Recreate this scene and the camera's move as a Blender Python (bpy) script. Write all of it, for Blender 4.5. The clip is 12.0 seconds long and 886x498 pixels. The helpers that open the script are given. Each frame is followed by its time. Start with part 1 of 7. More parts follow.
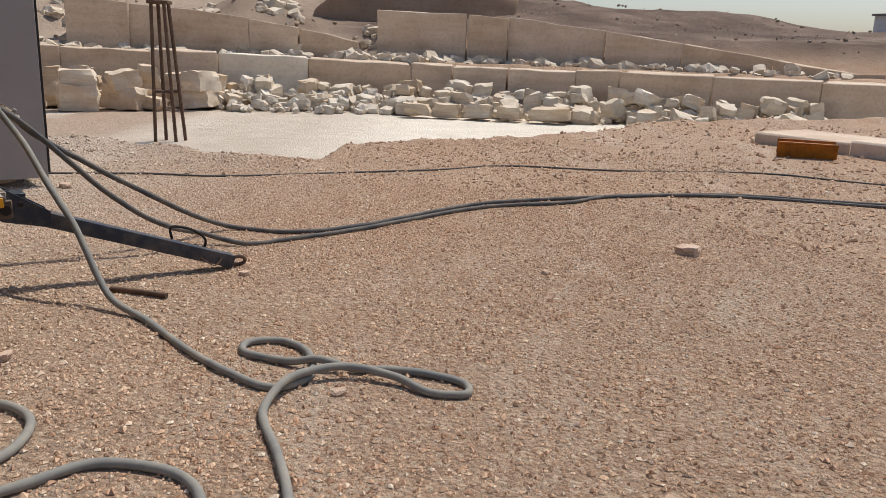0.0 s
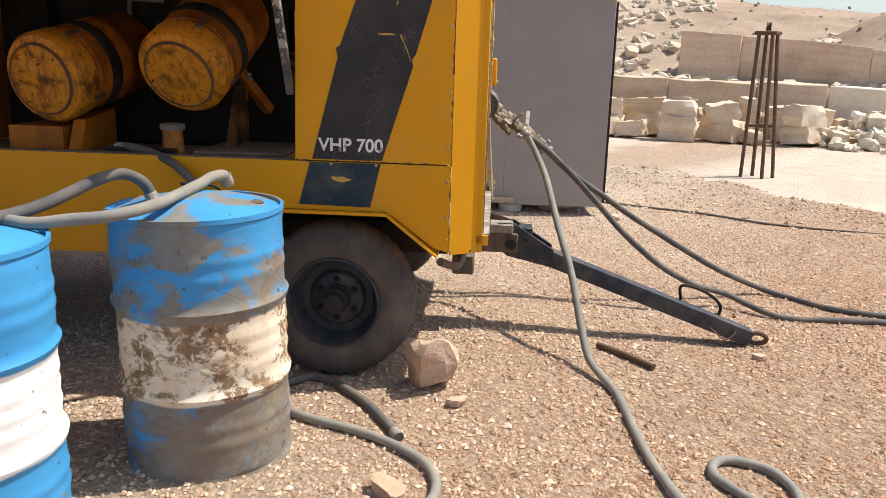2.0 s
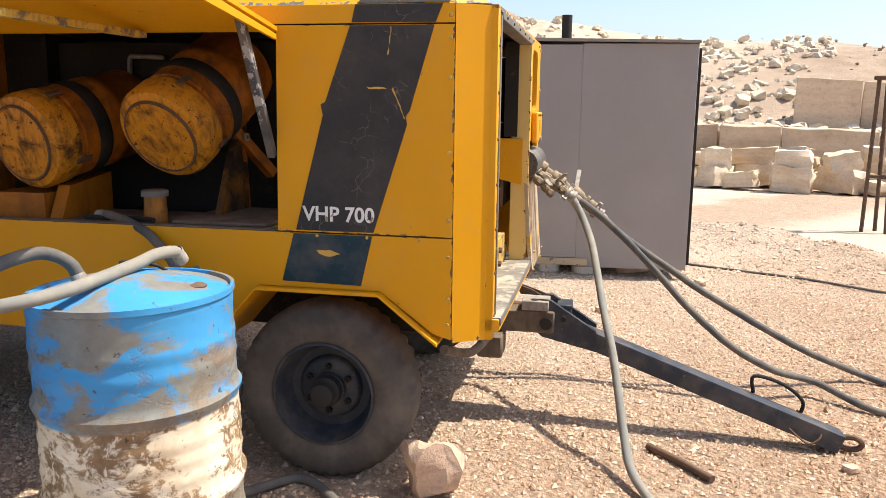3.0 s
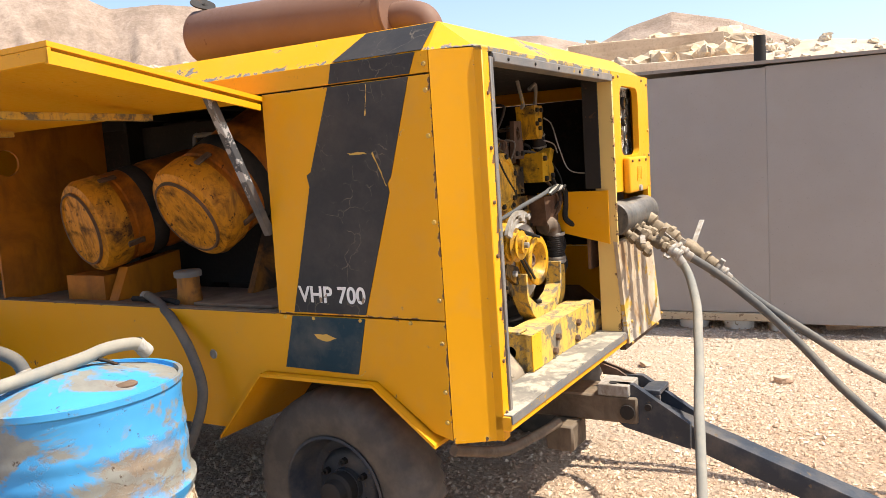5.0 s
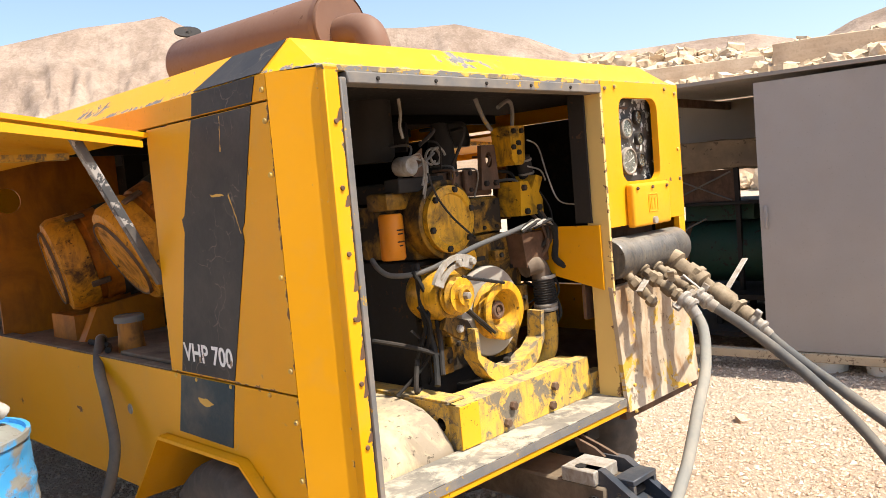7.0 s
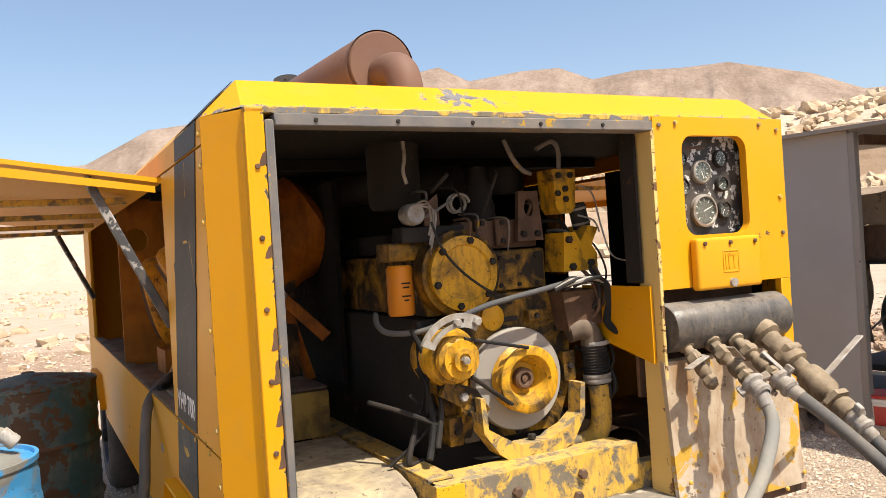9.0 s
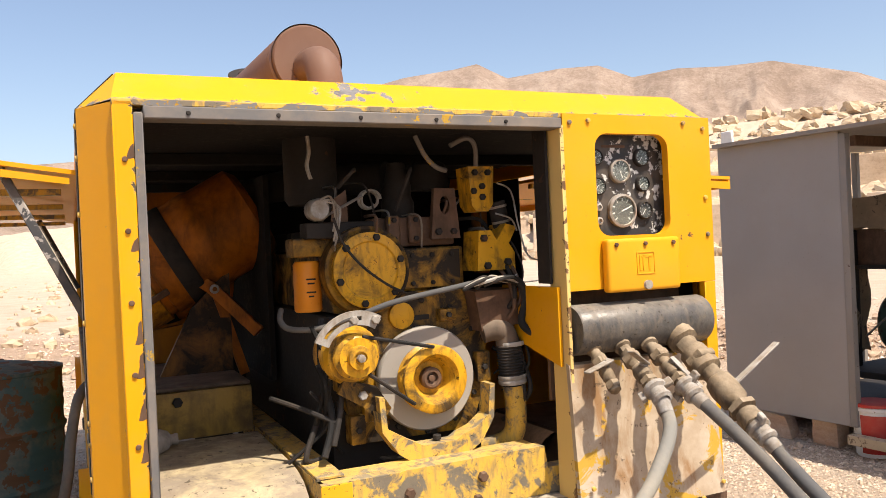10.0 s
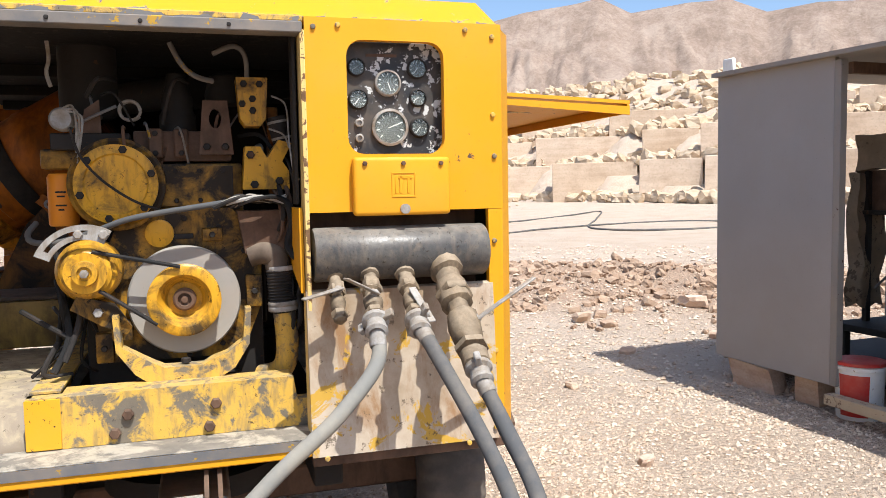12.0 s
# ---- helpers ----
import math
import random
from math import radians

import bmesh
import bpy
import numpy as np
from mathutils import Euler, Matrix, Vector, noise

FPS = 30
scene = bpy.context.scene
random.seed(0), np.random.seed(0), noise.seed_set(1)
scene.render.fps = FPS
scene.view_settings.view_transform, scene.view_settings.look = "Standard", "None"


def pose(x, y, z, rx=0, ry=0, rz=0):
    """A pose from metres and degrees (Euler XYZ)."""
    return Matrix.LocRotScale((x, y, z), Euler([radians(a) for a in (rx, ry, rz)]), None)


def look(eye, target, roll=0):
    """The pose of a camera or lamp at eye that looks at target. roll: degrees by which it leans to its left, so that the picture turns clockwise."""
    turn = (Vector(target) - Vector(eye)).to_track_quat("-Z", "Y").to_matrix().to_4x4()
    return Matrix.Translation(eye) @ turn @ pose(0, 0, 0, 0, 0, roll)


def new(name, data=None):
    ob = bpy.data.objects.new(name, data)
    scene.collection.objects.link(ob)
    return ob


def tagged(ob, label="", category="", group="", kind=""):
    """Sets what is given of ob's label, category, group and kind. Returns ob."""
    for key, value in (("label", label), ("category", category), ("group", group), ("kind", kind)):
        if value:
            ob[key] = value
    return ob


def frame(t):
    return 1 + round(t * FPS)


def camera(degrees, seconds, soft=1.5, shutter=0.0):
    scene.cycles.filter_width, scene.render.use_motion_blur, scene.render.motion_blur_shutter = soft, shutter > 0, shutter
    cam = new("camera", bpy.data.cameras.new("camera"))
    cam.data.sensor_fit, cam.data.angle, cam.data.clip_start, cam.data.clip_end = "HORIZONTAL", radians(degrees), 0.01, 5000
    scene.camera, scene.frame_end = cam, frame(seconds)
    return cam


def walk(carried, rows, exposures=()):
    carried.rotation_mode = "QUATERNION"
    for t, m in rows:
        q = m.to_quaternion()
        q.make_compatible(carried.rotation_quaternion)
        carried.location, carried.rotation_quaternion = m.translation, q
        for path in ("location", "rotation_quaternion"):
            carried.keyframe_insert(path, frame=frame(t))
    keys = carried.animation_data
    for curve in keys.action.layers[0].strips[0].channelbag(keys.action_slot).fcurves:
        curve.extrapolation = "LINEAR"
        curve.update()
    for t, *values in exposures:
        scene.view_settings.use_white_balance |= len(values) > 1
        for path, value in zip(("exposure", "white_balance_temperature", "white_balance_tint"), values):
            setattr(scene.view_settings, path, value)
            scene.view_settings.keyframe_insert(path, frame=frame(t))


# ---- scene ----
cam = camera(57.9, 12.0, soft=0.72)
U = 0.93  # metres to one unit of the plan below
METRES, EYE, TILT, LEAN, TURN = 6.25 * U, 1.5 * U, 0.0, 0.0, 0.0
ROWS = [
    (0.0, 0.0, 0.0, 0.0, 0.51, -14.28, -2.0),
    (0.5, -0.0063, 0.0341, -0.0011, 13.76, -13.27, -5.13),
    (1.0, -0.0084, 0.0683, -0.0042, 24.42, -13.75, -3.76),
    (1.5, 0.0039, 0.1145, -0.0041, 34.66, -13.63, -1.11),
    (2.0, 0.0104, 0.1552, -0.0016, 41.61, -13.41, -1.63),
    (2.5, -0.0039, 0.2118, 0.0004, 46.22, -11.16, -1.05),
    (4.5, 0.0138, 0.391, 0.0052, 60.11, -8.41, 1.43),
    (5.0, 0.0166, 0.4289, 0.007, 67.51, -6.37, 3.77),
    (5.5, 0.0213, 0.4695, 0.0093, 71.64, -5.89, 4.03),
    (6.0, -0.0011, 0.519, 0.0047, 72.69, -5.81, 3.97),
    (6.5, -0.0173, 0.5585, 0.0061, 75.8, -5.57, 4.36),
    (7.0, -0.0156, 0.5989, 0.0086, 81.8, -4.52, 4.97),
    (9.0, -0.0603, 0.7261, 0.0034, 100.33, -0.12, 3.66),
    (9.5, -0.0627, 0.7587, 0.003, 102.69, -0.09, 3.6),
    (10.0, -0.0781, 0.7874, 0.0001, 102.87, -0.21, 2.67),
    (10.5, -0.1012, 0.827, -0.007, 102.23, -0.34, 1.61),
    (11.0, -0.1044, 0.8634, -0.0068, 111.55, -0.37, 2.01),
    (11.5, -0.1165, 0.9019, -0.0099, 112.67, -3.37, 2.01),
    (12.0, -0.1555, 0.9428, -0.015, 110.99, -4.3, 1.06),
]
EXPOSURES = (
    (0.0, -0.10, 6200, 10), (0.5, 0.16, 6300, 10), (1.0, 0.42, 6400, 10), (2.0, 0.60, 6500, 10), (2.7, 0.85, 6600, 10),
    (4.5, 1.12, 6700, 9), (7.0, 1.16, 6750, 9), (9.0, 0.80, 6800, 10), (9.5, 0.80, 7000, 12), (10.0, 0.82, 7000, 13),
    (10.5, 1.06, 6700, 12), (11.0, 1.00, 6600, 13), (11.5, 0.76, 6100, 10), (12.0, 0.76, 5950, 9),
)
walk(cam, [(t, pose(0, 0, EYE, TILT, LEAN, TURN) @ pose(METRES * x, METRES * y, METRES * z, 90 + pitch, roll, yaw)) for t, x, y, z, yaw, pitch, roll in ROWS], exposures=EXPOSURES)

# ---- light ----
SUN_TO = Vector((0.296, 0.403, 0.866))
world = bpy.data.worlds.new("world")
scene.world = world
world.use_nodes = True
_nt = world.node_tree
_bg = _nt.nodes["Background"]
_sky = _nt.nodes.new("ShaderNodeTexSky")
_sky.sky_type, _sky.sun_disc = "NISHITA", False
_sky.sun_elevation, _sky.sun_rotation = radians(60), radians(36)
_sky.altitude, _sky.dust_density, _sky.air_density, _sky.ozone_density = 800, 4.0, 1.0, 1.0
_nt.links.new(_sky.outputs[0], _bg.inputs[0])
_bg.inputs[1].default_value = 0.12
sun = new("sun", bpy.data.lights.new("sun", "SUN"))
sun.data.energy, sun.data.angle, sun.data.color = 4.2, radians(0.53), (1.0, 0.935, 0.835)
sun.matrix_world = look((0, 0, 50), Vector((0, 0, 50)) - SUN_TO)


# ---- materials ----
class Nodes:
    """A small builder for node materials."""

    def __init__(self, name, rough=0.6, metal=0.0):
        self.mat = bpy.data.materials.new(name)
        self.mat.use_nodes = True
        self.nt = self.mat.node_tree
        self.bsdf = self.nt.nodes["Principled BSDF"]
        self.bsdf.inputs["Roughness"].default_value = rough
        self.bsdf.inputs["Metallic"].default_value = metal
        self.bsdf.inputs["Specular IOR Level"].default_value = 0.24
        self.tc = self.nt.nodes.new("ShaderNodeTexCoord")

    def set(self, socket, value):
        if hasattr(value, "is_output"):
            self.nt.links.new(value, socket)
        else:
            socket.default_value = value

    def coord(self, scale=1.0, stretch=(1, 1, 1), space="Object"):
        m = self.nt.nodes.new("ShaderNodeMapping")
        m.inputs["Scale"].default_value = [scale * s for s in stretch]
        self.nt.links.new(self.tc.outputs[space], m.inputs["Vector"])
        if space == "Object":
            # each object gets its own stretch of the pattern
            oi = self.nt.nodes.new("ShaderNodeObjectInfo")
            mul = self.nt.nodes.new("ShaderNodeMath")
            mul.operation = "MULTIPLY"
            mul.inputs[1].default_value = 37.0
            self.nt.links.new(oi.outputs["Random"], mul.inputs[0])
            self.nt.links.new(mul.outputs[0], m.inputs["Location"])
        return m.outputs[0]

    def noise(self, vec, scale=5.0, detail=4.0, rough=0.55, dist=0.0):
        n = self.nt.nodes.new("ShaderNodeTexNoise")
        n.inputs["Scale"].default_value = scale
        n.inputs["Detail"].default_value = detail
        n.inputs["Roughness"].default_value = rough
        n.inputs["Distortion"].default_value = dist
        self.nt.links.new(vec, n.inputs["Vector"])
        return n.outputs["Fac"]

    def voronoi(self, vec, scale=5.0, feature="F1", out="Distance"):
        n = self.nt.nodes.new("ShaderNodeTexVoronoi")
        n.feature = feature
        n.inputs["Scale"].default_value = scale
        self.nt.links.new(vec, n.inputs["Vector"])
        return n.outputs[out]

    def ramp(self, fac, stops):
        n = self.nt.nodes.new("ShaderNodeValToRGB")
        el = n.color_ramp.elements
        while len(el) < len(stops):
            el.new(0.5)
        for e, (p, c) in zip(el, stops):
            e.position = p
            e.color = (*c, 1) if hasattr(c, "__len__") else (c, c, c, 1)
        self.nt.links.new(fac, n.inputs[0])
        return n.outputs[0]

    def mix(self, fac, a, b, kind="MIX"):
        n = self.nt.nodes.new("ShaderNodeMix")
        n.data_type, n.blend_type = "RGBA", kind
        for s, val in ((n.inputs[0], fac), (n.inputs[6], a), (n.inputs[7], b)):
            if not hasattr(val, "is_output") and hasattr(val, "__len__") and len(val) == 3:
                val = (*val, 1)
            self.set(s, val)
        return n.outputs[2]

    def math(self, op, a, b=0.0):
        n = self.nt.nodes.new("ShaderNodeMath")
        n.operation = op
        self.set(n.inputs[0], a)
        self.set(n.inputs[1], b)
        return n.outputs[0]

    def axis(self, which, space="Object"):
        n = self.nt.nodes.new("ShaderNodeSeparateXYZ")
        self.nt.links.new(self.tc.outputs[space], n.inputs[0])
        return n.outputs["XYZ".index(which)]

    def random(self):
        return self.nt.nodes.new("ShaderNodeObjectInfo").outputs["Random"]

    def island(self):
        return self.nt.nodes.new("ShaderNodeNewGeometry").outputs["Random Per Island"]

    def upward(self):
        g = self.nt.nodes.new("ShaderNodeNewGeometry")
        n = self.nt.nodes.new("ShaderNodeSeparateXYZ")
        self.nt.links.new(g.outputs["Normal"], n.inputs[0])
        return n.outputs["Z"]

    def done(self, color, rough=None, height=None, bump=0.3, dist=0.01, metal=None):
        self.set(self.bsdf.inputs["Base Color"], color if hasattr(color, "is_output") else (*color, 1))
        if rough is not None:
            self.set(self.bsdf.inputs["Roughness"], rough)
        if metal is not None:
            self.set(self.bsdf.inputs["Metallic"], metal)
        if height is not None:
            b = self.nt.nodes.new("ShaderNodeBump")
            b.inputs["Strength"].default_value = bump
            b.inputs["Distance"].default_value = dist
            self.nt.links.new(height, b.inputs["Height"])
            self.nt.links.new(b.outputs[0], self.bsdf.inputs["Normal"])
        return self.mat


def paint(name, color, chip_color, chip=0.62, chip_size=9.0, rough=0.38, dust=0.25, dust_color=(0.42, 0.31, 0.2)):
    """Old sheet-metal paint: faded patches, dust, chips with bare or rusty metal below."""
    n = Nodes(name, rough)
    c = n.coord()
    big = n.noise(c, 2.2, 3)
    fine = n.noise(c, 60, 5, 0.7)
    spread = n.math("MULTIPLY", n.math("SUBTRACT", n.noise(c, 2.6, 3), 0.5), 0.45)
    chips = n.ramp(n.math("ADD", n.noise(c, chip_size * 3.2, 6, 0.62, 0.3), spread), [(chip, 0), (chip + 0.02, 1)])
    faded = n.mix(n.ramp(big, [(0.35, 0), (0.75, 0.5)]), color, [min(1, v * 1.15 + 0.02) for v in color])
    dirt = n.math("MULTIPLY", n.ramp(n.noise(c, 5.0, 6, 0.65), [(0.45, 0), (0.75, 1)]), dust)
    dusty = n.mix(dirt, faded, dust_color)
    speck = n.mix(n.math("MULTIPLY", n.ramp(fine, [(0.62, 0), (0.72, 1)]), 0.25), dusty, chip_color)
    col = n.mix(chips, speck, chip_color)
    ro = n.mix(chips, n.ramp(fine, [(0.2, rough - 0.06), (0.8, rough + 0.14)]), (0.75, 0.75, 0.75))
    h = n.math("SUBTRACT", n.math("MULTIPLY", big, 0.6), n.math("MULTIPLY", chips, 0.15))
    return n.done(col, ro, h, 0.25, 0.01)


def grimy(name, color, grime, lo=0.42, hi=0.62, size=7.0, rough=0.6, dust=(0.3, 0.24, 0.17), dust_amount=0.3, fleck=0.66):
    """Paint or metal under uneven soft grime, with dust lying on it and a few fine flecks knocked off."""
    n = Nodes(name, rough)
    c = n.coord()
    g = n.ramp(n.noise(c, size, 9, 0.68, 0.5), [(lo, 0), (hi, 1)])
    drip = n.ramp(n.noise(n.coord(1.0, (2.5, 2.5, 0.6)), size * 1.6, 5, 0.6), [(0.48, 0), (0.72, 0.7)])
    col = n.mix(drip, n.mix(g, color, grime), grime)
    up = n.ramp(n.upward(), [(0.2, 0.35), (0.9, 1.0)])
    d = n.math("MULTIPLY", n.math("MULTIPLY", n.ramp(n.noise(c, size * 0.7, 6, 0.7), [(0.3, 0.2), (0.7, 1)]), up), dust_amount)
    col = n.mix(d, col, dust)
    f = n.ramp(n.noise(c, size * 5, 8, 0.68, 0.6), [(fleck + 0.06, 0), (fleck + 0.10, 0.85)])
    col = n.mix(f, col, [v * 0.35 for v in grime])
    return n.done(col, n.ramp(g, [(0, rough - 0.12), (1, rough + 0.15)]), n.noise(c, size * 5, 5), 0.2, 0.006)


YELLOW = (0.66, 0.300, 0.0015)
M_yellow = paint("yellow paint", YELLOW, (0.09, 0.06, 0.045), 0.715, 9.0, 0.45, 0.08)
M_yellow_worn = grimy("worn yellow paint", (0.62, 0.37, 0.045), (0.13, 0.11, 0.085), 0.485, 0.565, 15.0, 0.6, (0.48, 0.39, 0.24), 0.5, 0.55)
M_orange = grimy("dusty orange paint", (0.40, 0.145, 0.009), (0.055, 0.028, 0.013), 0.44, 0.64, 6.0, 0.6, (0.24, 0.16, 0.10), 0.45, 0.60)
M_orange_dark = grimy("dark blotched orange paint", (0.22, 0.085, 0.010), (0.022, 0.014, 0.009), 0.38, 0.58, 7.0, 0.55, (0.10, 0.07, 0.05), 0.4, 0.58)
M_canister = grimy("smoked orange paint", (0.44, 0.125, 0.006), (0.07, 0.028, 0.008), 0.46, 0.72, 6.0, 0.6, (0.16, 0.075, 0.03), 0.3, 0.6)
M_cover = grimy("chipped yellow-orange cover paint", (0.56, 0.225, 0.010), (0.06, 0.024, 0.008), 0.50, 0.66, 9.0, 0.6, (0.34, 0.19, 0.06), 0.25, 0.535)
M_strut = paint("worn dark strut steel", (0.055, 0.056, 0.06), (0.32, 0.30, 0.28), 0.60, 7, 0.45, 0.4)
M_bulkhead = grimy("faded orange bulkhead paint", (0.42, 0.14, 0.008), (0.14, 0.052, 0.012), 0.46, 0.72, 3.0, 0.6, (0.28, 0.14, 0.05), 0.2, 0.72)
M_engine = grimy("oily yellow engine paint", (0.40, 0.20, 0.014), (0.020, 0.014, 0.009), 0.38, 0.56, 8.0, 0.5, (0.15, 0.11, 0.07), 0.22, 0.56)


def edge_paint(name, color, bare, edges, spots=(), thr=0.66, rough=0.42):
    """Yellow sheet paint knocked off along folded edges and in patches. edges: axis, place, reach; spots: x, y, z, reach along, reach up (plan units)."""
    n = Nodes(name, rough)
    c = n.coord()
    near = None
    for ax, at, reach in edges:
        e = n.math("SUBTRACT", 1.0, n.math("DIVIDE", n.math("ABSOLUTE", n.math("SUBTRACT", n.axis(ax), at * U)), reach * U))
        e = n.math("MAXIMUM", e, 0.0)
        near = e if near is None else n.math("MAXIMUM", near, e)
    for px, py, pz, along_reach, up_reach in spots:
        dx = n.math("POWER", n.math("DIVIDE", n.math("SUBTRACT", n.axis("X"), px * U), along_reach * U), 2.0)
        dy = n.math("POWER", n.math("DIVIDE", n.math("SUBTRACT", n.axis("Y"), py * U), along_reach * U), 2.0)
        dz = n.math("POWER", n.math("DIVIDE", n.math("SUBTRACT", n.axis("Z"), pz * U), up_reach * U), 2.0)
        e = n.math("MAXIMUM", n.math("SUBTRACT", 1.0, n.math("ADD", n.math("ADD", dx, dy), dz)), 0.0)
        near = e if near is None else n.math("MAXIMUM", near, e)
    lump = n.math("ADD", n.noise(c, 21, 8, 0.66, 0.9), n.math("MULTIPLY", near, 0.19))
    chips = n.ramp(lump, [(thr, 0), (thr + 0.012, 1)])
    halo = n.ramp(lump, [(thr - 0.02, 0), (thr, 0.5)])
    base = n.mix(n.ramp(n.noise(c, 2.2, 3), [(0.35, 0), (0.75, 0.4)]), color, [min(1, v * 1.12 + 0.015) for v in color])
    dirt = n.math("MULTIPLY", n.ramp(n.noise(c, 7.0, 7, 0.7), [(0.5, 0), (0.78, 1)]), 0.16)
    base = n.mix(dirt, base, (0.40, 0.28, 0.15))
    base = n.mix(halo, base, (0.62, 0.47, 0.20))
    metal = n.ramp(n.noise(c, 30, 6, 0.7), [(0.35, bare), (0.65, [v * 1.9 for v in bare])])
    h = n.math("SUBTRACT", n.math("MULTIPLY", n.noise(c, 2.0, 3), 0.6), n.math("MULTIPLY", chips, 0.2))
    return n.done(n.mix(chips, base, metal), n.mix(chips, (rough, rough, rough), (0.7, 0.7, 0.7)), h, 0.25, 0.008)


M_roof = edge_paint("yellow roof paint with bare patches", YELLOW, (0.105, 0.10, 0.10), (("Z", 1.885, 0.016),), ((0.62, 0.07, 1.935, 0.17, 0.055), (-0.06, 1.3, 1.93, 0.20, 0.05)), 0.66)
M_post = edge_paint("yellow post paint chipped at its edges", YELLOW, (0.045, 0.036, 0.027), (("X", 0.036, 0.016),), (), 0.685)
M_corner = edge_paint("yellow corner paint chipped at its folds", YELLOW, (0.06, 0.038, 0.022), (("X", -0.005, 0.014), ("Z", 0.64, 0.03)), (), 0.715)
M_edge = edge_paint("pale chipped edge paint", (0.66, 0.46, 0.16), (0.12, 0.065, 0.03), (("Y", -0.034, 0.03),), (), 0.70, 0.6)
M_seam = edge_paint("yellow side paint worn along the seams", YELLOW, (0.12, 0.06, 0.03), (("Z", 1.036, 0.012), ("Y", 0.12, 0.012), ("Z", 1.81, 0.01)), ((-0.087, 1.62, 0.80, 0.05, 0.02), (-0.087, 2.3, 0.75, 0.06, 0.03)), 0.69)
n = Nodes("cracked black stripe paint", 0.5)
_c = n.coord()
_wn = n.nt.nodes.new("ShaderNodeTexNoise")
_wn.inputs["Scale"].default_value, _wn.inputs["Detail"].default_value = 4.0, 6.0
n.nt.links.new(_c, _wn.inputs["Vector"])
_warp = n.mix(0.22, _c, _wn.outputs["Color"])
_edge = n.voronoi(_warp, 15.0, "DISTANCE_TO_EDGE")
_crack = n.math("MULTIPLY", n.ramp(_edge, [(0.004, 1), (0.018, 0)]), n.ramp(n.noise(_c, 7, 6, 0.7), [(0.50, 0), (0.64, 0.6)]))
_base = n.mix(n.ramp(n.noise(_c, 5, 6, 0.7), [(0.4, 0), (0.8, 0.4)]), (0.030, 0.029, 0.030), (0.12, 0.10, 0.08))
M_black_stripe = n.done(n.mix(_crack, _base, (0.23, 0.185, 0.135)), 0.55, n.noise(_c, 40, 4), 0.15, 0.004)
M_teal_stripe = paint("dark teal stripe paint", (0.008, 0.03, 0.045), (0.2, 0.14, 0.05), 0.68, 10, 0.4, 0.2)
M_dark = paint("dark steel with rusty chips", (0.020, 0.017, 0.015), (0.07, 0.036, 0.02), 0.66, 8, 0.7, 0.3, (0.045, 0.033, 0.022))
# the hood's inner shade is put into this near-black colour
M_bay_black = paint("black with engine-bay shade in it", (0.008, 0.007, 0.006), (0.02, 0.013, 0.009), 0.62, 8, 0.8, 0.4, (0.022, 0.016, 0.011))
M_trim = paint("bare grey trim", (0.125, 0.122, 0.12), (0.4, 0.24, 0.03), 0.63, 10, 0.55, 0.4)
M_rust = grimy("rusty brown steel", (0.13, 0.07, 0.042), (0.05, 0.028, 0.018), 0.4, 0.7, 8.0, 0.72, (0.24, 0.18, 0.13), 0.4, 0.66)
M_exhaust = paint("heat-browned exhaust steel", (0.15, 0.082, 0.058), (0.12, 0.064, 0.043), 0.74, 7, 0.6, 0.35, (0.20, 0.13, 0.095))
M_bar = paint("dark blue-black drawbar paint", (0.028, 0.034, 0.045), (0.12, 0.09, 0.06), 0.66, 11, 0.42, 0.45, (0.25, 0.2, 0.15))
M_grey = paint("grey sheet cladding", (0.30, 0.283, 0.27), (0.08, 0.07, 0.06), 0.78, 14, 0.6, 0.25, (0.30, 0.26, 0.21))
M_greyframe = paint("grey steel frame", (0.24, 0.22, 0.2), (0.1, 0.06, 0.04), 0.7, 9, 0.6, 0.5, (0.34, 0.27, 0.2))
M_steel = grimy("dull zinc steel", (0.34, 0.33, 0.31), (0.17, 0.13, 0.09), 0.42, 0.66, 14.0, 0.5, (0.40, 0.34, 0.26), 0.35)
M_bare = paint("spun bare iron", (0.30, 0.28, 0.25), (0.16, 0.12, 0.08), 0.7, 9, 0.42, 0.3)
M_muddy = grimy("mud-caked brass fitting", (0.18, 0.125, 0.07), (0.065, 0.044, 0.027), 0.4, 0.62, 22.0, 0.8, (0.359, 0.289, 0.203), 0.9, 0.64)
M_yoke = grimy("dusty brown yoke steel", (0.12, 0.09, 0.065), (0.05, 0.036, 0.026), 0.42, 0.64, 7.0, 0.65, (0.32, 0.245, 0.165), 0.55)
M_green = paint("dark green tank paint", (0.012, 0.045, 0.03), (0.03, 0.025, 0.02), 0.6, 8, 0.5, 0.4, (0.06, 0.05, 0.035))
M_red = paint("red plastic", (0.45, 0.03, 0.025), (0.3, 0.2, 0.18), 0.72, 9, 0.4, 0.3)
M_white = paint("chalky white paint", (0.72, 0.71, 0.68), (0.3, 0.22, 0.15), 0.66, 10, 0.5, 0.35)
M_filter = paint("orange filter can", (0.75, 0.25, 0.01), (0.25, 0.08, 0.01), 0.74, 18, 0.4, 0.2)
M_tarp = paint("dusty brown tarpaulin", (0.20, 0.15, 0.10), (0.12, 0.09, 0.06), 0.6, 6, 0.9, 0.5)
M_woodrail = paint("weathered cream rail", (0.46, 0.37, 0.25), (0.2, 0.14, 0.09), 0.6, 12, 0.7, 0.5)


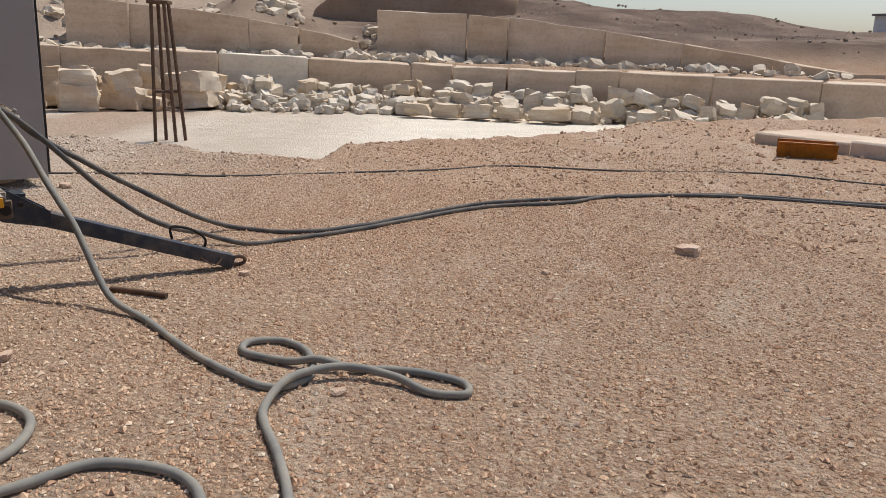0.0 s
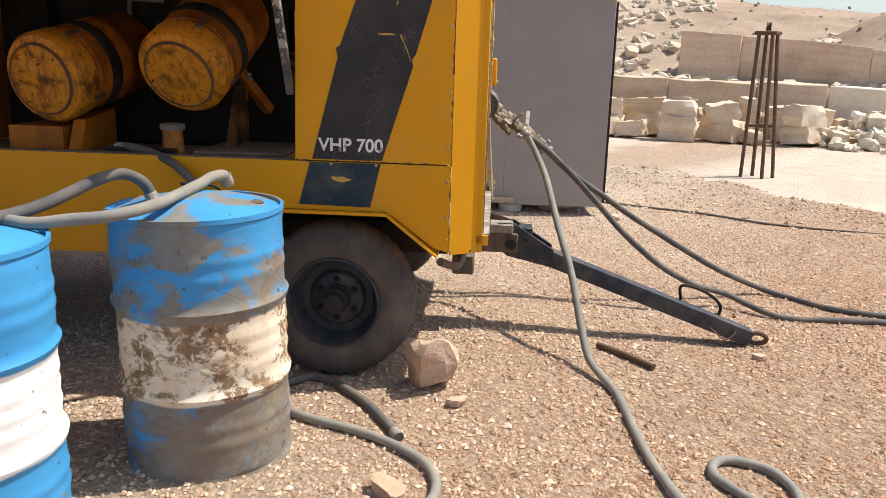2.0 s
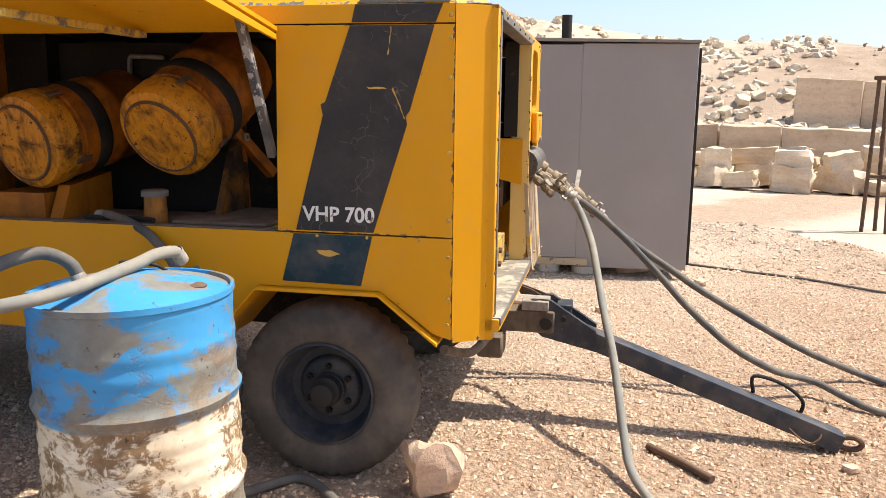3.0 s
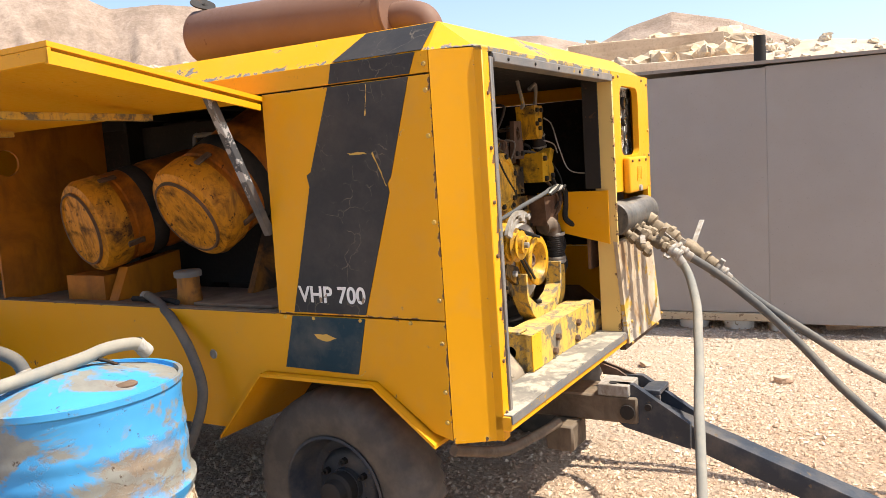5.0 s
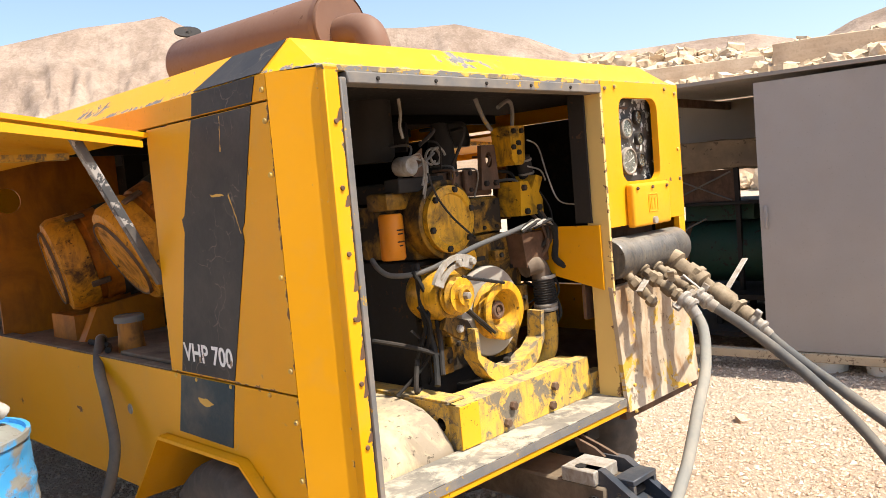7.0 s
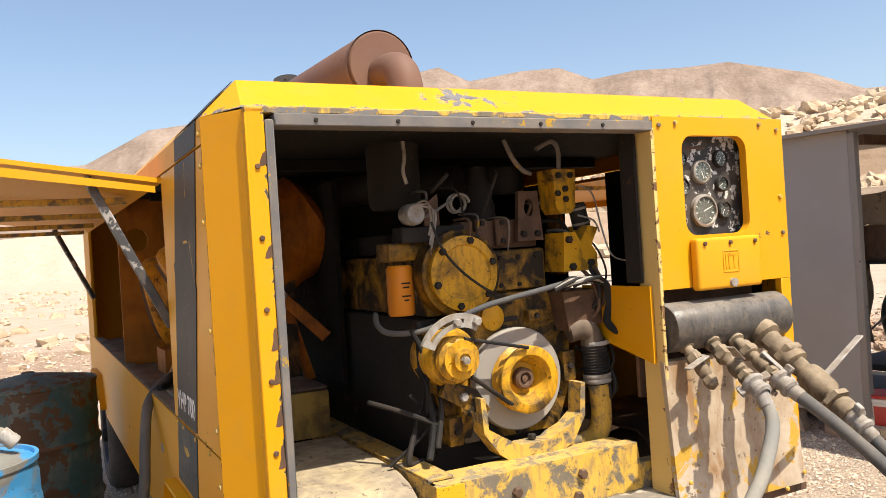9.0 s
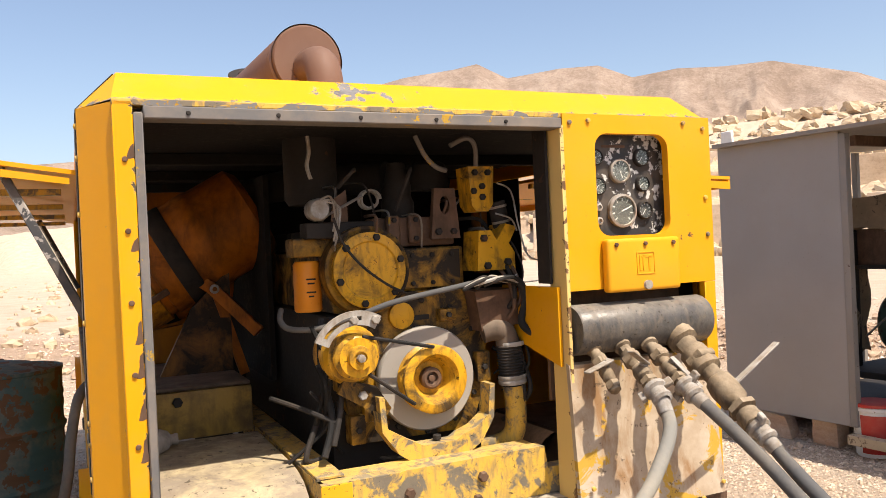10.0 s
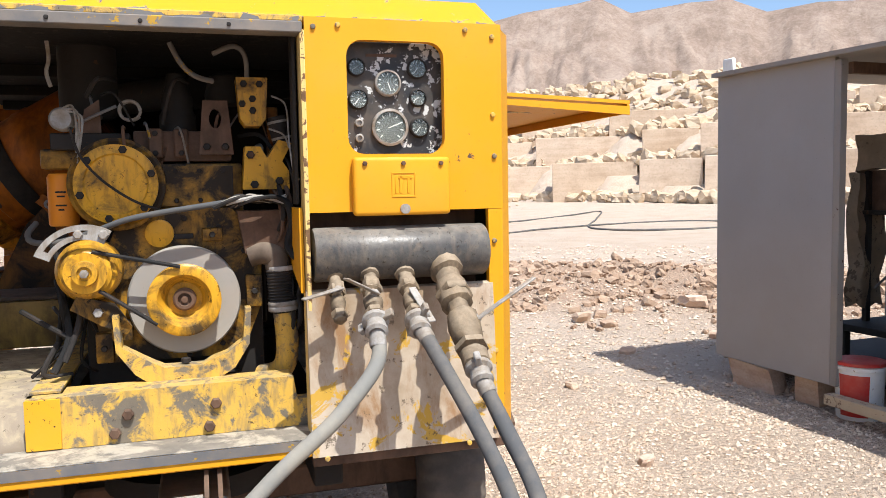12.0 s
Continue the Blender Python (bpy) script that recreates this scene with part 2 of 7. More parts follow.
def rubber(name, color, dust=(0.30, 0.24, 0.17), amount=0.55):
    n = Nodes(name, 0.8)
    c = n.coord()
    d = n.math("MULTIPLY", n.ramp(n.noise(c, 6, 6, 0.65), [(0.4, 0), (0.75, 1)]), amount)
    col = n.mix(d, color, dust)
    return n.done(col, 0.82, n.noise(c, 120, 4), 0.2, 0.002)


M_tyre = rubber("dusty tyre rubber", (0.075, 0.066, 0.058), (0.20, 0.165, 0.13), 0.7)
M_deck = grimy("dust-covered deck", (0.10, 0.07, 0.05), (0.035, 0.025, 0.02), 0.4, 0.65, 6.0, 0.8, (0.30, 0.235, 0.175), 0.8)
M_hose = rubber("grey rubber hose", (0.20, 0.195, 0.175), (0.38, 0.33, 0.25), 0.7)
M_hose_dark = rubber("dark rubber hose", (0.085, 0.085, 0.085), (0.28, 0.23, 0.17), 0.6)
M_blackrub = rubber("black rubber", (0.015, 0.015, 0.015), (0.12, 0.09, 0.07), 0.4)


def drum_paint(name, rust=0.5, cream=(0.60, 0.47, 0.31), chalk=(0.74, 0.66, 0.53)):
    """Blue bands above and below a white one, dented, smeared and rusted."""
    n = Nodes(name, 0.5)
    c = n.coord()
    z = n.axis("Z")
    wob = n.math("MULTIPLY", n.math("SUBTRACT", n.noise(c, 7, 4), 0.5), 0.03)
    zz = n.math("DIVIDE", n.math("ADD", z, wob), 0.95 * U)
    blue = n.mix(n.noise(c, 3, 4), (0.035, 0.22, 0.50), (0.07, 0.34, 0.62))
    white = n.ramp(n.noise(c, 6, 6, 0.7), [(0.35, cream), (0.6, chalk)])
    onwhite = n.math("MULTIPLY", n.ramp(zz, [(0.325, 0), (0.335, 1)]), n.ramp(zz, [(0.635, 1), (0.645, 0)]))
    band = n.mix(onwhite, blue, white)
    cs = n.coord(1.0, (1, 1, 1.5))
    # the foot has rusted most
    foot = n.ramp(zz, [(0.0, 0.095), (0.325, 0.085), (0.34, 0.055), (0.63, 0.05), (0.66, 0.03), (0.9, -0.02)])
    veil = n.ramp(n.math("ADD", n.noise(cs, 5.2, 6, 0.62, 0.5), foot), [(rust - 0.035, 0), (rust + 0.03, 0.88)])
    col = n.mix(n.math("MULTIPLY", veil, n.math("SUBTRACT", 1.0, onwhite)), band, n.ramp(n.noise(c, 11, 5, 0.7), [(0.35, (0.20, 0.16, 0.105)), (0.65, (0.26, 0.235, 0.165))]))
    _mixed = n.math("ADD", n.math("MULTIPLY", n.noise(n.coord(1.0, (1.1, 1.1, 1.9)), 3.6, 10, 0.70, 0.6), 0.6), n.math("MULTIPLY", n.noise(n.coord(1.0, (1.0, 1.0, 1.6)), 15.0, 9, 0.72, 0.8), 0.4))
    rusted = n.ramp(n.math("ADD", _mixed, foot), [(rust + 0.005, 0), (rust + 0.05, 1)])
    flecks = n.ramp(n.noise(n.coord(1.0, (1, 1, 0.6)), 34, 5, 0.7, 0.4), [(0.56, 0), (0.60, 1)])
    rusted = n.math("MULTIPLY", rusted, n.math("SUBTRACT", 1.0, n.math("MULTIPLY", n.math("MULTIPLY", flecks, onwhite), 0.85)))
    rusty = n.ramp(n.noise(c, 10, 7, 0.72), [(0.3, (0.10, 0.056, 0.028)), (0.5, (0.215, 0.127, 0.062)), (0.7, (0.38, 0.25, 0.13))])
    col = n.mix(n.math("MULTIPLY", rusted, n.math("ADD", n.math("MULTIPLY", onwhite, 0.5), 0.45)), col, rusty)
    spots = n.ramp(n.noise(c, 26, 6, 0.7), [(0.64, 0), (0.68, 0.8)])
    col = n.mix(spots, col, (0.055, 0.034, 0.022))
    return n.done(col, n.ramp(rusted, [(0, 0.42), (1, 0.8)]), n.math("ADD", n.noise(c, 5, 3), n.math("MULTIPLY", rusted, -0.08)), 0.5, 0.015)


M_drum = drum_paint("rusted blue and white drum paint", 0.525)
M_drum_clean = drum_paint("fresh blue and white drum paint", 0.72, (0.78, 0.77, 0.74), (0.84, 0.83, 0.81))
M_drum_dark = paint("dark green drum paint", (0.055, 0.12, 0.12), (0.15, 0.085, 0.045), 0.52, 4.0, 0.6, 0.6)

n = Nodes("gravel ground", 0.95)
c = n.coord(1.0, space="Object")
_big = n.noise(c, 0.16, 5, 0.6)
_mid = n.noise(c, 1.1, 6, 0.65)
_fine = n.noise(c, 30, 6, 0.75)
_cells = n.voronoi(c, 34, "F1", "Color")
_cellsd = n.voronoi(c, 34, "F1", "Distance")
_soil = n.ramp(_mid, [(0.3, (0.45, 0.26, 0.146)), (0.5, (0.56, 0.353, 0.215)), (0.72, (0.65, 0.455, 0.30))])
_soil = n.mix(n.ramp(_big, [(0.42, 0), (0.62, 0.8)]), _soil, (0.50, 0.37, 0.26))
_soil = n.mix(0.5, _soil, n.ramp(n.math("MULTIPLY", _cells, 1.0), [(0.1, (0.37, 0.232, 0.145)), (0.5, (0.515, 0.355, 0.232)), (0.9, (0.69, 0.555, 0.405))]))
_soil = n.mix(n.ramp(_fine, [(0.38, 0.6), (0.6, 0)]), _soil, (0.20, 0.112, 0.068))
_streak = n.ramp(n.noise(n.coord(1.0, (1.6, 0.35, 1), "Object"), 1.3, 7, 0.7, 0.4), [(0.54, 0), (0.68, 0.6)])
_soil = n.mix(_streak, _soil, (0.56, 0.44, 0.33))
# pale cut-stone floor below the terrace, dusty desert farther off
_zz = n.axis("Z", "Object")
_pale = n.ramp(_mid, [(0.3, (0.74, 0.65, 0.515)), (0.7, (0.86, 0.78, 0.65))])
_low = n.ramp(n.math("ADD", n.math("MULTIPLY", _zz, 1.0), 1.3), [(0.12, 1), (0.5, 0)])
_soil = n.mix(_low, _soil, _pale)
# paler, dustier gravel in the west; dark brown spoil on the northern heights
_west = n.ramp(n.math("ADD", n.math("MULTIPLY", n.axis("X"), -0.16), n.math("MULTIPLY", _mid, 0.3)), [(0.33, 0), (0.9, 0.8)])
_soil = n.mix(n.math("MULTIPLY", _west, n.ramp(_zz, [(0.0, 1), (1.0, 1)])), _soil, n.ramp(_mid, [(0.3, (0.47, 0.375, 0.285)), (0.7, (0.59, 0.495, 0.40))]))
_dug = n.math("MULTIPLY", n.ramp(n.math("ADD", n.math("MULTIPLY", n.axis("X"), -0.05), n.math("MULTIPLY", _mid, 0.12)), [(0.50, 0), (0.56, 1)]), n.ramp(n.math("ADD", n.math("MULTIPLY", n.axis("X"), -0.05), n.math("MULTIPLY", _mid, 0.12)), [(0.70, 1), (0.76, 0)]))
_soil = n.mix(n.math("MULTIPLY", _dug, 0.7), _soil, n.ramp(n.noise(c, 6, 6, 0.7), [(0.35, (0.26, 0.16, 0.10)), (0.65, (0.45, 0.31, 0.21))]))
_spoil = n.ramp(n.noise(n.coord(0.2), 1.0, 6, 0.65), [(0.36, (0.095, 0.06, 0.042)), (0.50, (0.145, 0.096, 0.068)), (0.66, (0.24, 0.17, 0.123))])
_north = n.math("MULTIPLY", n.ramp(n.math("MULTIPLY", _zz, 0.1), [(0.12, 0), (0.21, 1)]), n.ramp(n.math("ADD", n.math("MULTIPLY", n.axis("X"), 0.03), 0.9), [(0.60, 0), (0.76, 1)]))
_upland = n.math("MULTIPLY", n.ramp(n.math("MULTIPLY", _zz, 0.1), [(0.10, 0), (0.22, 0.85)]), n.ramp(n.math("ADD", n.math("MULTIPLY", n.axis("X"), 0.03), 0.9), [(0.02, 0), (0.22, 1)]))
_soil = n.mix(_upland, _soil, n.ramp(n.noise(n.coord(0.25), 1.0, 8, 0.7), [(0.36, (0.25, 0.178, 0.122)), (0.64, (0.42, 0.32, 0.235))]))
_soil = n.mix(_north, _soil, _spoil)
_h = n.math("ADD", n.math("MULTIPLY", n.math("SUBTRACT", 1.0, _cellsd), 0.5), n.math("MULTIPLY", _fine, 0.7))
M_ground = n.done(_soil, 0.95, n.math("ADD", _h, n.math("MULTIPLY", n.noise(c, 9, 6, 0.7), 0.6)), 1.0, 0.045)


def stone(name, lo, mid, hi, scale=1.0, bump=0.5):
    n = Nodes(name, 0.9)
    c = n.coord(scale)
    a = n.noise(c, 1.3, 6, 0.65)
    f = n.noise(c, 14, 6, 0.7)
    lay = n.noise(n.coord(scale, (0.35, 0.35, 3.0)), 2.0, 5, 0.6)
    col = n.ramp(n.math("ADD", n.math("MULTIPLY", a, 0.6), n.math("MULTIPLY", lay, 0.4)), [(0.32, lo), (0.5, mid), (0.68, hi)])
    col = n.mix(n.math("MULTIPLY", n.ramp(f, [(0.3, 0.8), (0.5, 0)]), 0.45), col, [v * 0.55 for v in lo])
    tint = n.mix(n.random(), (0.90, 0.86, 0.80), (1.0, 1.0, 1.0))
    col = n.mix(1.0, col, tint, "MULTIPLY")
    return n.done(col, 0.92, n.math("ADD", a, n.math("MULTIPLY", f, 0.5)), bump, 0.03)


M_block = stone("cut travertine block", (0.50, 0.37, 0.245), (0.64, 0.52, 0.385), (0.78, 0.70, 0.57), 1.0)
M_face = stone("sawn quarry face", (0.46, 0.345, 0.245), (0.60, 0.475, 0.36), (0.70, 0.585, 0.46), 0.5, 0.4)
# for slabs that catch the sun: the light is put into the colour
M_face_sunlit = stone("quarry face with sunlight in its colour", (0.62, 0.53, 0.41), (0.74, 0.66, 0.54), (0.82, 0.76, 0.66), 0.5, 0.3)
M_cut = stone("dark brown spoil", (0.29, 0.19, 0.122), (0.36, 0.245, 0.165), (0.43, 0.305, 0.215), 0.35, 0.8)
M_rubble = stone("broken pale stone", (0.50, 0.41, 0.30), (0.66, 0.57, 0.45), (0.80, 0.74, 0.63), 1.0)
M_rubble_far = stone("tan broken stone", (0.44, 0.33, 0.225), (0.58, 0.465, 0.34), (0.71, 0.62, 0.49), 1.0)
M_pinkrock = stone("pinkish wheel chock stone", (0.45, 0.30, 0.21), (0.58, 0.42, 0.31), (0.68, 0.55, 0.44), 5.0)
M_clod = stone("dug reddish earth", (0.30, 0.20, 0.135), (0.41, 0.295, 0.21), (0.52, 0.40, 0.30), 4.0)

n = Nodes("gravel pebbles", 0.95)
_c = n.coord(1.0, space="Object")
_isl = n.island()
_col = n.ramp(_isl, [(0.0, (0.35, 0.20, 0.117)), (0.3, (0.52, 0.328, 0.203)), (0.75, (0.62, 0.42, 0.272)), (0.95, (0.70, 0.53, 0.372)), (1.0, (0.74, 0.62, 0.48))])
_west = n.ramp(n.math("MULTIPLY", n.axis("X"), -0.16), [(0.12, 0), (0.75, 0.85)])
_col = n.mix(_west, _col, n.ramp(_isl, [(0.0, (0.45, 0.345, 0.25)), (0.5, (0.57, 0.465, 0.36)), (1.0, (0.67, 0.58, 0.47))]))
M_pebble = n.done(_col, 0.95, n.noise(_c, 60, 4), 0.3, 0.004)


def hill(name, lo, mid, hi, scale):
    n = Nodes(name, 1.0)
    c = n.coord(scale, space="Object")
    a = n.noise(c, 1.0, 9, 0.62, 0.3)
    gul = n.noise(n.coord(scale, (1, 1, 0.25), "Object"), 3.5, 8, 0.7, 0.5)
    col = n.ramp(n.math("ADD", n.math("MULTIPLY", a, 0.4), n.math("ADD", n.math("MULTIPLY", gul, 0.3), n.math("MULTIPLY", n.noise(c, 16, 9, 0.75), 0.3))), [(0.42, lo), (0.5, mid), (0.58, hi)])
    return n.done(col, 1.0, n.math("ADD", gul, n.noise(c, 12, 9, 0.75)), 0.5, 4.0)


# distance haze is put into these pale rock colours
M_mountain = hill("hazy desert mountain", (0.20, 0.147, 0.113), (0.27, 0.204, 0.16), (0.34, 0.268, 0.215), 0.02)
M_hill = hill("brown spoil hill", (0.27, 0.19, 0.13), (0.36, 0.265, 0.19), (0.46, 0.36, 0.265), 0.12)


# ---- building helpers ----
def mesh_of(name, bm, material, smooth=40):
    bmesh.ops.recalc_face_normals(bm, faces=bm.faces)
    for vtx in bm.verts:
        vtx.co *= U
    me = bpy.data.meshes.new(name)
    bm.to_mesh(me)
    bm.free()
    me.materials.append(material)
    if smooth:
        me.shade_smooth()
        me.set_sharp_from_angle(angle=radians(smooth))
    return me


def part(name, bm, material, parent=None, label="", smooth=40, at=None):
    """One mesh object from a bmesh in plan units, under a thing or a part."""
    ob = new(name, mesh_of(name, bm, material, smooth))
    if parent is not None:
        ob.parent = parent
    if at is not None:
        ob.matrix_basis = at
    if label:
        ob["label"] = label
    return ob


def spot(x, y, z, rx=0, ry=0, rz=0):
    """A pose in plan units."""
    return pose(x * U, y * U, z * U, rx, ry, rz)


def thing(name, m, label, category, group="", kind=""):
    e = new(name)
    e.empty_display_size = 0.1
    e.matrix_basis = m
    return tagged(e, label, category, group, kind)


def solid(name, bm, material, m, label, category, group="", kind="", smooth=40):
    """A thing that is one mesh."""
    return tagged(part(name, bm, material, None, "", smooth, m), label, category, group, kind)


def add_box(bm, x0, x1, y0, y1, z0, z1, bevel=0.0, seg=1, m=None):
    r = bmesh.ops.create_cube(bm, size=1)
    vs = r["verts"]
    for q in vs:
        q.co = Vector((x0 + (q.co.x + 0.5) * (x1 - x0), y0 + (q.co.y + 0.5) * (y1 - y0), z0 + (q.co.z + 0.5) * (z1 - z0)))
    if bevel:
        es = list({e for q in vs for e in q.link_edges})
        r2 = bmesh.ops.bevel(bm, geom=es, offset=bevel, segments=seg, affect="EDGES", profile=0.6)
        vs = list({q for f in r2["faces"] for q in f.verts} | {q for q in vs if q.is_valid})
    if m is not None:
        bmesh.ops.transform(bm, matrix=m, verts=vs)
    return bm


def box(x0, x1, y0, y1, z0, z1, bevel=0.004, seg=1, m=None):
    return add_box(bmesh.new(), x0, x1, y0, y1, z0, z1, bevel, seg, m)


def add_prism(bm, pts, axis, a, b):
    """A flat outline, given in the other two axes in their order, drawn out along one axis."""
    def put(p, t):
        return {"x": (t, p[0], p[1]), "y": (p[0], t, p[1]), "z": (p[0], p[1], t)}[axis]
    lo = [bm.verts.new(put(p, a)) for p in pts]
    hi = [bm.verts.new(put(p, b)) for p in pts]
    k = len(pts)
    bm.faces.new(lo)
    bm.faces.new(hi[::-1])
    for i in range(k):
        bm.faces.new((lo[i], lo[(i + 1) % k], hi[(i + 1) % k], hi[i]))
    return bm


def prism(pts, axis, a, b):
    return add_prism(bmesh.new(), pts, axis, a, b)


def add_tube(bm, path, radius, seg=12, caps=True, radii=None, closed=False):
    """A round bar or hose swept along a path."""
    pts = [Vector(p) for p in path]
    k = len(pts)
    rings = []
    up = None
    for i, p in enumerate(pts):
        if closed:
            d = pts[(i + 1) % k] - pts[i - 1]
        else:
            d = pts[min(i + 1, k - 1)] - pts[max(i - 1, 0)]
        d.normalize()
        if up is None:
            up = d.orthogonal().normalized()
        up = (up - d * up.dot(d)).normalized()
        side = d.cross(up)
        r = radii[i] if radii else radius
        rings.append([bm.verts.new(p + (up * math.cos(a) + side * math.sin(a)) * r) for a in (2 * math.pi * j / seg for j in range(seg))])
    for i in range(k if closed else k - 1):
        a, b = rings[i], rings[(i + 1) % k]
        for j in range(seg):
            bm.faces.new((a[j], a[(j + 1) % seg], b[(j + 1) % seg], b[j]))
    if caps and not closed:
        bm.faces.new(rings[0][::-1])
        bm.faces.new(rings[-1])
    return bm


def tube(path, radius, seg=12, **kw):
    return add_tube(bmesh.new(), path, radius, seg, **kw)


def smooth_path(pts, steps=8):
    """A curve through all the points."""
    pts = [Vector(p) for p in pts]
    out = []
    for i in range(len(pts) - 1):
        p0, p1, p2, p3 = pts[max(i - 1, 0)], pts[i], pts[i + 1], pts[min(i + 2, len(pts) - 1)]
        for s in range(steps):
            t = s / steps
            out.append(0.5 * ((2 * p1) + (p2 - p0) * t + (2 * p0 - 5 * p1 + 4 * p2 - p3) * t * t + (3 * p1 - p0 - 3 * p2 + p3) * t ** 3))
    out.append(pts[-1])
    return out


def add_lathe(bm, profile, seg=32, m=None):
    """A turned shape round z from (radius, height) pairs."""
    rings = []
    for r, z in profile:
        if r < 1e-5:
            rings.append([bm.verts.new((0, 0, z))])
        else:
            rings.append([bm.verts.new((r * math.cos(2 * math.pi * j / seg), r * math.sin(2 * math.pi * j / seg), z)) for j in range(seg)])
    for a, b in zip(rings, rings[1:]):
        for j in range(seg):
            k = (j + 1) % seg
            if len(a) == 1 and len(b) == 1:
                continue
            if len(a) == 1:
                bm.faces.new((a[0], b[k], b[j]))
            elif len(b) == 1:
                bm.faces.new((a[j], a[k], b[0]))
            else:
                bm.faces.new((a[j], a[k], b[k], b[j]))
    if m is not None:
        bmesh.ops.transform(bm, matrix=m, verts=[q for ring in rings for q in ring])
    return bm


def lathe(profile, seg=32, m=None):
    return add_lathe(bmesh.new(), profile, seg, m)


def along(p, d, roll=0.0):
    """A frame at p whose z points along d (plan units, not scaled)."""
    q = Vector(d).to_track_quat("Z", "Y")
    return Matrix.Translation(p) @ q.to_matrix().to_4x4() @ Matrix.Rotation(roll, 4, "Z")


def clip_poly(pts, k, lim, keep_less):
    out = []
    for i in range(len(pts)):
        a, b = pts[i], pts[(i + 1) % len(pts)]
        ina, inb = (a[k] <= lim) == keep_less, (b[k] <= lim) == keep_less
        if ina:
            out.append(a)
        if ina != inb:
            t = (lim - a[k]) / (b[k] - a[k])
            out.append(tuple(a[j] + t * (b[j] - a[j]) for j in range(2)))
    return out


# ---- ground, quarry, hills ----
rng = np.random.default_rng(7)
MACHINE = (-2.176, 3.755, 127.77)
MID = (-1.0, 4.0)
# the terrace's north edge, as x and y
LIP_X = (-60, -20, -10, -6.7, -4.9, -3.4, -2.65, -1.74, -1.35, 0.57, 3.0, 4.6, 8.0, 14.0, 40.0)
LIP_Y = (13, 13, 12.2, 12.0, 11.8, 11.2, 10.75, 10.7, 12.6, 13.8, 16.0, 18.2, 20.5, 23.0, 30.0)
# by compass heading, degrees to the left of y: first quarry face's distance, near skyline's height angle
FACE_H = (-60, -30, 0, 30, 45, 60, 75, 90, 107, 120, 135)
FACE_R = (36, 34, 34.5, 33.5, 38, 46, 56, 64, 85, 130, 160)
NEAR_H = (-60, -34, -30, -27, -21, -15, -11, -5.5, -2, 4, 7, 9, 12, 17, 25, 32, 36, 42, 48, 57, 72, 80, 90, 107, 115, 125, 140, 160)
NEAR_EL = (1.2, 1.55, 1.8, 2.05, 2.45, 2.8, 3.4, 4.1, 4.4, 3.6, 3.0, 2.8, 3.5, 4.1, 5.0, 4.8, 5.0, 6.2, 6.5, 6.8, 7.6, 7.4, 7.4, 6.3, 4.4, 2.6, 1.6, 0.5)


def wave(x, y, s, k=0):
    """Cheap smooth unevenness in about -1..1."""
    return (np.sin(x * 1.3 * s + 1.7 * k) * np.cos(y * 1.1 * s - 0.6 * k) + np.sin((x * 0.7 - y * 0.9) * s * 2.1 + k) * 0.6 + np.sin((x + y * 1.4) * s * 3.7 + 2.2 * k) * 0.35) / 1.95


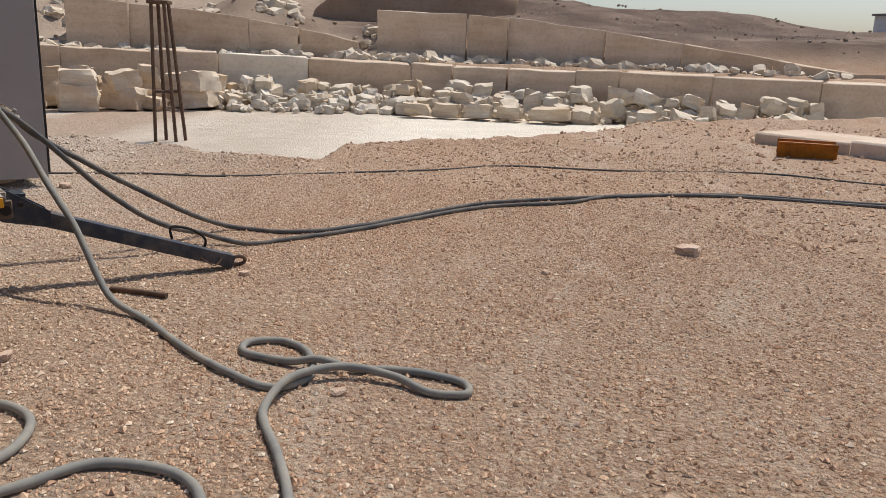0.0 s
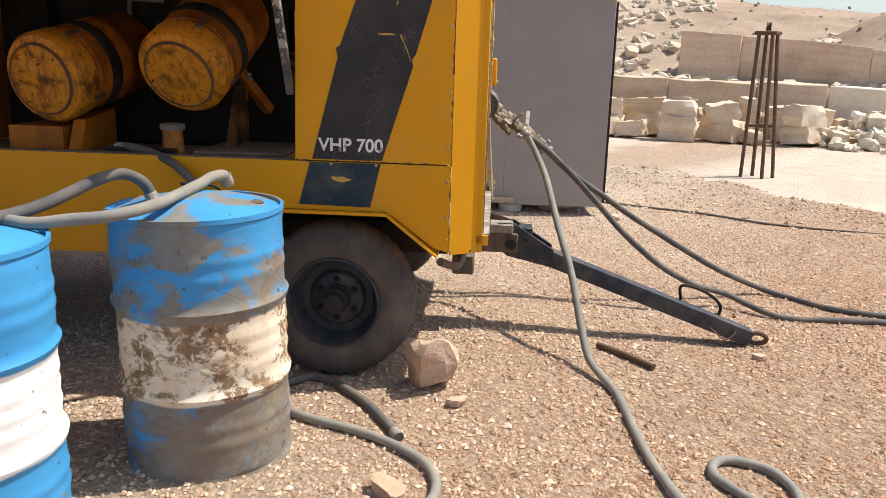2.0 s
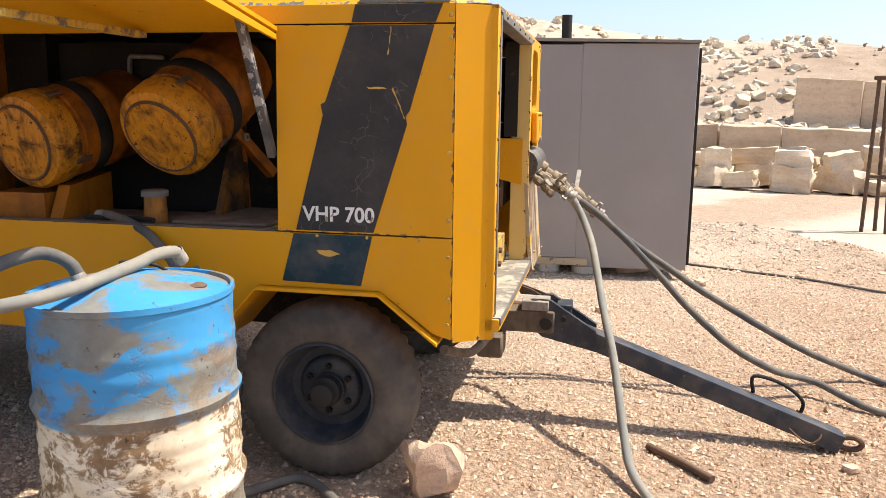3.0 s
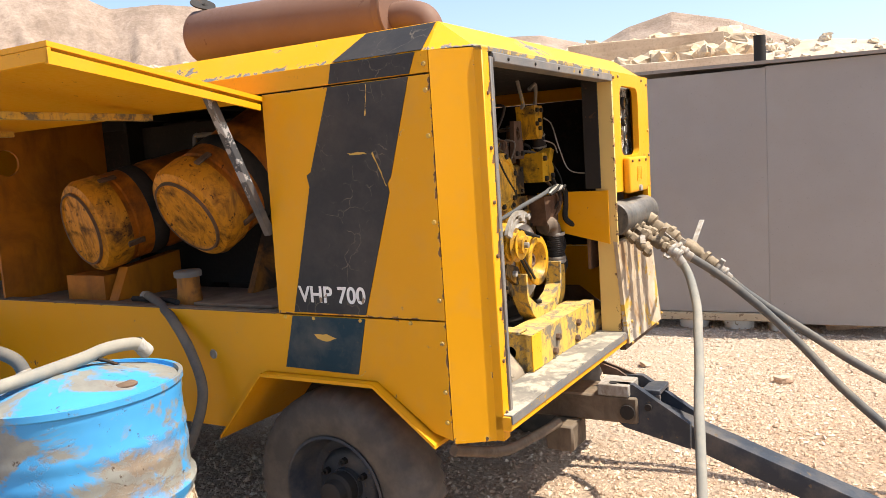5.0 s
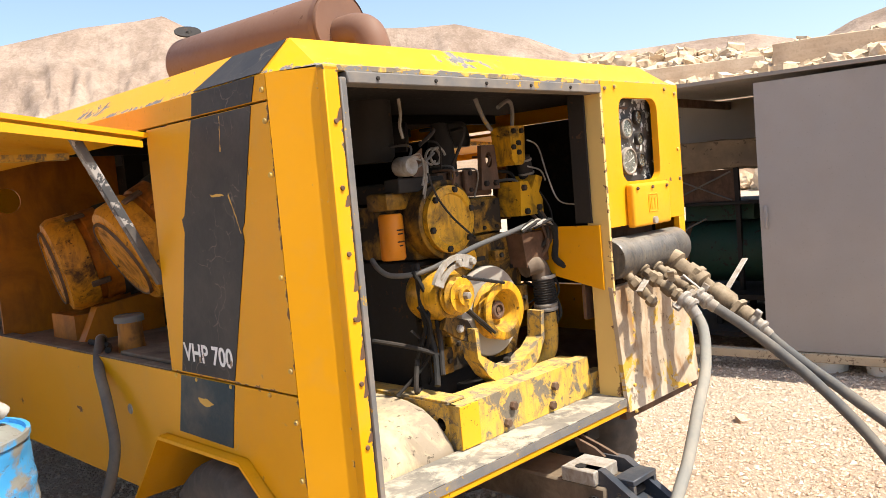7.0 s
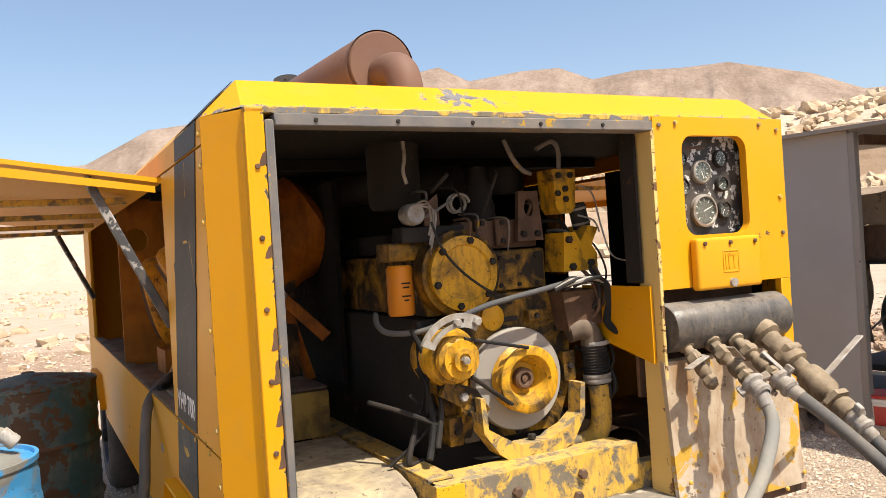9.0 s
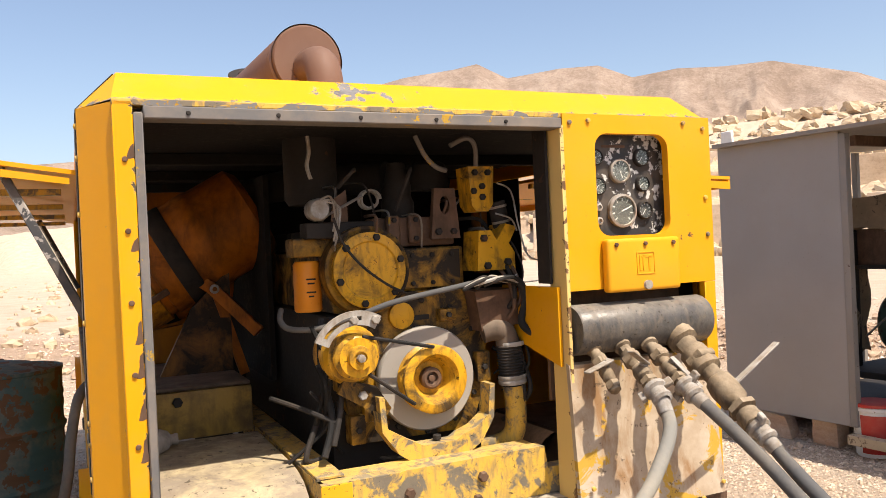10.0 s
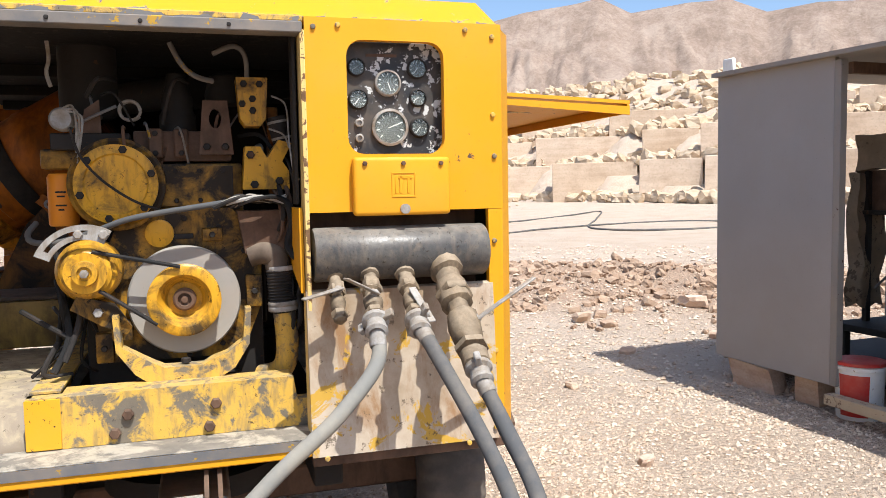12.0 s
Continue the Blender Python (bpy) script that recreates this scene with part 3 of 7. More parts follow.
def terrain(x, y):
    x, y = np.asarray(x, float), np.asarray(y, float)
    dx, dy = x - MID[0], y - MID[1]
    r = np.hypot(dx, dy)
    h = np.degrees(np.arctan2(-dx, dy))
    a = radians(MACHINE[2])
    ahead = (x - MACHINE[0]) * math.sin(a) - (y - MACHINE[1]) * math.cos(a)
    z = 0.012 * wave(x, y, 1.6, 1) + 0.02 * wave(x, y, 0.5, 2) * np.clip(r / 5, 0.2, 1)
    across = (x - MACHINE[0]) * math.cos(a) + (y - MACHINE[1]) * math.sin(a)
    z = z - 0.05 * np.clip(ahead, 0, 1.7) - 0.055 * np.clip((across - 2.4) / 1.6, 0, 1) * (1 - np.clip(ahead / 1.7, 0, 1))
    beyond = y + 0.35 * wave(x, y, 0.9, 5) - np.interp(x, LIP_X, LIP_Y)
    edge = np.exp(-((beyond + 0.35) / 0.45) ** 2) * 0.13 * (0.6 + 0.6 * wave(x, y, 2.3, 7))
    drop = np.clip(beyond / 1.5, 0, 1)
    drop = drop * drop * (3 - 2 * drop)
    # west of the box the yard runs on level, then to the quarry
    west = np.clip((h - 42) / 10, 0, 1)
    z = z + edge * (1 - west) - 1.4 * drop * (1 - west)
    # low heap of dug earth in the west
    z = z + 0.30 * np.exp(-((x + 12.6) / 1.7) ** 2 - ((y - 3.8) / 4.0) ** 4) * (0.8 + 0.5 * wave(x, y, 2.6, 3))
    face = np.interp(h, FACE_H, FACE_R)
    el = np.interp(h, NEAR_H, NEAR_EL)
    base = -1.4 * (1 - west)
    top = 1.5 + np.tan(np.radians(el)) * (face + 30)
    t1 = np.clip((r - face - 1.0) / 2.0, 0, 1)
    t2 = np.clip((r - face - 7.0) / 3.0, 0, 1)
    t3 = np.clip((r - face - 12.0) / 18.0, 0, 1)
    b1 = np.where(west > 0.5, 3.4, 0.65)
    b2 = np.where(west > 0.5, 6.6, 2.3)
    b2 = np.minimum(b2, top * 0.75)
    b1 = np.minimum(b1, top * 0.4)
    rise = base + (b1 - base) * t1 + (b2 - b1) * t2 + (top - b2) * t3
    rise = rise + t3 * (0.5 * wave(x, y, 0.16, 4) + 0.22 * wave(x, y, 0.6, 9)) + 0.06 * t1 * wave(x, y, 1.2, 9)
    # spoil tipped down over the western upper bench
    tx, ty = MID[0] - (np.interp(13, FACE_H, FACE_R) + 12) * math.sin(radians(13)), MID[1] + (np.interp(13, FACE_H, FACE_R) + 12) * math.cos(radians(13))
    tip = 4.7 - 0.6 * np.hypot(x - tx, (y - ty) * 0.9) + 0.15 * wave(x, y, 1.1, 6)
    rise = np.where(r > face + 5.2, np.maximum(rise, tip), rise)
    tx, ty = MID[0] - (np.interp(3, FACE_H, FACE_R) + 9) * math.sin(radians(3)), MID[1] + (np.interp(3, FACE_H, FACE_R) + 9) * math.cos(radians(3))
    tip = 2.5 - 0.75 * np.hypot(x - tx, (y - ty) * 0.9) + 0.12 * wave(x, y, 1.6, 2)
    rise = np.where(r > face + 4, np.maximum(rise, tip), rise)
    sector = np.clip((h + 75) / 15, 0, 1) * np.clip((150 - h) / 20, 0, 1)
    far = np.clip((r - face - 40) / 200, 0, 1)
    rise = rise * (1 - far)
    out = np.where(r > face, rise, z)
    z = out * sector + z * (1 - sector)
    flat = np.clip((r - 300) / 500, 0, 1)
    return z * (1 - flat) - 2.0 * flat


def sheet(name, xs, ys, zs, material):
    """A mesh from a grid of places."""
    nr, nc = xs.shape
    co = np.stack([xs, ys, zs], -1).reshape(-1, 3) * U
    idx = np.arange(nr * nc).reshape(nr, nc)
    quads = np.stack([idx[:-1, :-1], idx[1:, :-1], idx[1:, 1:], idx[:-1, 1:]], -1).reshape(-1, 4)
    me = bpy.data.meshes.new(name)
    me.from_pydata(co.tolist(), [], quads.tolist())
    me.materials.append(material)
    me.shade_smooth()
    return new(name, me)


_heads = np.radians(np.linspace(180, -180, 601))
_radii = np.concatenate([[0.01], np.linspace(0.2, 16, 110), np.geomspace(16.3, 60, 70), np.geomspace(62, 4000, 60)])
_H, _R = np.meshgrid(_heads, _radii)
_X, _Y = MID[0] - _R * np.sin(_H), MID[1] + _R * np.cos(_H)
ground = tagged(sheet("ground", _X, _Y, terrain(_X, _Y), M_ground), "reddish brown gravel ground with pale quarry floor below", "ground", kind="structure")

# far mountains, by heading and height angle
RIDGE_H = (40, 44, 47.7, 51.4, 54.3, 56.5, 60.2, 63, 68.2, 72, 75, 80, 83, 86, 89, 91.3, 94, 97.7, 99.8, 101.5, 105, 111, 117, 120, 124, 131, 145)
RIDGE_EL = (5.0, 6.6, 8.2, 9.1, 8.4, 7.4, 8.4, 8.5, 8.4, 8.6, 10.0, 11.4, 11.4, 11.6, 11.3, 12.3, 12.3, 11.9, 13.0, 12.7, 12.3, 10.9, 9.8, 9.4, 7.2, 6.6, 3.0)


def mountain(name, h0, h1, dist, scale, seed, material, label):
    hs = np.linspace(h1, h0, 640)
    ks = np.linspace(0, 1, 81)
    H, K = np.meshgrid(hs, ks)
    el = np.interp(H, RIDGE_H, RIDGE_EL) * scale
    crest = np.tan(np.radians(el)) * dist
    up = 1 - np.abs(K - 0.6) / 0.6
    up = np.clip(up, 0, 1)
    R = dist * (0.55 + 0.75 * K)
    gully = np.zeros_like(H)
    for i in range(H.shape[0]):
        for j in range(H.shape[1]):
            p = Vector((H[i, j] * 0.16 + seed, K[i, j] * 3.4, seed))
            p += noise.noise_vector(p * 0.8) * 0.6
            gully[i, j] = 0.55 - 1.5 * abs(noise.noise(p)) - 0.7 * abs(noise.noise(p * 2.3)) + 0.35 * noise.noise(p * 5.0) - 0.35 * abs(noise.noise(p * 9.0)) + 0.22 * noise.noise(p * 19.0)
    Z = crest * (R / dist) * (up ** 1.1 + gully * np.minimum(up, 0.9) * (1 - up) * 0.42) - 4
    ends = np.clip((H - h0) / 3, 0, 1) * np.clip((h1 - H) / 3, 0, 1)
    Z = Z * ends - 6 * (1 - ends)
    a = np.radians(H)
    ob = sheet(name, MID[0] - R * np.sin(a), MID[1] + R * np.cos(a), Z, material)
    return tagged(ob, label, "mountain", kind="structure")


mountain("backdrop_mountain", 38, 146, 900, 1.0, 1.0, M_mountain, "bare brown desert mountain ridge in haze")


def rock_bm(seed, size, cube=0.6, rough=0.14, cuts=2, skew=0.22):
    """A broken block of stone: a box knocked out of square, or a rounder lump."""
    r = random.Random(seed)
    bm = bmesh.new()
    bmesh.ops.create_cube(bm, size=1)
    bmesh.ops.subdivide_edges(bm, edges=bm.edges[:], cuts=cuts, use_grid_fill=True)
    off = Vector((r.uniform(0, 50), r.uniform(0, 50), r.uniform(0, 50)))
    shear = [r.uniform(-skew, skew) for _ in range(6)]
    for q in bm.verts:
        p = q.co.copy()
        s = p.normalized() * 0.58
        p = p * cube + s * (1 - cube)
        p += noise.noise_vector(p * 2.2 + off) * rough
        p.x += shear[0] * p.z + shear[1] * p.y
        p.y += shear[2] * p.x + shear[3] * p.z
        p.z += shear[4] * p.x + shear[5] * p.y
        q.co = Vector((p.x * size[0], p.y * size[1], p.z * size[2]))
    return bm


BLOCKS = [mesh_of("block", rock_bm(100 + i, (1.0 + 0.12 * (i % 4), 0.85, 0.62 + 0.08 * (i % 3)), 0.84, 0.15, 3, 0.12), M_block, 30) for i in range(9)]
LUMPS = [mesh_of("lump", rock_bm(200 + i, (1.0, 0.8 + 0.05 * (i % 3), 0.6 + 0.1 * (i % 4)), 0.72, 0.20), M_rubble, 25) for i in range(12)]


def polar(h, r):
    a = radians(h)
    return MID[0] - r * math.sin(a), MID[1] + r * math.cos(a)


# sawn faces of the quarry, one upright slab face beside the other
def quarry_face(name, h0, h1, back, z0, z1, width, seed, label, pale=()):
    r = random.Random(seed)
    root = thing(name, spot(0, 0, 0), label, "quarry face", kind="structure")
    h = h0
    while h < h1:
        dist = float(np.interp(h, FACE_H, FACE_R)) + back
        wide = width * r.uniform(0.6, 1.5)
        dh = math.degrees(wide / dist)
        hm = h + dh / 2
        dist = float(np.interp(hm, FACE_H, FACE_R)) + back + r.uniform(-0.1, 0.15)
        x, y = polar(hm, dist + 1.6)
        zt = (float(np.interp(hm, *z1)) if isinstance(z1, tuple) else z1) + r.uniform(-0.06, 0.06)
        # slabs within these headings get the sunlit colour
        bright = any(lo < hm < hi for lo, hi in pale)
        bm = box(-wide / 2 + 0.02, wide / 2 - 0.02, -1.6, 1.6, z0 - 0.6, zt, 0.03)
        bmesh.ops.subdivide_edges(bm, edges=[e for e in bm.edges if e.calc_length() > 1], cuts=3, use_grid_fill=True)
        o = r.uniform(0, 99)
        for q in bm.verts:
            if isinstance(z1, tuple) and q.co.z > zt - 0.3:
                q.co.z += float(np.interp(hm - math.degrees(q.co.x / dist), *z1)) - float(np.interp(hm, *z1))
            q.co += noise.noise_vector(q.co * 0.9 + Vector((o, o, 0))) * 0.07
        part("stone_face", bm, M_face_sunlit if bright else M_face, root, at=spot(x, y, 0, 0, 0, hm + r.uniform(-1.2, 1.2)), smooth=25)
        h += dh
    return root


quarry_face("wall_quarry_low", -38, 44, 0.0, -1.4, ((-38, -2, 7, 27, 44), (0.5, 0.56, 0.7, 0.92, 0.95)), 3.2, 1, "lower bench of sawn beige travertine", ((12.3, 16.5), (20.4, 22)))
quarry_face("wall_quarry_upper_east", -32, -2, 5.5, 0.3, ((-30, -23, -16, -8, -2), (0.9, 1.6, 2.25, 2.9, 3.15)), 3.4, 2, "upper bench of sawn beige travertine")
quarry_face("wall_quarry_upper_west", 5.5, 25, 5.0, 0.6, ((5.5, 8, 17, 25), (1.5, 1.9, 2.75, 3.05)), 3.8, 3, "upper bench of sawn beige travertine", ((20.5, 23),))
# tall brown cut in the spoil above the gap between the upper benches
cut = thing("wall_spoil_cut", spot(0, 0, 0), "tall smooth cut in dark brown spoil", "spoil face", kind="structure")
for _k, (_h, _w, _top) in enumerate(((1.6, 14.0, 5.6),)):
    _b = box(-_w / 2, _w / 2, -2, 2.5, 0.5, _top, 0.3, 2)
    bmesh.ops.subdivide_edges(_b, edges=[e for e in _b.edges if e.calc_length() > 1.2], cuts=9, use_grid_fill=True)
    for q in _b.verts:
        q.co.z *= float(np.interp(q.co.x, (-7, -5.6, -4.4, -2, 1, 4, 7), (0.62, 0.80, 0.98, 1.03, 1.05, 0.93, 0.84)))
        q.co.y += (q.co.z / 6.0) * 1.6 + 0.05 * q.co.x ** 2
        q.co += noise.noise_vector(q.co * 0.5 + Vector((7 * _k, 3, 0))) * 0.35
    _x, _y = polar(_h, float(np.interp(_h, FACE_H, FACE_R)) + 16.5)
    part("spoil_face", _b, M_cut, cut, at=spot(_x, _y, 0, 0, 0, _h), smooth=50)
quarry_face("wall_quarry_far_low", 46, 112, 0.0, 0.0, 3.5, 7.5, 4, "distant low bench of pale sawn stone")
quarry_face("wall_quarry_far_mid", 46, 110, 7.0, 3.4, 6.4, 7.0, 5, "distant middle bench of pale sawn stone")
quarry_face("wall_quarry_far_top", 48, 106, 14.0, 6.0, 8.9, 8.0, 6, "distant top bench of pale sawn stone")


def lay_stone(name, me, x, y, z, size, r, label, category, group):
    ob = new(name, me)
    ob.matrix_basis = spot(x, y, z, r.uniform(-14, 14), r.uniform(-14, 14), r.uniform(0, 360)) @ Matrix.Diagonal((size, size, size, 1))
    return tagged(ob, label, category, group)


# big quarry blocks stacked below the lower bench, shards and lumps heaped beside them
_r = random.Random(11)
STACK = "big rough travertine block stacked below the quarry face"
SHARD = "rough pale travertine lump heaped below the quarry face"
for row, h0, h1, levels in ((1.2, 16.5, 42, 3), (2.7, 17.5, 42, 2), (1.0, 12.8, 16.5, 1)):
    h = h0
    while h < h1:
        s = _r.uniform(0.8, 1.3)
        dist = float(np.interp(h, FACE_H, FACE_R)) - row - _r.uniform(-0.25, 0.25)
        x, y = polar(h, dist)
        z = -1.42
        for level in range(levels if _r.random() < 0.6 else levels - 1):
            k = s * (1 - 0.10 * level) * _r.uniform(0.85, 1.05)
            ob = new("stone_block", BLOCKS[_r.randrange(9)])
            tall = k * _r.uniform(0.85, 1.2)
            ob.matrix_basis = spot(x + _r.uniform(-0.15, 0.15), y + _r.uniform(-0.12, 0.12), z + 0.33 * tall, _r.uniform(-8, 8), _r.uniform(-8, 8), h + _r.gauss(0, 22) + 180 * _r.randrange(2)) @ Matrix.Diagonal((k * _r.uniform(1.0, 1.3), k, tall, 1))
            tagged(ob, STACK, "stone block", "stacked quarry blocks")
            z += 0.64 * tall
        h += math.degrees(s * _r.uniform(1.15, 1.7) / dist)
for h0, h1, count, tall, wide in ((11.5, 16, 26, 3, 2.4), (4.2, 9.5, 46, 3, 2.4), (-5, 4, 78, 3, 3.6), (-16, -5, 74, 3, 3.8), (-30, -16, 70, 3, 3.6)):
    for i in range(count):
        h = _r.uniform(h0, h1)
        level = _r.choice(range(tall)) if i > count * 0.4 else 0
        dist = float(np.interp(h, FACE_H, FACE_R)) - _r.uniform(0.6, wide - 0.7 * level)
        x, y = polar(h, dist)
        k = _r.uniform(0.35, 0.95) ** 1.15
        lay_stone("stone_lump", _r.choice(LUMPS + BLOCKS[:5]), x, y, -1.4 + 0.25 * k + level * 0.36, k, _r, SHARD, "stone block", "heaped quarry blocks")
# a front row of squarer blocks before the eastern heaps
h = -10.0
while h < 1.5:
    k = _r.uniform(0.75, 1.05)
    dist = float(np.interp(h, FACE_H, FACE_R)) - 4.6
    x, y = polar(h, dist)
    ob = new("stone_block", BLOCKS[_r.randrange(9)])
    ob.matrix_basis = spot(x, y, -1.42 + 0.34 * k, _r.uniform(-3, 3), _r.uniform(-3, 3), h + _r.gauss(0, 16)) @ Matrix.Diagonal((k * 1.2, k, k * _r.uniform(0.7, 1.05), 1))
    tagged(ob, "squared travertine block in a row on the quarry floor", "stone block", "row of quarry blocks")
    h += math.degrees(k * _r.uniform(1.25, 1.9) / dist)


def rubble(name, spots, label, material, lo, hi):
    """Broken stone past counting, one mesh."""
    base = []
    for i in range(8):
        b = rock_bm(300 + i, (1, 0.85, 0.7), 0.65, 0.22, 1)
        b.verts.index_update()
        base.append((np.array([q.co[:] for q in b.verts]), [[q.index for q in f.verts] for f in b.faces]))
        b.free()
    verts, faces, n0 = [], [], 0
    for x, y, z in spots:
        bv, bf = base[int(rng.integers(8))]
        a, tl = rng.uniform(0, 6.28), rng.uniform(-0.5, 0.5)
        s = lo * (hi / lo) ** rng.random()
        R = np.array(Euler((tl, rng.uniform(-0.5, 0.5), a)).to_matrix())
        verts.append((bv * s) @ R.T + (x, y, z))
        faces += [[k + n0 for k in f] for f in bf]
        n0 += len(bv)
    me = bpy.data.meshes.new(name)
    me.from_pydata((np.concatenate(verts) * U).tolist(), [], faces)
    me.materials.append(material)
    return tagged(new(name, me), label, "rubble", kind="stuff")


def scatter(h0, h1, b0, b1, count, lift=0.0):
    out = []
    for _ in range(count):
        h = rng.uniform(h0, h1)
        d = float(np.interp(h, FACE_H, FACE_R)) + rng.uniform(b0, b1)
        x, y = polar(h, d)
        out.append((x, y, float(terrain(x, y)) + lift + rng.uniform(-0.05, 0.15)))
    return out


rubble("rubble_heap", [(_x, _y, -1.36 + 0.28 * _k) for _x, _y, _k in [(*polar(_h, float(np.interp(_h, FACE_H, FACE_R)) - _d), max(0.0, 1.6 - abs(_d - 1.7)) * _f) for _h, _d, _f in zip(rng.uniform(-30, 16, 520), rng.uniform(0.5, 3.9, 520), rng.uniform(0, 1.6, 520))]], "small broken stone filling the heaps", M_rubble, 0.16, 0.6)
rubble("rubble_bench", scatter(-30, 44, 3.5, 6.0, 260) + scatter(-1, 6, 3, 10, 150) + scatter(24, 46, 4, 30, 520) + scatter(10, 13, 8, 14, 60) + scatter(16, 21, 9, 14, 70) + scatter(-12, -6, 9, 14, 40), "broken stone scattered on the benches", M_rubble, 0.2, 0.8)
rubble("rubble_far", scatter(46, 112, -3.0, 0.5, 500, 0.3) + scatter(46, 110, 3.5, 7.5, 900, 0.2) + scatter(46, 108, 10, 14.5, 800, 0.2) + scatter(46, 112, 17, 34, 900, 0.1), "pale broken stone heaped on far benches", M_rubble_far, 0.4, 1.7)
rubble("rubble_hill", scatter(-30, 48, 8, 34, 600, -0.06), "stones strewn on brown spoil slopes", M_hill, 0.06, 0.24)
rubble("rubble_yard", [(MID[0] - _d * math.sin(radians(_a)), MID[1] + _d * math.cos(radians(_a)), float(terrain(MID[0] - _d * math.sin(radians(_a)), MID[1] + _d * math.cos(radians(_a)))) + 0.02) for _a, _d in zip(rng.uniform(104, 165, 900), rng.uniform(11, 70, 900))], "stones strewn over the pale yard", M_rubble_far, 0.06, 0.45)


_cl = []
for _ in range(2200):
    x, y = -12.4 + rng.normal(0, 1.3), rng.uniform(-2.5, 9.5)
    _cl.append((x, y, float(terrain(x, y)) + 0.02))
rubble("earth_clods", _cl, "clods of dug reddish earth", M_clod, 0.03, 0.17)


def pebbles(name, count, inner, outer, lo, hi, label):
    """Loose gravel, joined."""
    ico = np.array([(1, 0, 0), (0, 1, 0), (-1, 0, 0), (0, -1, 0), (0.1, 0.1, 0.9), (0, 0, -0.9)])
    tri = np.array([(0, 1, 4), (1, 2, 4), (2, 3, 4), (3, 0, 4), (1, 0, 5), (2, 1, 5), (3, 2, 5), (0, 3, 5)])
    a = rng.uniform(0, 2 * np.pi, count)
    rr = np.sqrt(rng.uniform(inner ** 2, outer ** 2, count))
    x, y = -1.6 + rr * np.cos(a), 4.2 + rr * np.sin(a)
    keep = (y < np.interp(x, LIP_X, LIP_Y) + 0.3) & (rng.random(count) < 0.78 + 0.5 * wave(x, y, 1.7, 4) + 0.25 * wave(x, y, 5.0, 2))
    x, y = x[keep], y[keep]
    k = len(x)
    s = lo * (hi / lo) ** (rng.random(k) ** 2.3)
    z = terrain(x, y) + s * 0.12
    v = ico[None] * (1 + rng.uniform(-0.35, 0.35, (k, 6, 1)))
    v = v * np.stack([rng.uniform(0.7, 1.2, k), rng.uniform(0.6, 1.1, k), rng.uniform(0.5, 0.95, k)], -1)[:, None, :]
    t = rng.uniform(0, 6.28, k)
    vx = v[..., 0] * np.cos(t)[:, None] - v[..., 1] * np.sin(t)[:, None]
    vy = v[..., 0] * np.sin(t)[:, None] + v[..., 1] * np.cos(t)[:, None]
    v = np.stack([vx, vy, v[..., 2]], -1) * (s * 0.5)[:, None, None] + np.stack([x, y, z], -1)[:, None, :]
    f = tri[None] + (np.arange(k) * 6)[:, None, None]
    me = bpy.data.meshes.new(name)
    me.from_pydata((v.reshape(-1, 3) * U).tolist(), [], f.reshape(-1, 3).tolist())
    me.materials.append(M_pebble)
    return tagged(new(name, me), label, "gravel", kind="stuff")


pebbles("gravel", 175000, 0, 5.4, 0.010, 0.036, "loose reddish gravel on the yard")
pebbles("gravel_fine", 90000, 0, 4.0, 0.006, 0.022, "fine reddish grit on the yard")
pebbles("gravel_coarse", 14000, 0, 6.5, 0.018, 0.045, "scattered coarse reddish gravel on the yard")
pebbles("gravel_mid", 70000, 5.2, 10, 0.015, 0.07, "loose reddish gravel on the yard")
pebbles("gravel_outer", 30000, 10, 19, 0.03, 0.12, "coarser loose gravel on the yard's edge")


# ---- the compressor ----
XL, XR, YB = -0.087, 1.885, 4.9
machine = thing("air_compressor", spot(MACHINE[0], MACHINE[1], 0, 0, 0, MACHINE[2]), "yellow towed diesel air compressor with open side flaps", "compressor")
SIDE = [(0.12, 0.64), (0.19, 0.66), (0.40, 0.815), (0.90, 0.815), (1.11, 0.575), (3.7, 0.57), (3.92, 0.815), (4.40, 0.815), (4.62, 0.62), (YB, 0.62), (YB, 1.03), (0.12, 1.03)]


def side_sheet(name, pts, left, mat, inset=0.0, thick=0.018, label=""):
    x0 = XL - inset if left else XR + inset
    x1 = x0 + thick if left else x0 - thick
    return part(name, prism(pts, "x", x0, x1), mat, machine, label)


for left in (True, False):
    side_sheet("lower_side_panel", SIDE, left, M_seam)
    side_sheet("front_side_panel", [(0.12, 1.036), (0.81, 1.036), (0.80, 1.808), (0.12, 1.808)], left, M_seam)
    side_sheet("rear_side_panel", [(4.35, 1.036), (YB, 1.036), (YB, 1.808), (4.35, 1.808)], left, M_yellow)
    side_sheet("upper_rail", [(0.12, 1.814), (YB, 1.814), (YB, 1.88), (0.12, 1.88)], left, M_yellow)
    # corner sheet between side and front
    xa, xb = (XL, -0.012) if left else (XR, 1.81)
    s = 0.018 if left else -0.018
    part("corner_panel", prism([(xa, 0.117), (xb, 0.0), (xb + s, 0.0), (xa + s, 0.117)], "z", 0.63, 1.88), M_corner, machine)
    # folded lip round the wheel arches
    for ya in (0.0, 3.52):
        arch = [(0.17, 0.63), (0.40, 0.812), (0.90, 0.812), (1.13, 0.55)]
        outer = [(y + ya, z) for y, z in arch]
        inner = [(y + ya, z - 0.012) for y, z in arch[::-1]]
        x0 = XL - 0.035 if left else XR + 0.035
        x1 = XL + 0.42 if left else XR - 0.42
        # right arches are browned, putting the bay's darkness into their colour
        part("wheel_arch", prism(outer + inner, "x", x0, x1), M_yellow if left else M_rust, machine)

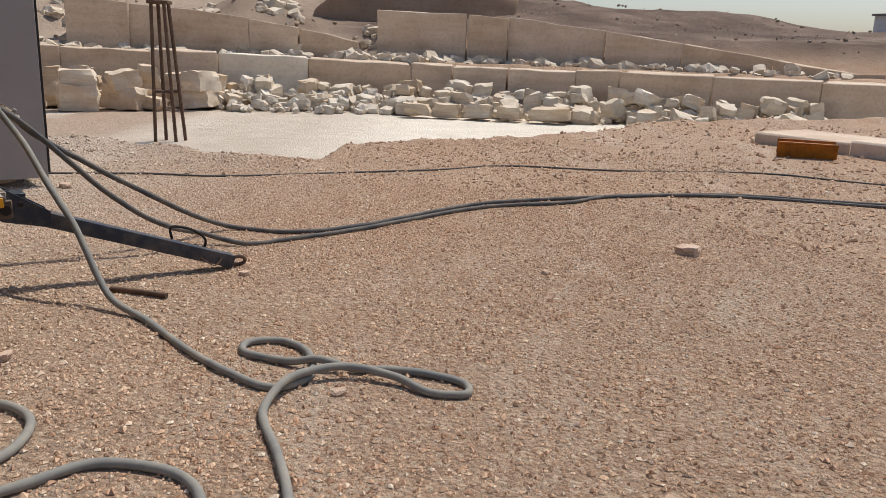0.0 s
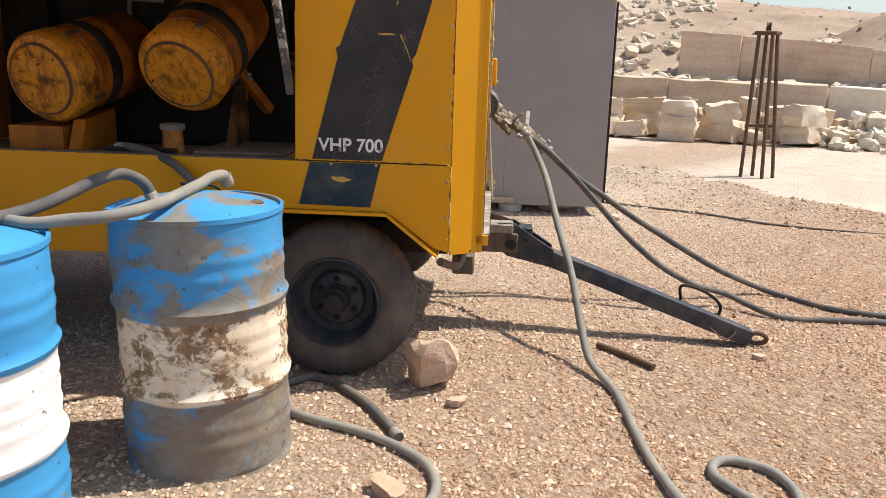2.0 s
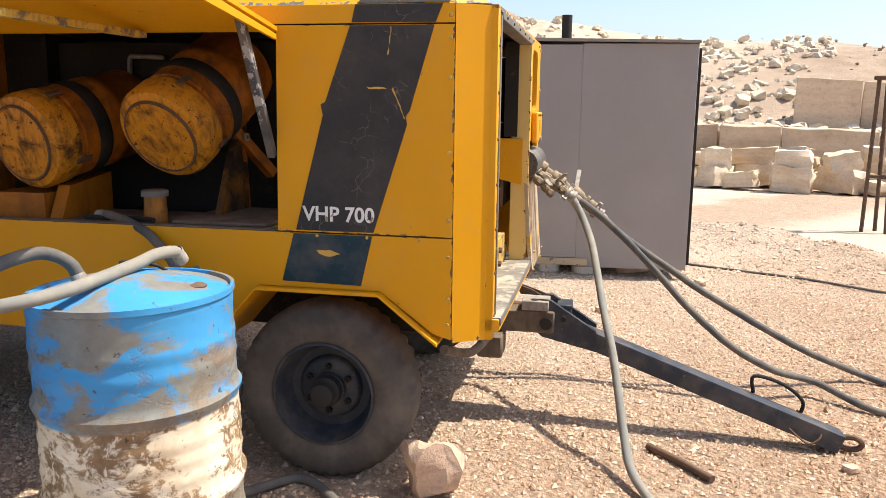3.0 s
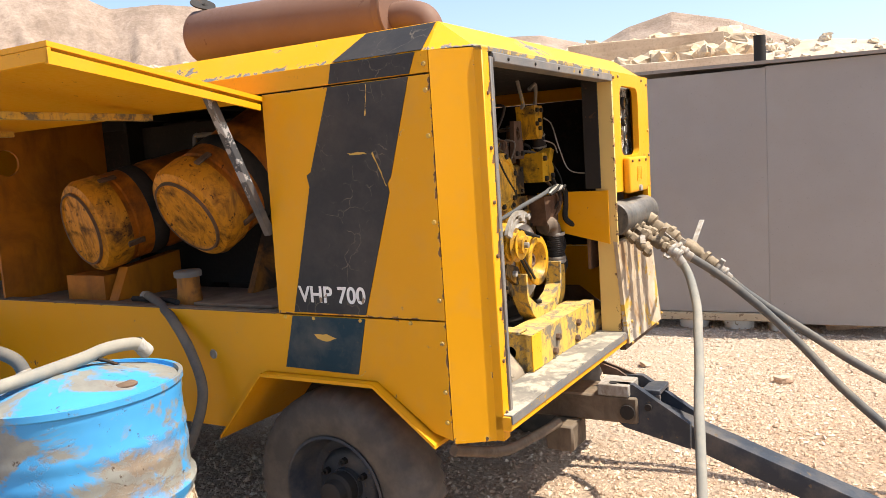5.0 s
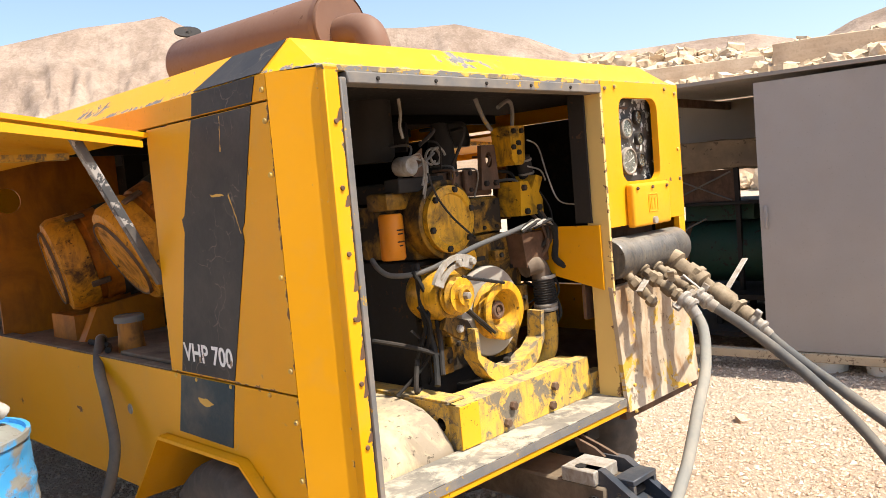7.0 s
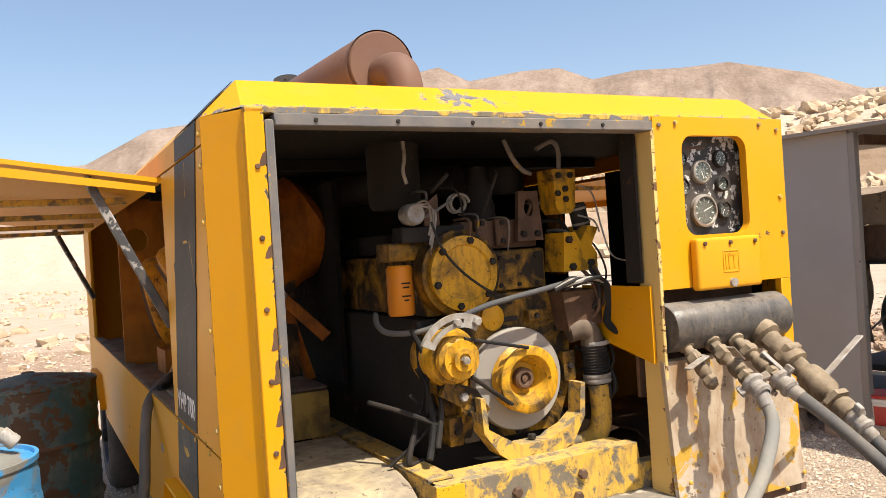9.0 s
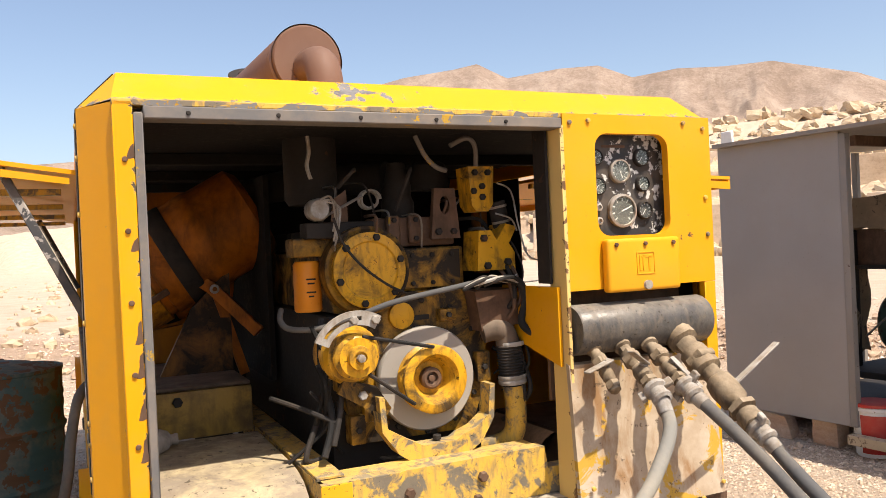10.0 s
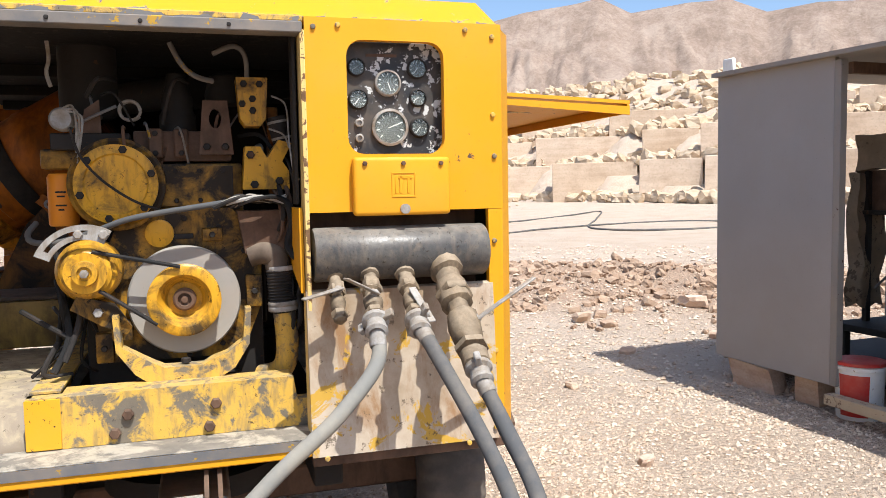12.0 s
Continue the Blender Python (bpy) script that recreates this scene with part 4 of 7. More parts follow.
# black stripe on the near side, three pieces
side_sheet("stripe", [(0.475, 0.833), (0.796, 0.838), (0.745, 1.028), (0.43, 1.028)], True, M_teal_stripe, 0.003, 0.003, "dark teal painted stripe with a worn spot")
side_sheet("stripe", [(0.425, 1.042), (0.735, 1.042), (0.62, 1.48), (0.628, 1.52), (0.61, 1.53), (0.51, 1.806), (0.195, 1.806), (0.285, 1.50), (0.30, 1.48), (0.295, 1.45)], True, M_black_stripe, 0.003, 0.003, "cracked black painted stripe")
side_sheet("stripe", [(0.19, 1.816), (0.505, 1.816), (0.49, 1.879), (0.165, 1.879)], True, M_black_stripe, 0.003, 0.003, "black painted stripe")

# roof with hipped edges
bm = bmesh.new()
low = [bm.verts.new(p) for p in ((XL, YB, 1.88), (XL, 0.12, 1.88), (-0.012, 0.0, 1.885), (1.81, 0.0, 1.885), (XR, 0.12, 1.88), (XR, YB, 1.88))]
top = [bm.verts.new(p) for p in ((0.01, YB - 0.1, 1.978), (0.01, 0.13, 1.978), (1.788, 0.13, 1.978), (1.788, YB - 0.1, 1.978))]
for f in ((low[0], low[1], top[1], top[0]), (low[1], low[2], top[1]), (low[2], low[3], top[2], top[1]), (low[3], low[4], top[2]), (low[4], low[5], top[3], top[2]), (low[5], low[0], top[0], top[3])):
    bm.faces.new(f)
bm.faces.new(top)
part("roof", bm, M_roof, machine, smooth=10)
bm = prism([(0.14, 1.884), (0.485, 1.884), (0.40, 1.975), (0.135, 1.975)], "x", 0, 0.003)
for q in bm.verts:
    k = (q.co.z - 1.88) / 0.098
    q.co.x = XL - 0.003 + k * 0.097 - 0.002 + (q.co.x - 0.001)
part("roof_stripe", bm, M_black_stripe, machine, "scuffed black stripe")
part("rear_panel", box(XL, XR, YB - 0.02, YB, 0.62, 1.88, 0), M_yellow, machine)
part("rear_hood", box(0.15, 1.7, 4.1, 4.8, 1.979, 2.06, 0.03), M_yellow, machine)

# front frame
part("front_post", box(-0.012, 0.034, -0.028, 0.02, 0.63, 1.88, 0.003), M_post, machine)
part("edge_trim", box(0.035, 0.056, -0.033, 0.015, 0.70, 1.852, 0.003), M_trim, machine, "bare grey edge strip")
part("top_beam", box(-0.012, 1.235, -0.028, 0.03, 1.868, 1.884, 0.002), M_yellow_worn, machine)
part("edge_trim", box(0.057, 1.232, -0.036, 0.03, 1.836, 1.867, 0.003), M_trim, machine, "bare grey strip with screw holes")
part("front_sill", box(-0.012, 1.236, -0.055, 0.10, 0.664, 0.714, 0.004), M_yellow, machine, "worn yellow and black front sill")
part("sill_tread", box(-0.008, 1.234, -0.057, 0.10, 0.7145, 0.7185, 0.001), grimy("scuffed grey tread", (0.38, 0.345, 0.28), (0.055, 0.056, 0.058), 0.44, 0.54, 9.0, 0.55, (0.5, 0.44, 0.35), 0.5, 0.62), machine, "scuffed grey sill top")
part("sill_strip", box(-0.01, 1.232, -0.060, -0.056, 0.688, 0.714, 0.0), M_trim, machine)

# control panel with its window
WIN = (1.352, 1.634, 1.508, 1.824)


def rounded(x0, x1, z0, z1, r, k=5):
    pts = []
    for cx, cz, a0 in ((x1 - r, z1 - r, 0), (x0 + r, z1 - r, 90), (x0 + r, z0 + r, 180), (x1 - r, z0 + r, 270)):
        for i in range(k + 1):
            a = radians(a0 + 90 * i / k)
            pts.append((cx + r * math.cos(a), cz + r * math.sin(a)))
    return pts


def plate_with_hole(x0, x1, z0, z1, hole, y0, y1):
    """An upright plate with an opening through it."""
    bm = bmesh.new()
    k = len(hole)
    cx, cz = sum(p[0] for p in hole) / k, sum(p[1] for p in hole) / k
    outer = []
    for px, pz in hole:
        dx, dz = px - cx, pz - cz
        s = min([(x1 - cx) / dx if dx > 1e-9 else 1e9, (x0 - cx) / dx if dx < -1e-9 else 1e9, (z1 - cz) / dz if dz > 1e-9 else 1e9, (z0 - cz) / dz if dz < -1e-9 else 1e9])
        outer.append([cx + dx * s, cz + dz * s])
    for qx, qz in ((x0, z0), (x0, z1), (x1, z0), (x1, z1)):
        j = min(range(k), key=lambda i: (outer[i][0] - qx) ** 2 + (outer[i][1] - qz) ** 2)
        outer[j] = [qx, qz]
    rings = []
    for y in (y0, y1):
        rings.append([bm.verts.new((p[0], y, p[1])) for p in hole])
        rings.append([bm.verts.new((p[0], y, p[1])) for p in outer])
    for i in range(k):
        j = (i + 1) % k
        bm.faces.new((rings[0][i], rings[0][j], rings[1][j], rings[1][i]))
        bm.faces.new((rings[2][i], rings[3][i], rings[3][j], rings[2][j]))
        bm.faces.new((rings[0][i], rings[2][i], rings[2][j], rings[0][j]))
        bm.faces.new((rings[1][i], rings[1][j], rings[3][j], rings[3][i]))
    return bm


panel = part("control_panel", plate_with_hole(1.238, 1.81, 1.346, 1.882, rounded(*WIN, 0.045), -0.028, 0.0), M_yellow, machine, "yellow control panel with rounded window")
part("panel_edge", box(1.225, 1.2375, -0.034, 0.06, 0.66, 1.845, 0.002), M_edge, machine, "pale chipped folded edge")
part("side_jamb", box(1.765, 1.81, -0.028, 0.0, 0.66, 1.345, 0.002), M_yellow, machine)
part("recess_back", box(1.238, 1.765, 0.10, 0.115, 1.0, 1.346, 0), M_rust, machine)
part("recess_cheek", prism([(0.0, 1.12), (0.0, 1.36), (0.34, 1.36), (0.34, 1.20)], "x", 1.212, 1.222), M_yellow, machine, "inner yellow cheek plate")
n = Nodes("rust-stained bare panel", 0.6)
_c = n.coord()
_pan = n.ramp(n.noise(_c, 4.5, 7, 0.68), [(0.32, (0.30, 0.22, 0.14)), (0.5, (0.43, 0.345, 0.25)), (0.68, (0.53, 0.45, 0.355))])
_pan = n.mix(n.ramp(n.noise(n.coord(1.0, (2.2, 2.2, 0.7)), 5.0, 8, 0.7, 0.5), [(0.50, 0), (0.66, 0.85)]), _pan, (0.27, 0.145, 0.06))
_pan = n.mix(n.ramp(n.noise(_c, 9.0, 8, 0.66, 0.6), [(0.575, 0), (0.60, 0.9)]), _pan, (0.50, 0.29, 0.02))
_pan = n.mix(n.ramp(n.noise(_c, 26.0, 8, 0.7), [(0.60, 0), (0.64, 0.8)]), _pan, (0.10, 0.07, 0.045))
M_panel = n.done(_pan, n.ramp(n.noise(_c, 12, 5), [(0.3, 0.45), (0.7, 0.8)]), n.noise(_c, 6, 5), 0.25, 0.01)
bm = prism([(-0.03, 1.125), (-0.012, 1.13), (-0.038, 0.80), (-0.052, 0.665), (-0.068, 0.665), (-0.055, 0.80)], "x", 1.222, 1.775)
part("lower_panel", bm, M_panel, machine, "rust-stained lower front panel with traces of yellow")
part("panel_skirt", box(1.225, 1.80, -0.050, -0.02, 0.632, 0.660, 0.003), M_rust, machine, "rusty bottom rail")

# wheels
def wheel(y, left):
    s = -1 if left else 1
    x = XL + 0.13 if left else XR - 0.13
    m = Matrix.Translation((x, y, 0.372)) @ Matrix.Rotation(radians(90 * s), 4, "Y")
    prof = [(0.205, -0.10), (0.235, -0.115), (0.30, -0.12), (0.345, -0.105), (0.366, -0.075), (0.372, -0.03), (0.372, 0.03), (0.366, 0.075), (0.345, 0.105), (0.30, 0.12), (0.235, 0.115), (0.205, 0.10), (0.20, 0.0), (0.205, -0.10)]
    bm = lathe(prof, 120)
    # grooves cut between the lugs of both shoulders
    for q in bm.verts:
        r = math.hypot(q.co.x, q.co.y)
        j = round(math.atan2(q.co.y, q.co.x) / (2 * math.pi / 120))
        if r > 0.34 and abs(q.co.z) > 0.05 and j % 3 == (0 if q.co.z > 0 else 1):
            q.co.x *= 0.965
            q.co.y *= 0.965
    tyre = part("tyre", bm, M_tyre, machine, "dusty black tyre with worn lugs", 40, None)
    tyre.matrix_basis = Matrix.LocRotScale(m.translation * U, m.to_quaternion(), None)
    rim = part("rim", lathe([(0.208, 0.10), (0.214, 0.112), (0.204, 0.114), (0.196, 0.09), (0.188, 0.03), (0.168, 0.005), (0.135, 0.0), (0.128, 0.02), (0.115, 0.028), (0.07, 0.028), (0.068, 0.05), (0.0, 0.05)], 40), M_bar, tyre, "dark steel rim")
    part("hub", lathe([(0.066, 0.03), (0.062, 0.085), (0.05, 0.095), (0.046, 0.13), (0.03, 0.137), (0, 0.137)], 20), M_dark, tyre)
    for j in range(6):
        a = 2 * math.pi * j / 6
        part("wheel_nut", lathe([(0.014, 0.025), (0.014, 0.05), (0.007, 0.052), (0.007, 0.064), (0, 0.064)], 6, Matrix.Translation((0.095 * math.cos(a), 0.095 * math.sin(a), 0))), M_dark, tyre)
    return tyre


for yy in (0.645, 4.15):
    for lf in (True, False):
        wheel(yy, lf)
for yy in (0.62, 4.15):
    part("axle", box(0.1, 1.7, yy - 0.05, yy + 0.05, 0.32, 0.43, 0.01), M_rust, machine)
part("chassis_rail", box(0.46, 0.55, 0.15, 4.8, 0.50, 0.66, 0.006), M_dark, machine)
part("chassis_rail", box(1.25, 1.34, 0.15, 4.8, 0.50, 0.66, 0.006), M_dark, machine)
part("turntable", lathe([(0.30, 0.43), (0.30, 0.50), (0.0, 0.50)], 28, Matrix.Translation((0.9, 0.62, 0))), M_dark, machine)
part("tie_rod", tube(smooth_path([(-0.02, 0.16, 0.58), (0.22, 0.10, 0.50), (0.45, 0.08, 0.475), (0.70, 0.08, 0.45)], 6), 0.019), M_yoke, machine)

# drawbar
part("yoke_beam", box(0.80, 1.0, -0.22, 0.55, 0.44, 0.55, 0.008), M_yoke, machine, "dusty brown yoke beam")
part("yoke_lug", box(0.70, 0.86, 0.02, 0.14, 0.33, 0.438, 0.008), M_yoke, machine)
for sx in (0.815, 0.955):
    part("yoke_cheek", prism([(-0.42, 0.36), (-0.16, 0.42), (-0.10, 0.47), (-0.10, 0.60), (-0.2, 0.60), (-0.42, 0.46)], "x", sx, sx + 0.03), M_bar, machine)
part("pivot_pin", tube([(0.79, -0.18, 0.49), (1.01, -0.18, 0.49)], 0.03), M_dark, machine)
part("tow_plate", box(0.79, 0.93, -0.19, -0.06, 0.552, 0.60, 0.004), M_steel, machine, "worn pale pivot plate")
# a dark disc stands for the shaded hole
bolt_hole = part("plate_hole", lathe([(0.0, 0.0), (0.018, 0.0), (0.018, 0.003), (0, 0.003)], 14, Matrix.Translation((0.82, -0.12, 0.60))), M_dark, machine)
for k in range(2):
    part("wedge_plate", prism([(-0.14 - 0.03 * k, 0.60), (-0.04, 0.60), (-0.02, 0.65), (-0.10, 0.625)], "x", 0.93 + 0.035 * k, 0.942 + 0.035 * k), M_rust, machine)
for z0, z1 in ((0.555, 0.575), (0.455, 0.475)):
    part("yoke_bar", box(0.845, 0.985, -0.30, -0.225, z0, z1, 0.003), M_bar, machine)
for x0 in (0.845, 0.970):
    part("yoke_bar", box(x0, x0 + 0.015, -0.30, -0.225, 0.475, 0.555, 0.002), M_bar, machine)
part("cross_pin", tube([(0.80, -0.262, 0.515), (1.0, -0.262, 0.515)], 0.014, 10), M_dark, machine)
a0, a1 = Vector((0.9, -0.22, 0.47)), Vector((0.9, -1.57, -0.02))
d = (a1 - a0).normalized()
m = Matrix.Translation(a0) @ d.to_track_quat("Z", "X").to_matrix().to_4x4()
bm = bmesh.new()
L = (a1 - a0).length
add_box(bm, -0.045, 0.045, -0.055, 0.055, 0.0, L, 0.008, 2, m)
part("drawbar", bm, M_bar, machine, "dark blue-black steel drawbar")
part("tow_eye", tube([a1 + Vector((0.035 * math.cos(t) * 0.2, -0.05 + 0.05 * math.cos(t), -0.005 + 0.03 * math.sin(t))) for t in np.linspace(0, 6.0, 14)], 0.014, 8), M_rust, machine)
part("lifting_loop", tube(smooth_path([a0 + d * 1.02 + Vector((0.05, 0, 0.05)), a0 + d * 1.04 + Vector((0.05, 0.02, 0.14)), a0 + d * 1.16 + Vector((0.05, 0, 0.15)), a0 + d * 1.24 + Vector((0.05, -0.02, 0.10)), a0 + d * 1.25 + Vector((0.05, 0, 0.03))], 5), 0.009, 8), M_dark, machine)
part("safety_wire", tube(smooth_path([a0 + d * 1.18 + Vector((-0.06, 0, -0.02)), a0 + d * 1.24 + Vector((-0.08, -0.03, -0.06)), a0 + d * 1.28 + Vector((-0.05, -0.05, 0.0)), a0 + d * 1.24 + Vector((0.06, 0, 0.05))], 5), 0.005, 6), M_rust, machine)

# flaps held open by struts
for left in (True, False):
    s = -1 if left else 1
    hx = XL if left else XR
    ends = (0.79, 4.3)
    out, dz = (0.81, 0.12) if left else (0.82, -0.035)
    bm = bmesh.new()
    add_prism(bm, [(hx, 1.80), (hx + s * out, 1.80 + dz), (hx + s * out, 1.785 + dz), (hx, 1.785)], "y", *ends)
    flap = part("side_flap", bm, M_yellow, machine, "raised yellow side flap")
    part("flap_edge", prism([(hx + s * 0.02, 1.775), (hx + s * out, 1.775 + dz), (hx + s * out, 1.74 + dz), (hx + s * 0.02, 1.755)], "y", ends[0], ends[0] + 0.012), M_yellow, flap)
    part("flap_edge", box(*sorted((hx + s * (out - 0.012), hx + s * out)), *ends, 1.745 + dz, 1.784 + dz, 0.002), M_yellow, flap)
    for yy in np.linspace(1.3, 3.9, 4):
        part("flap_rib", box(*sorted((hx + s * 0.05, hx + s * (out - 0.02))), yy, yy + 0.04, 1.76, 1.784, 0.002, 1, None), M_yellow_worn, flap)
    for yy, yb in ((0.84, 0.83), (4.22, 4.30)):
        p0 = Vector((hx + s * 0.22, yy, 1.79 + dz * 0.2))
        p1 = Vector((hx - s * 0.01, yb, 1.32))
        dd = (p1 - p0)
        mm = Matrix.Translation(p0) @ dd.to_track_quat("Z", "Y").to_matrix().to_4x4()
        part("strut", add_box(bmesh.new(), -0.016, 0.016, -0.014, 0.014, 0, dd.length, 0.003, 1, mm), M_strut, machine, "dark worn flat strut")

# muffler on the roof
bm = lathe([(0.0, 0.0), (0.118, 0.0), (0.126, 0.01), (0.126, 1.12), (0.118, 1.13), (0.10, 1.13), (0.10, 1.05), (0, 1.05)], 40, along((0.675, 0.71, 2.18), (0, 1, 0.03)))
muffler = part("muffler", bm, M_exhaust, machine, "heat-browned cylindrical muffler")
part("exhaust_elbow", tube(smooth_path([(0.68, 0.74, 2.15), (0.682, 0.64, 2.15), (0.685, 0.575, 2.125), (0.688, 0.55, 2.06), (0.688, 0.55, 1.95)], 6), 0.06, 20), M_exhaust, muffler)
part("end_band", lathe([(0.129, 0), (0.129, 0.03), (0.12, 0.03)], 40, along((0.675, 0.715, 2.18), (0, 1, 0.03))), M_exhaust, muffler)
part("rain_flap", lathe([(0.0, 0.0), (0.06, 0.0), (0.06, 0.006), (0, 0.006)], 20, along((0.655, 1.79, 2.36), (-0.3, -0.6, 1))), M_dark, muffler)
part("flap_stem", tube([(0.655, 1.76, 2.30), (0.655, 1.78, 2.36)], 0.015), M_dark, muffler)

# inside of the hood
part("floor_deck", box(XL + 0.02, 0.44, 0.9, 4.3, 1.0, 1.02, 0.0), M_deck, machine, "dusty dark deck")
part("rear_bulkhead", plate_with_hole(XL + 0.02, 0.56, 1.02, 1.87, [(0.02 + 0.06 * math.cos(t), 1.66 + 0.06 * math.sin(t)) for t in np.linspace(0, 2 * math.pi, 25)[:-1]], 2.5, 2.515), M_bulkhead, machine, "dusty orange bulkhead with a round hole")


# ---- the grey tool cabin ----
CAB = (-7.2, 5.66, 41.8)
cabin = thing("tool_cabin", spot(CAB[0], CAB[1], 0, 0, 0, CAB[2]), "grey sheet-clad tool cabin with a sliding door half open", "cabin")
CD = 1.75
part("cladding", box(0.0, 1.05, 0.0, 0.03, 0.14, 2.17, 0.003), M_grey, cabin, "plain grey front panel")
part("corner_post", box(1.05, 1.10, -0.004, 0.05, 0.14, 2.14, 0.003), M_greyframe, cabin)
door = part("sliding_door", box(1.95, 2.985, -0.035, -0.008, 0.10, 2.11, 0.003), M_grey, cabin, "grey sliding door")
part("door_handle", box(1.985, 2.01, -0.065, -0.036, 1.02, 1.20, 0.008), M_grey, door)
part("cladding", box(2.985, 4.03, -0.03, 0.0, 0.01, 2.12, 0.003), M_grey, cabin, "plain grey front panel")
part("corner_post", box(4.03, 4.06, -0.01, 0.05, 0.06, 2.08, 0.003), M_dark, cabin)
part("bottom_rail", box(1.06, 3.1, -0.06, 0.02, 0.03, 0.095, 0.004), M_woodrail, cabin, "cream steel bottom rail")
bm = prism([(0.0, 2.17), (4.04, 2.125), (4.04, 2.15), (0.0, 2.20)], "y", -0.06, CD + 0.05)
part("cabin_roof", bm, M_greyframe, cabin)
part("corner_post", box(0.0, 0.05, CD - 0.06, CD - 0.01, 0.14, 2.16, 0.003), M_greyframe, cabin)
part("corner_post", box(0.0, 0.05, 0.031, 0.07, 0.14, 2.165, 0.003), M_greyframe, cabin)
part("end_wall", box(4.0, 4.03, 0.05, CD, 0.10, 2.12, 0.0), M_grey, cabin)
part("cabin_floor", box(0.03, 4.0, 0.36, CD, 0.10, 0.14, 0.0), M_dark, cabin)
for x0, x1, z0, z1 in ((0.45, 1.45, 1.62, 2.14), (1.66, 4.0, 0.14, 2.12), (0.85, 1.45, 0.14, 0.95), (1.45, 1.66, 0.14, 0.85)):
    part("back_panel", box(x0, x1, CD - 0.03, CD, z0, z1, 0.0), M_grey, cabin)
part("flue_pipe", lathe([(0.0, 2.1), (0.055, 2.1), (0.055, 2.52), (0.045, 2.52), (0.045, 2.3), (0, 2.3)], 18, Matrix.Translation((2.85, 1.3, 0))), M_dark, cabin, "dark stub of flue pipe")


# ---- drums ----
def drum(name, m, mat, label, rusty_rim=M_rust, slim=1.0, tall=1.0):
    e = thing(name, m, label, "oil drum", "drums")
    prof = [(0.0, 0.005), (0.305, 0.005), (0.318, 0.0), (0.318, 0.015), (0.312, 0.025)]
    for z in np.linspace(0.03, 0.915, 60):
        r = 0.312
        for zc in (0.325, 0.625):
            r += 0.016 * math.exp(-((z - zc) / 0.016) ** 2)
        for zc in (0.15, 0.21, 0.42, 0.475, 0.53, 0.74, 0.8):
            r += 0.005 * math.exp(-((z - zc) / 0.014) ** 2)
        prof.append((r, z))
    prof += [(0.312, 0.922), (0.318, 0.928), (0.318, 0.945), (0.306, 0.945), (0.303, 0.932), (0.27, 0.945), (0.16, 0.972), (0.06, 0.988), (0, 0.99)]
    bm = lathe([(r * slim, z * tall) for r, z in prof], 72)
    for q in bm.verts:
        if 0.03 < q.co.z < 0.91:
            a = math.atan2(q.co.y, q.co.x)
            k = noise.noise(Vector((math.cos(a) * 1.4, math.sin(a) * 1.4, q.co.z * 3.0)) + Vector((len(label), 0, 0)))
            q.co.x *= 1 + 0.025 * k
            q.co.y *= 1 + 0.025 * k
    part("shell", bm, mat, e)
    part("bung", lathe([(0.035, 0.93), (0.035, 0.975), (0.028, 0.98), (0, 0.98)], 14, Matrix.Translation((0.19, 0.08, 0))), rusty_rim, e)
    return e


drum("oil_drum", spot(-2.47, 2.535, -0.012, 0.8, -0.8, 20), M_drum, "dented blue and white oil drum, badly rusted", slim=0.97, tall=1.02)
drum("oil_drum", spot(-2.485, 1.66, 0.0, 0, 0, 100), M_drum_clean, "blue and white oil drum with cleaner paint")
drum("oil_drum", spot(-4.17, 1.58, 0.0, 0, 0, 200), M_drum_dark, "dark green rusty oil drum")


# ---- lifting frame on the quarry floor ----
frame_x, frame_y = -8.08, 23.4
derrick = thing("lifting_frame", spot(frame_x, frame_y, -1.62), "tall rusty steel tube lifting frame", "steel frame")
for sx, sy, tx in ((-0.36, -0.2, -0.34), (-0.20, 0.25, -0.19), (0.24, -0.2, 0.02), (0.38, 0.25, 0.10)):
    part("leg", tube([(sx, sy, 0.0), (tx, sy * 0.3, 4.0)], 0.052, 8), M_rust, derrick)
part("cross_bar", tube([(-0.35, -0.15, 1.55), (0.16, -0.15, 1.55)], 0.045, 8), M_rust, derrick)
part("cross_bar", tube([(-0.20, 0.18, 1.55), (0.27, 0.18, 1.55)], 0.045, 8), M_rust, derrick)
part("head_plate", box(-0.42, 0.18, -0.22, 0.22, 3.96, 4.06, 0.02), M_rust, derrick)
part("pulley", lathe([(0.0, -0.06), (0.13, -0.06), (0.10, 0.0), (0.13, 0.06), (0, 0.06)], 20, along((-0.12, 0, 4.18), (1, 0.3, 0))), M_rust, derrick)


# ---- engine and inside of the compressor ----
# added sheets at roof and back: the hood's shade is their black
part("roof_lining", box(0.0, 1.8, 0.03, 4.7, 1.872, 1.876, 0), M_bay_black, machine)
part("firewall", box(0.47, 1.84, 2.2, 2.22, 0.62, 1.86, 0), M_bay_black, machine)
# added to block the bright view through the open far side
part("far_side_liner", box(XR - 0.035, XR - 0.03, 1.29, 4.3, 1.03, 1.81, 0), M_bay_black, machine)
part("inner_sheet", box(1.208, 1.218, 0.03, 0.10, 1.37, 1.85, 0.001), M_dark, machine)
# added sheets that darken the inner faces of the front side panels
part("side_liner", box(XR - 0.03, XR - 0.022, 0.14, 0.97, 1.04, 1.81, 0), M_bay_black, machine)
part("side_liner", box(XL + 0.022, XL + 0.03, 0.14, 0.80, 0.83, 1.81, 0), M_orange_dark, machine)
# added dark mass that deepens the shade behind the engine
part("radiator_core", box(0.6, 1.25, 1.85, 2.1, 0.75, 1.82, 0.01), M_bay_black, machine)
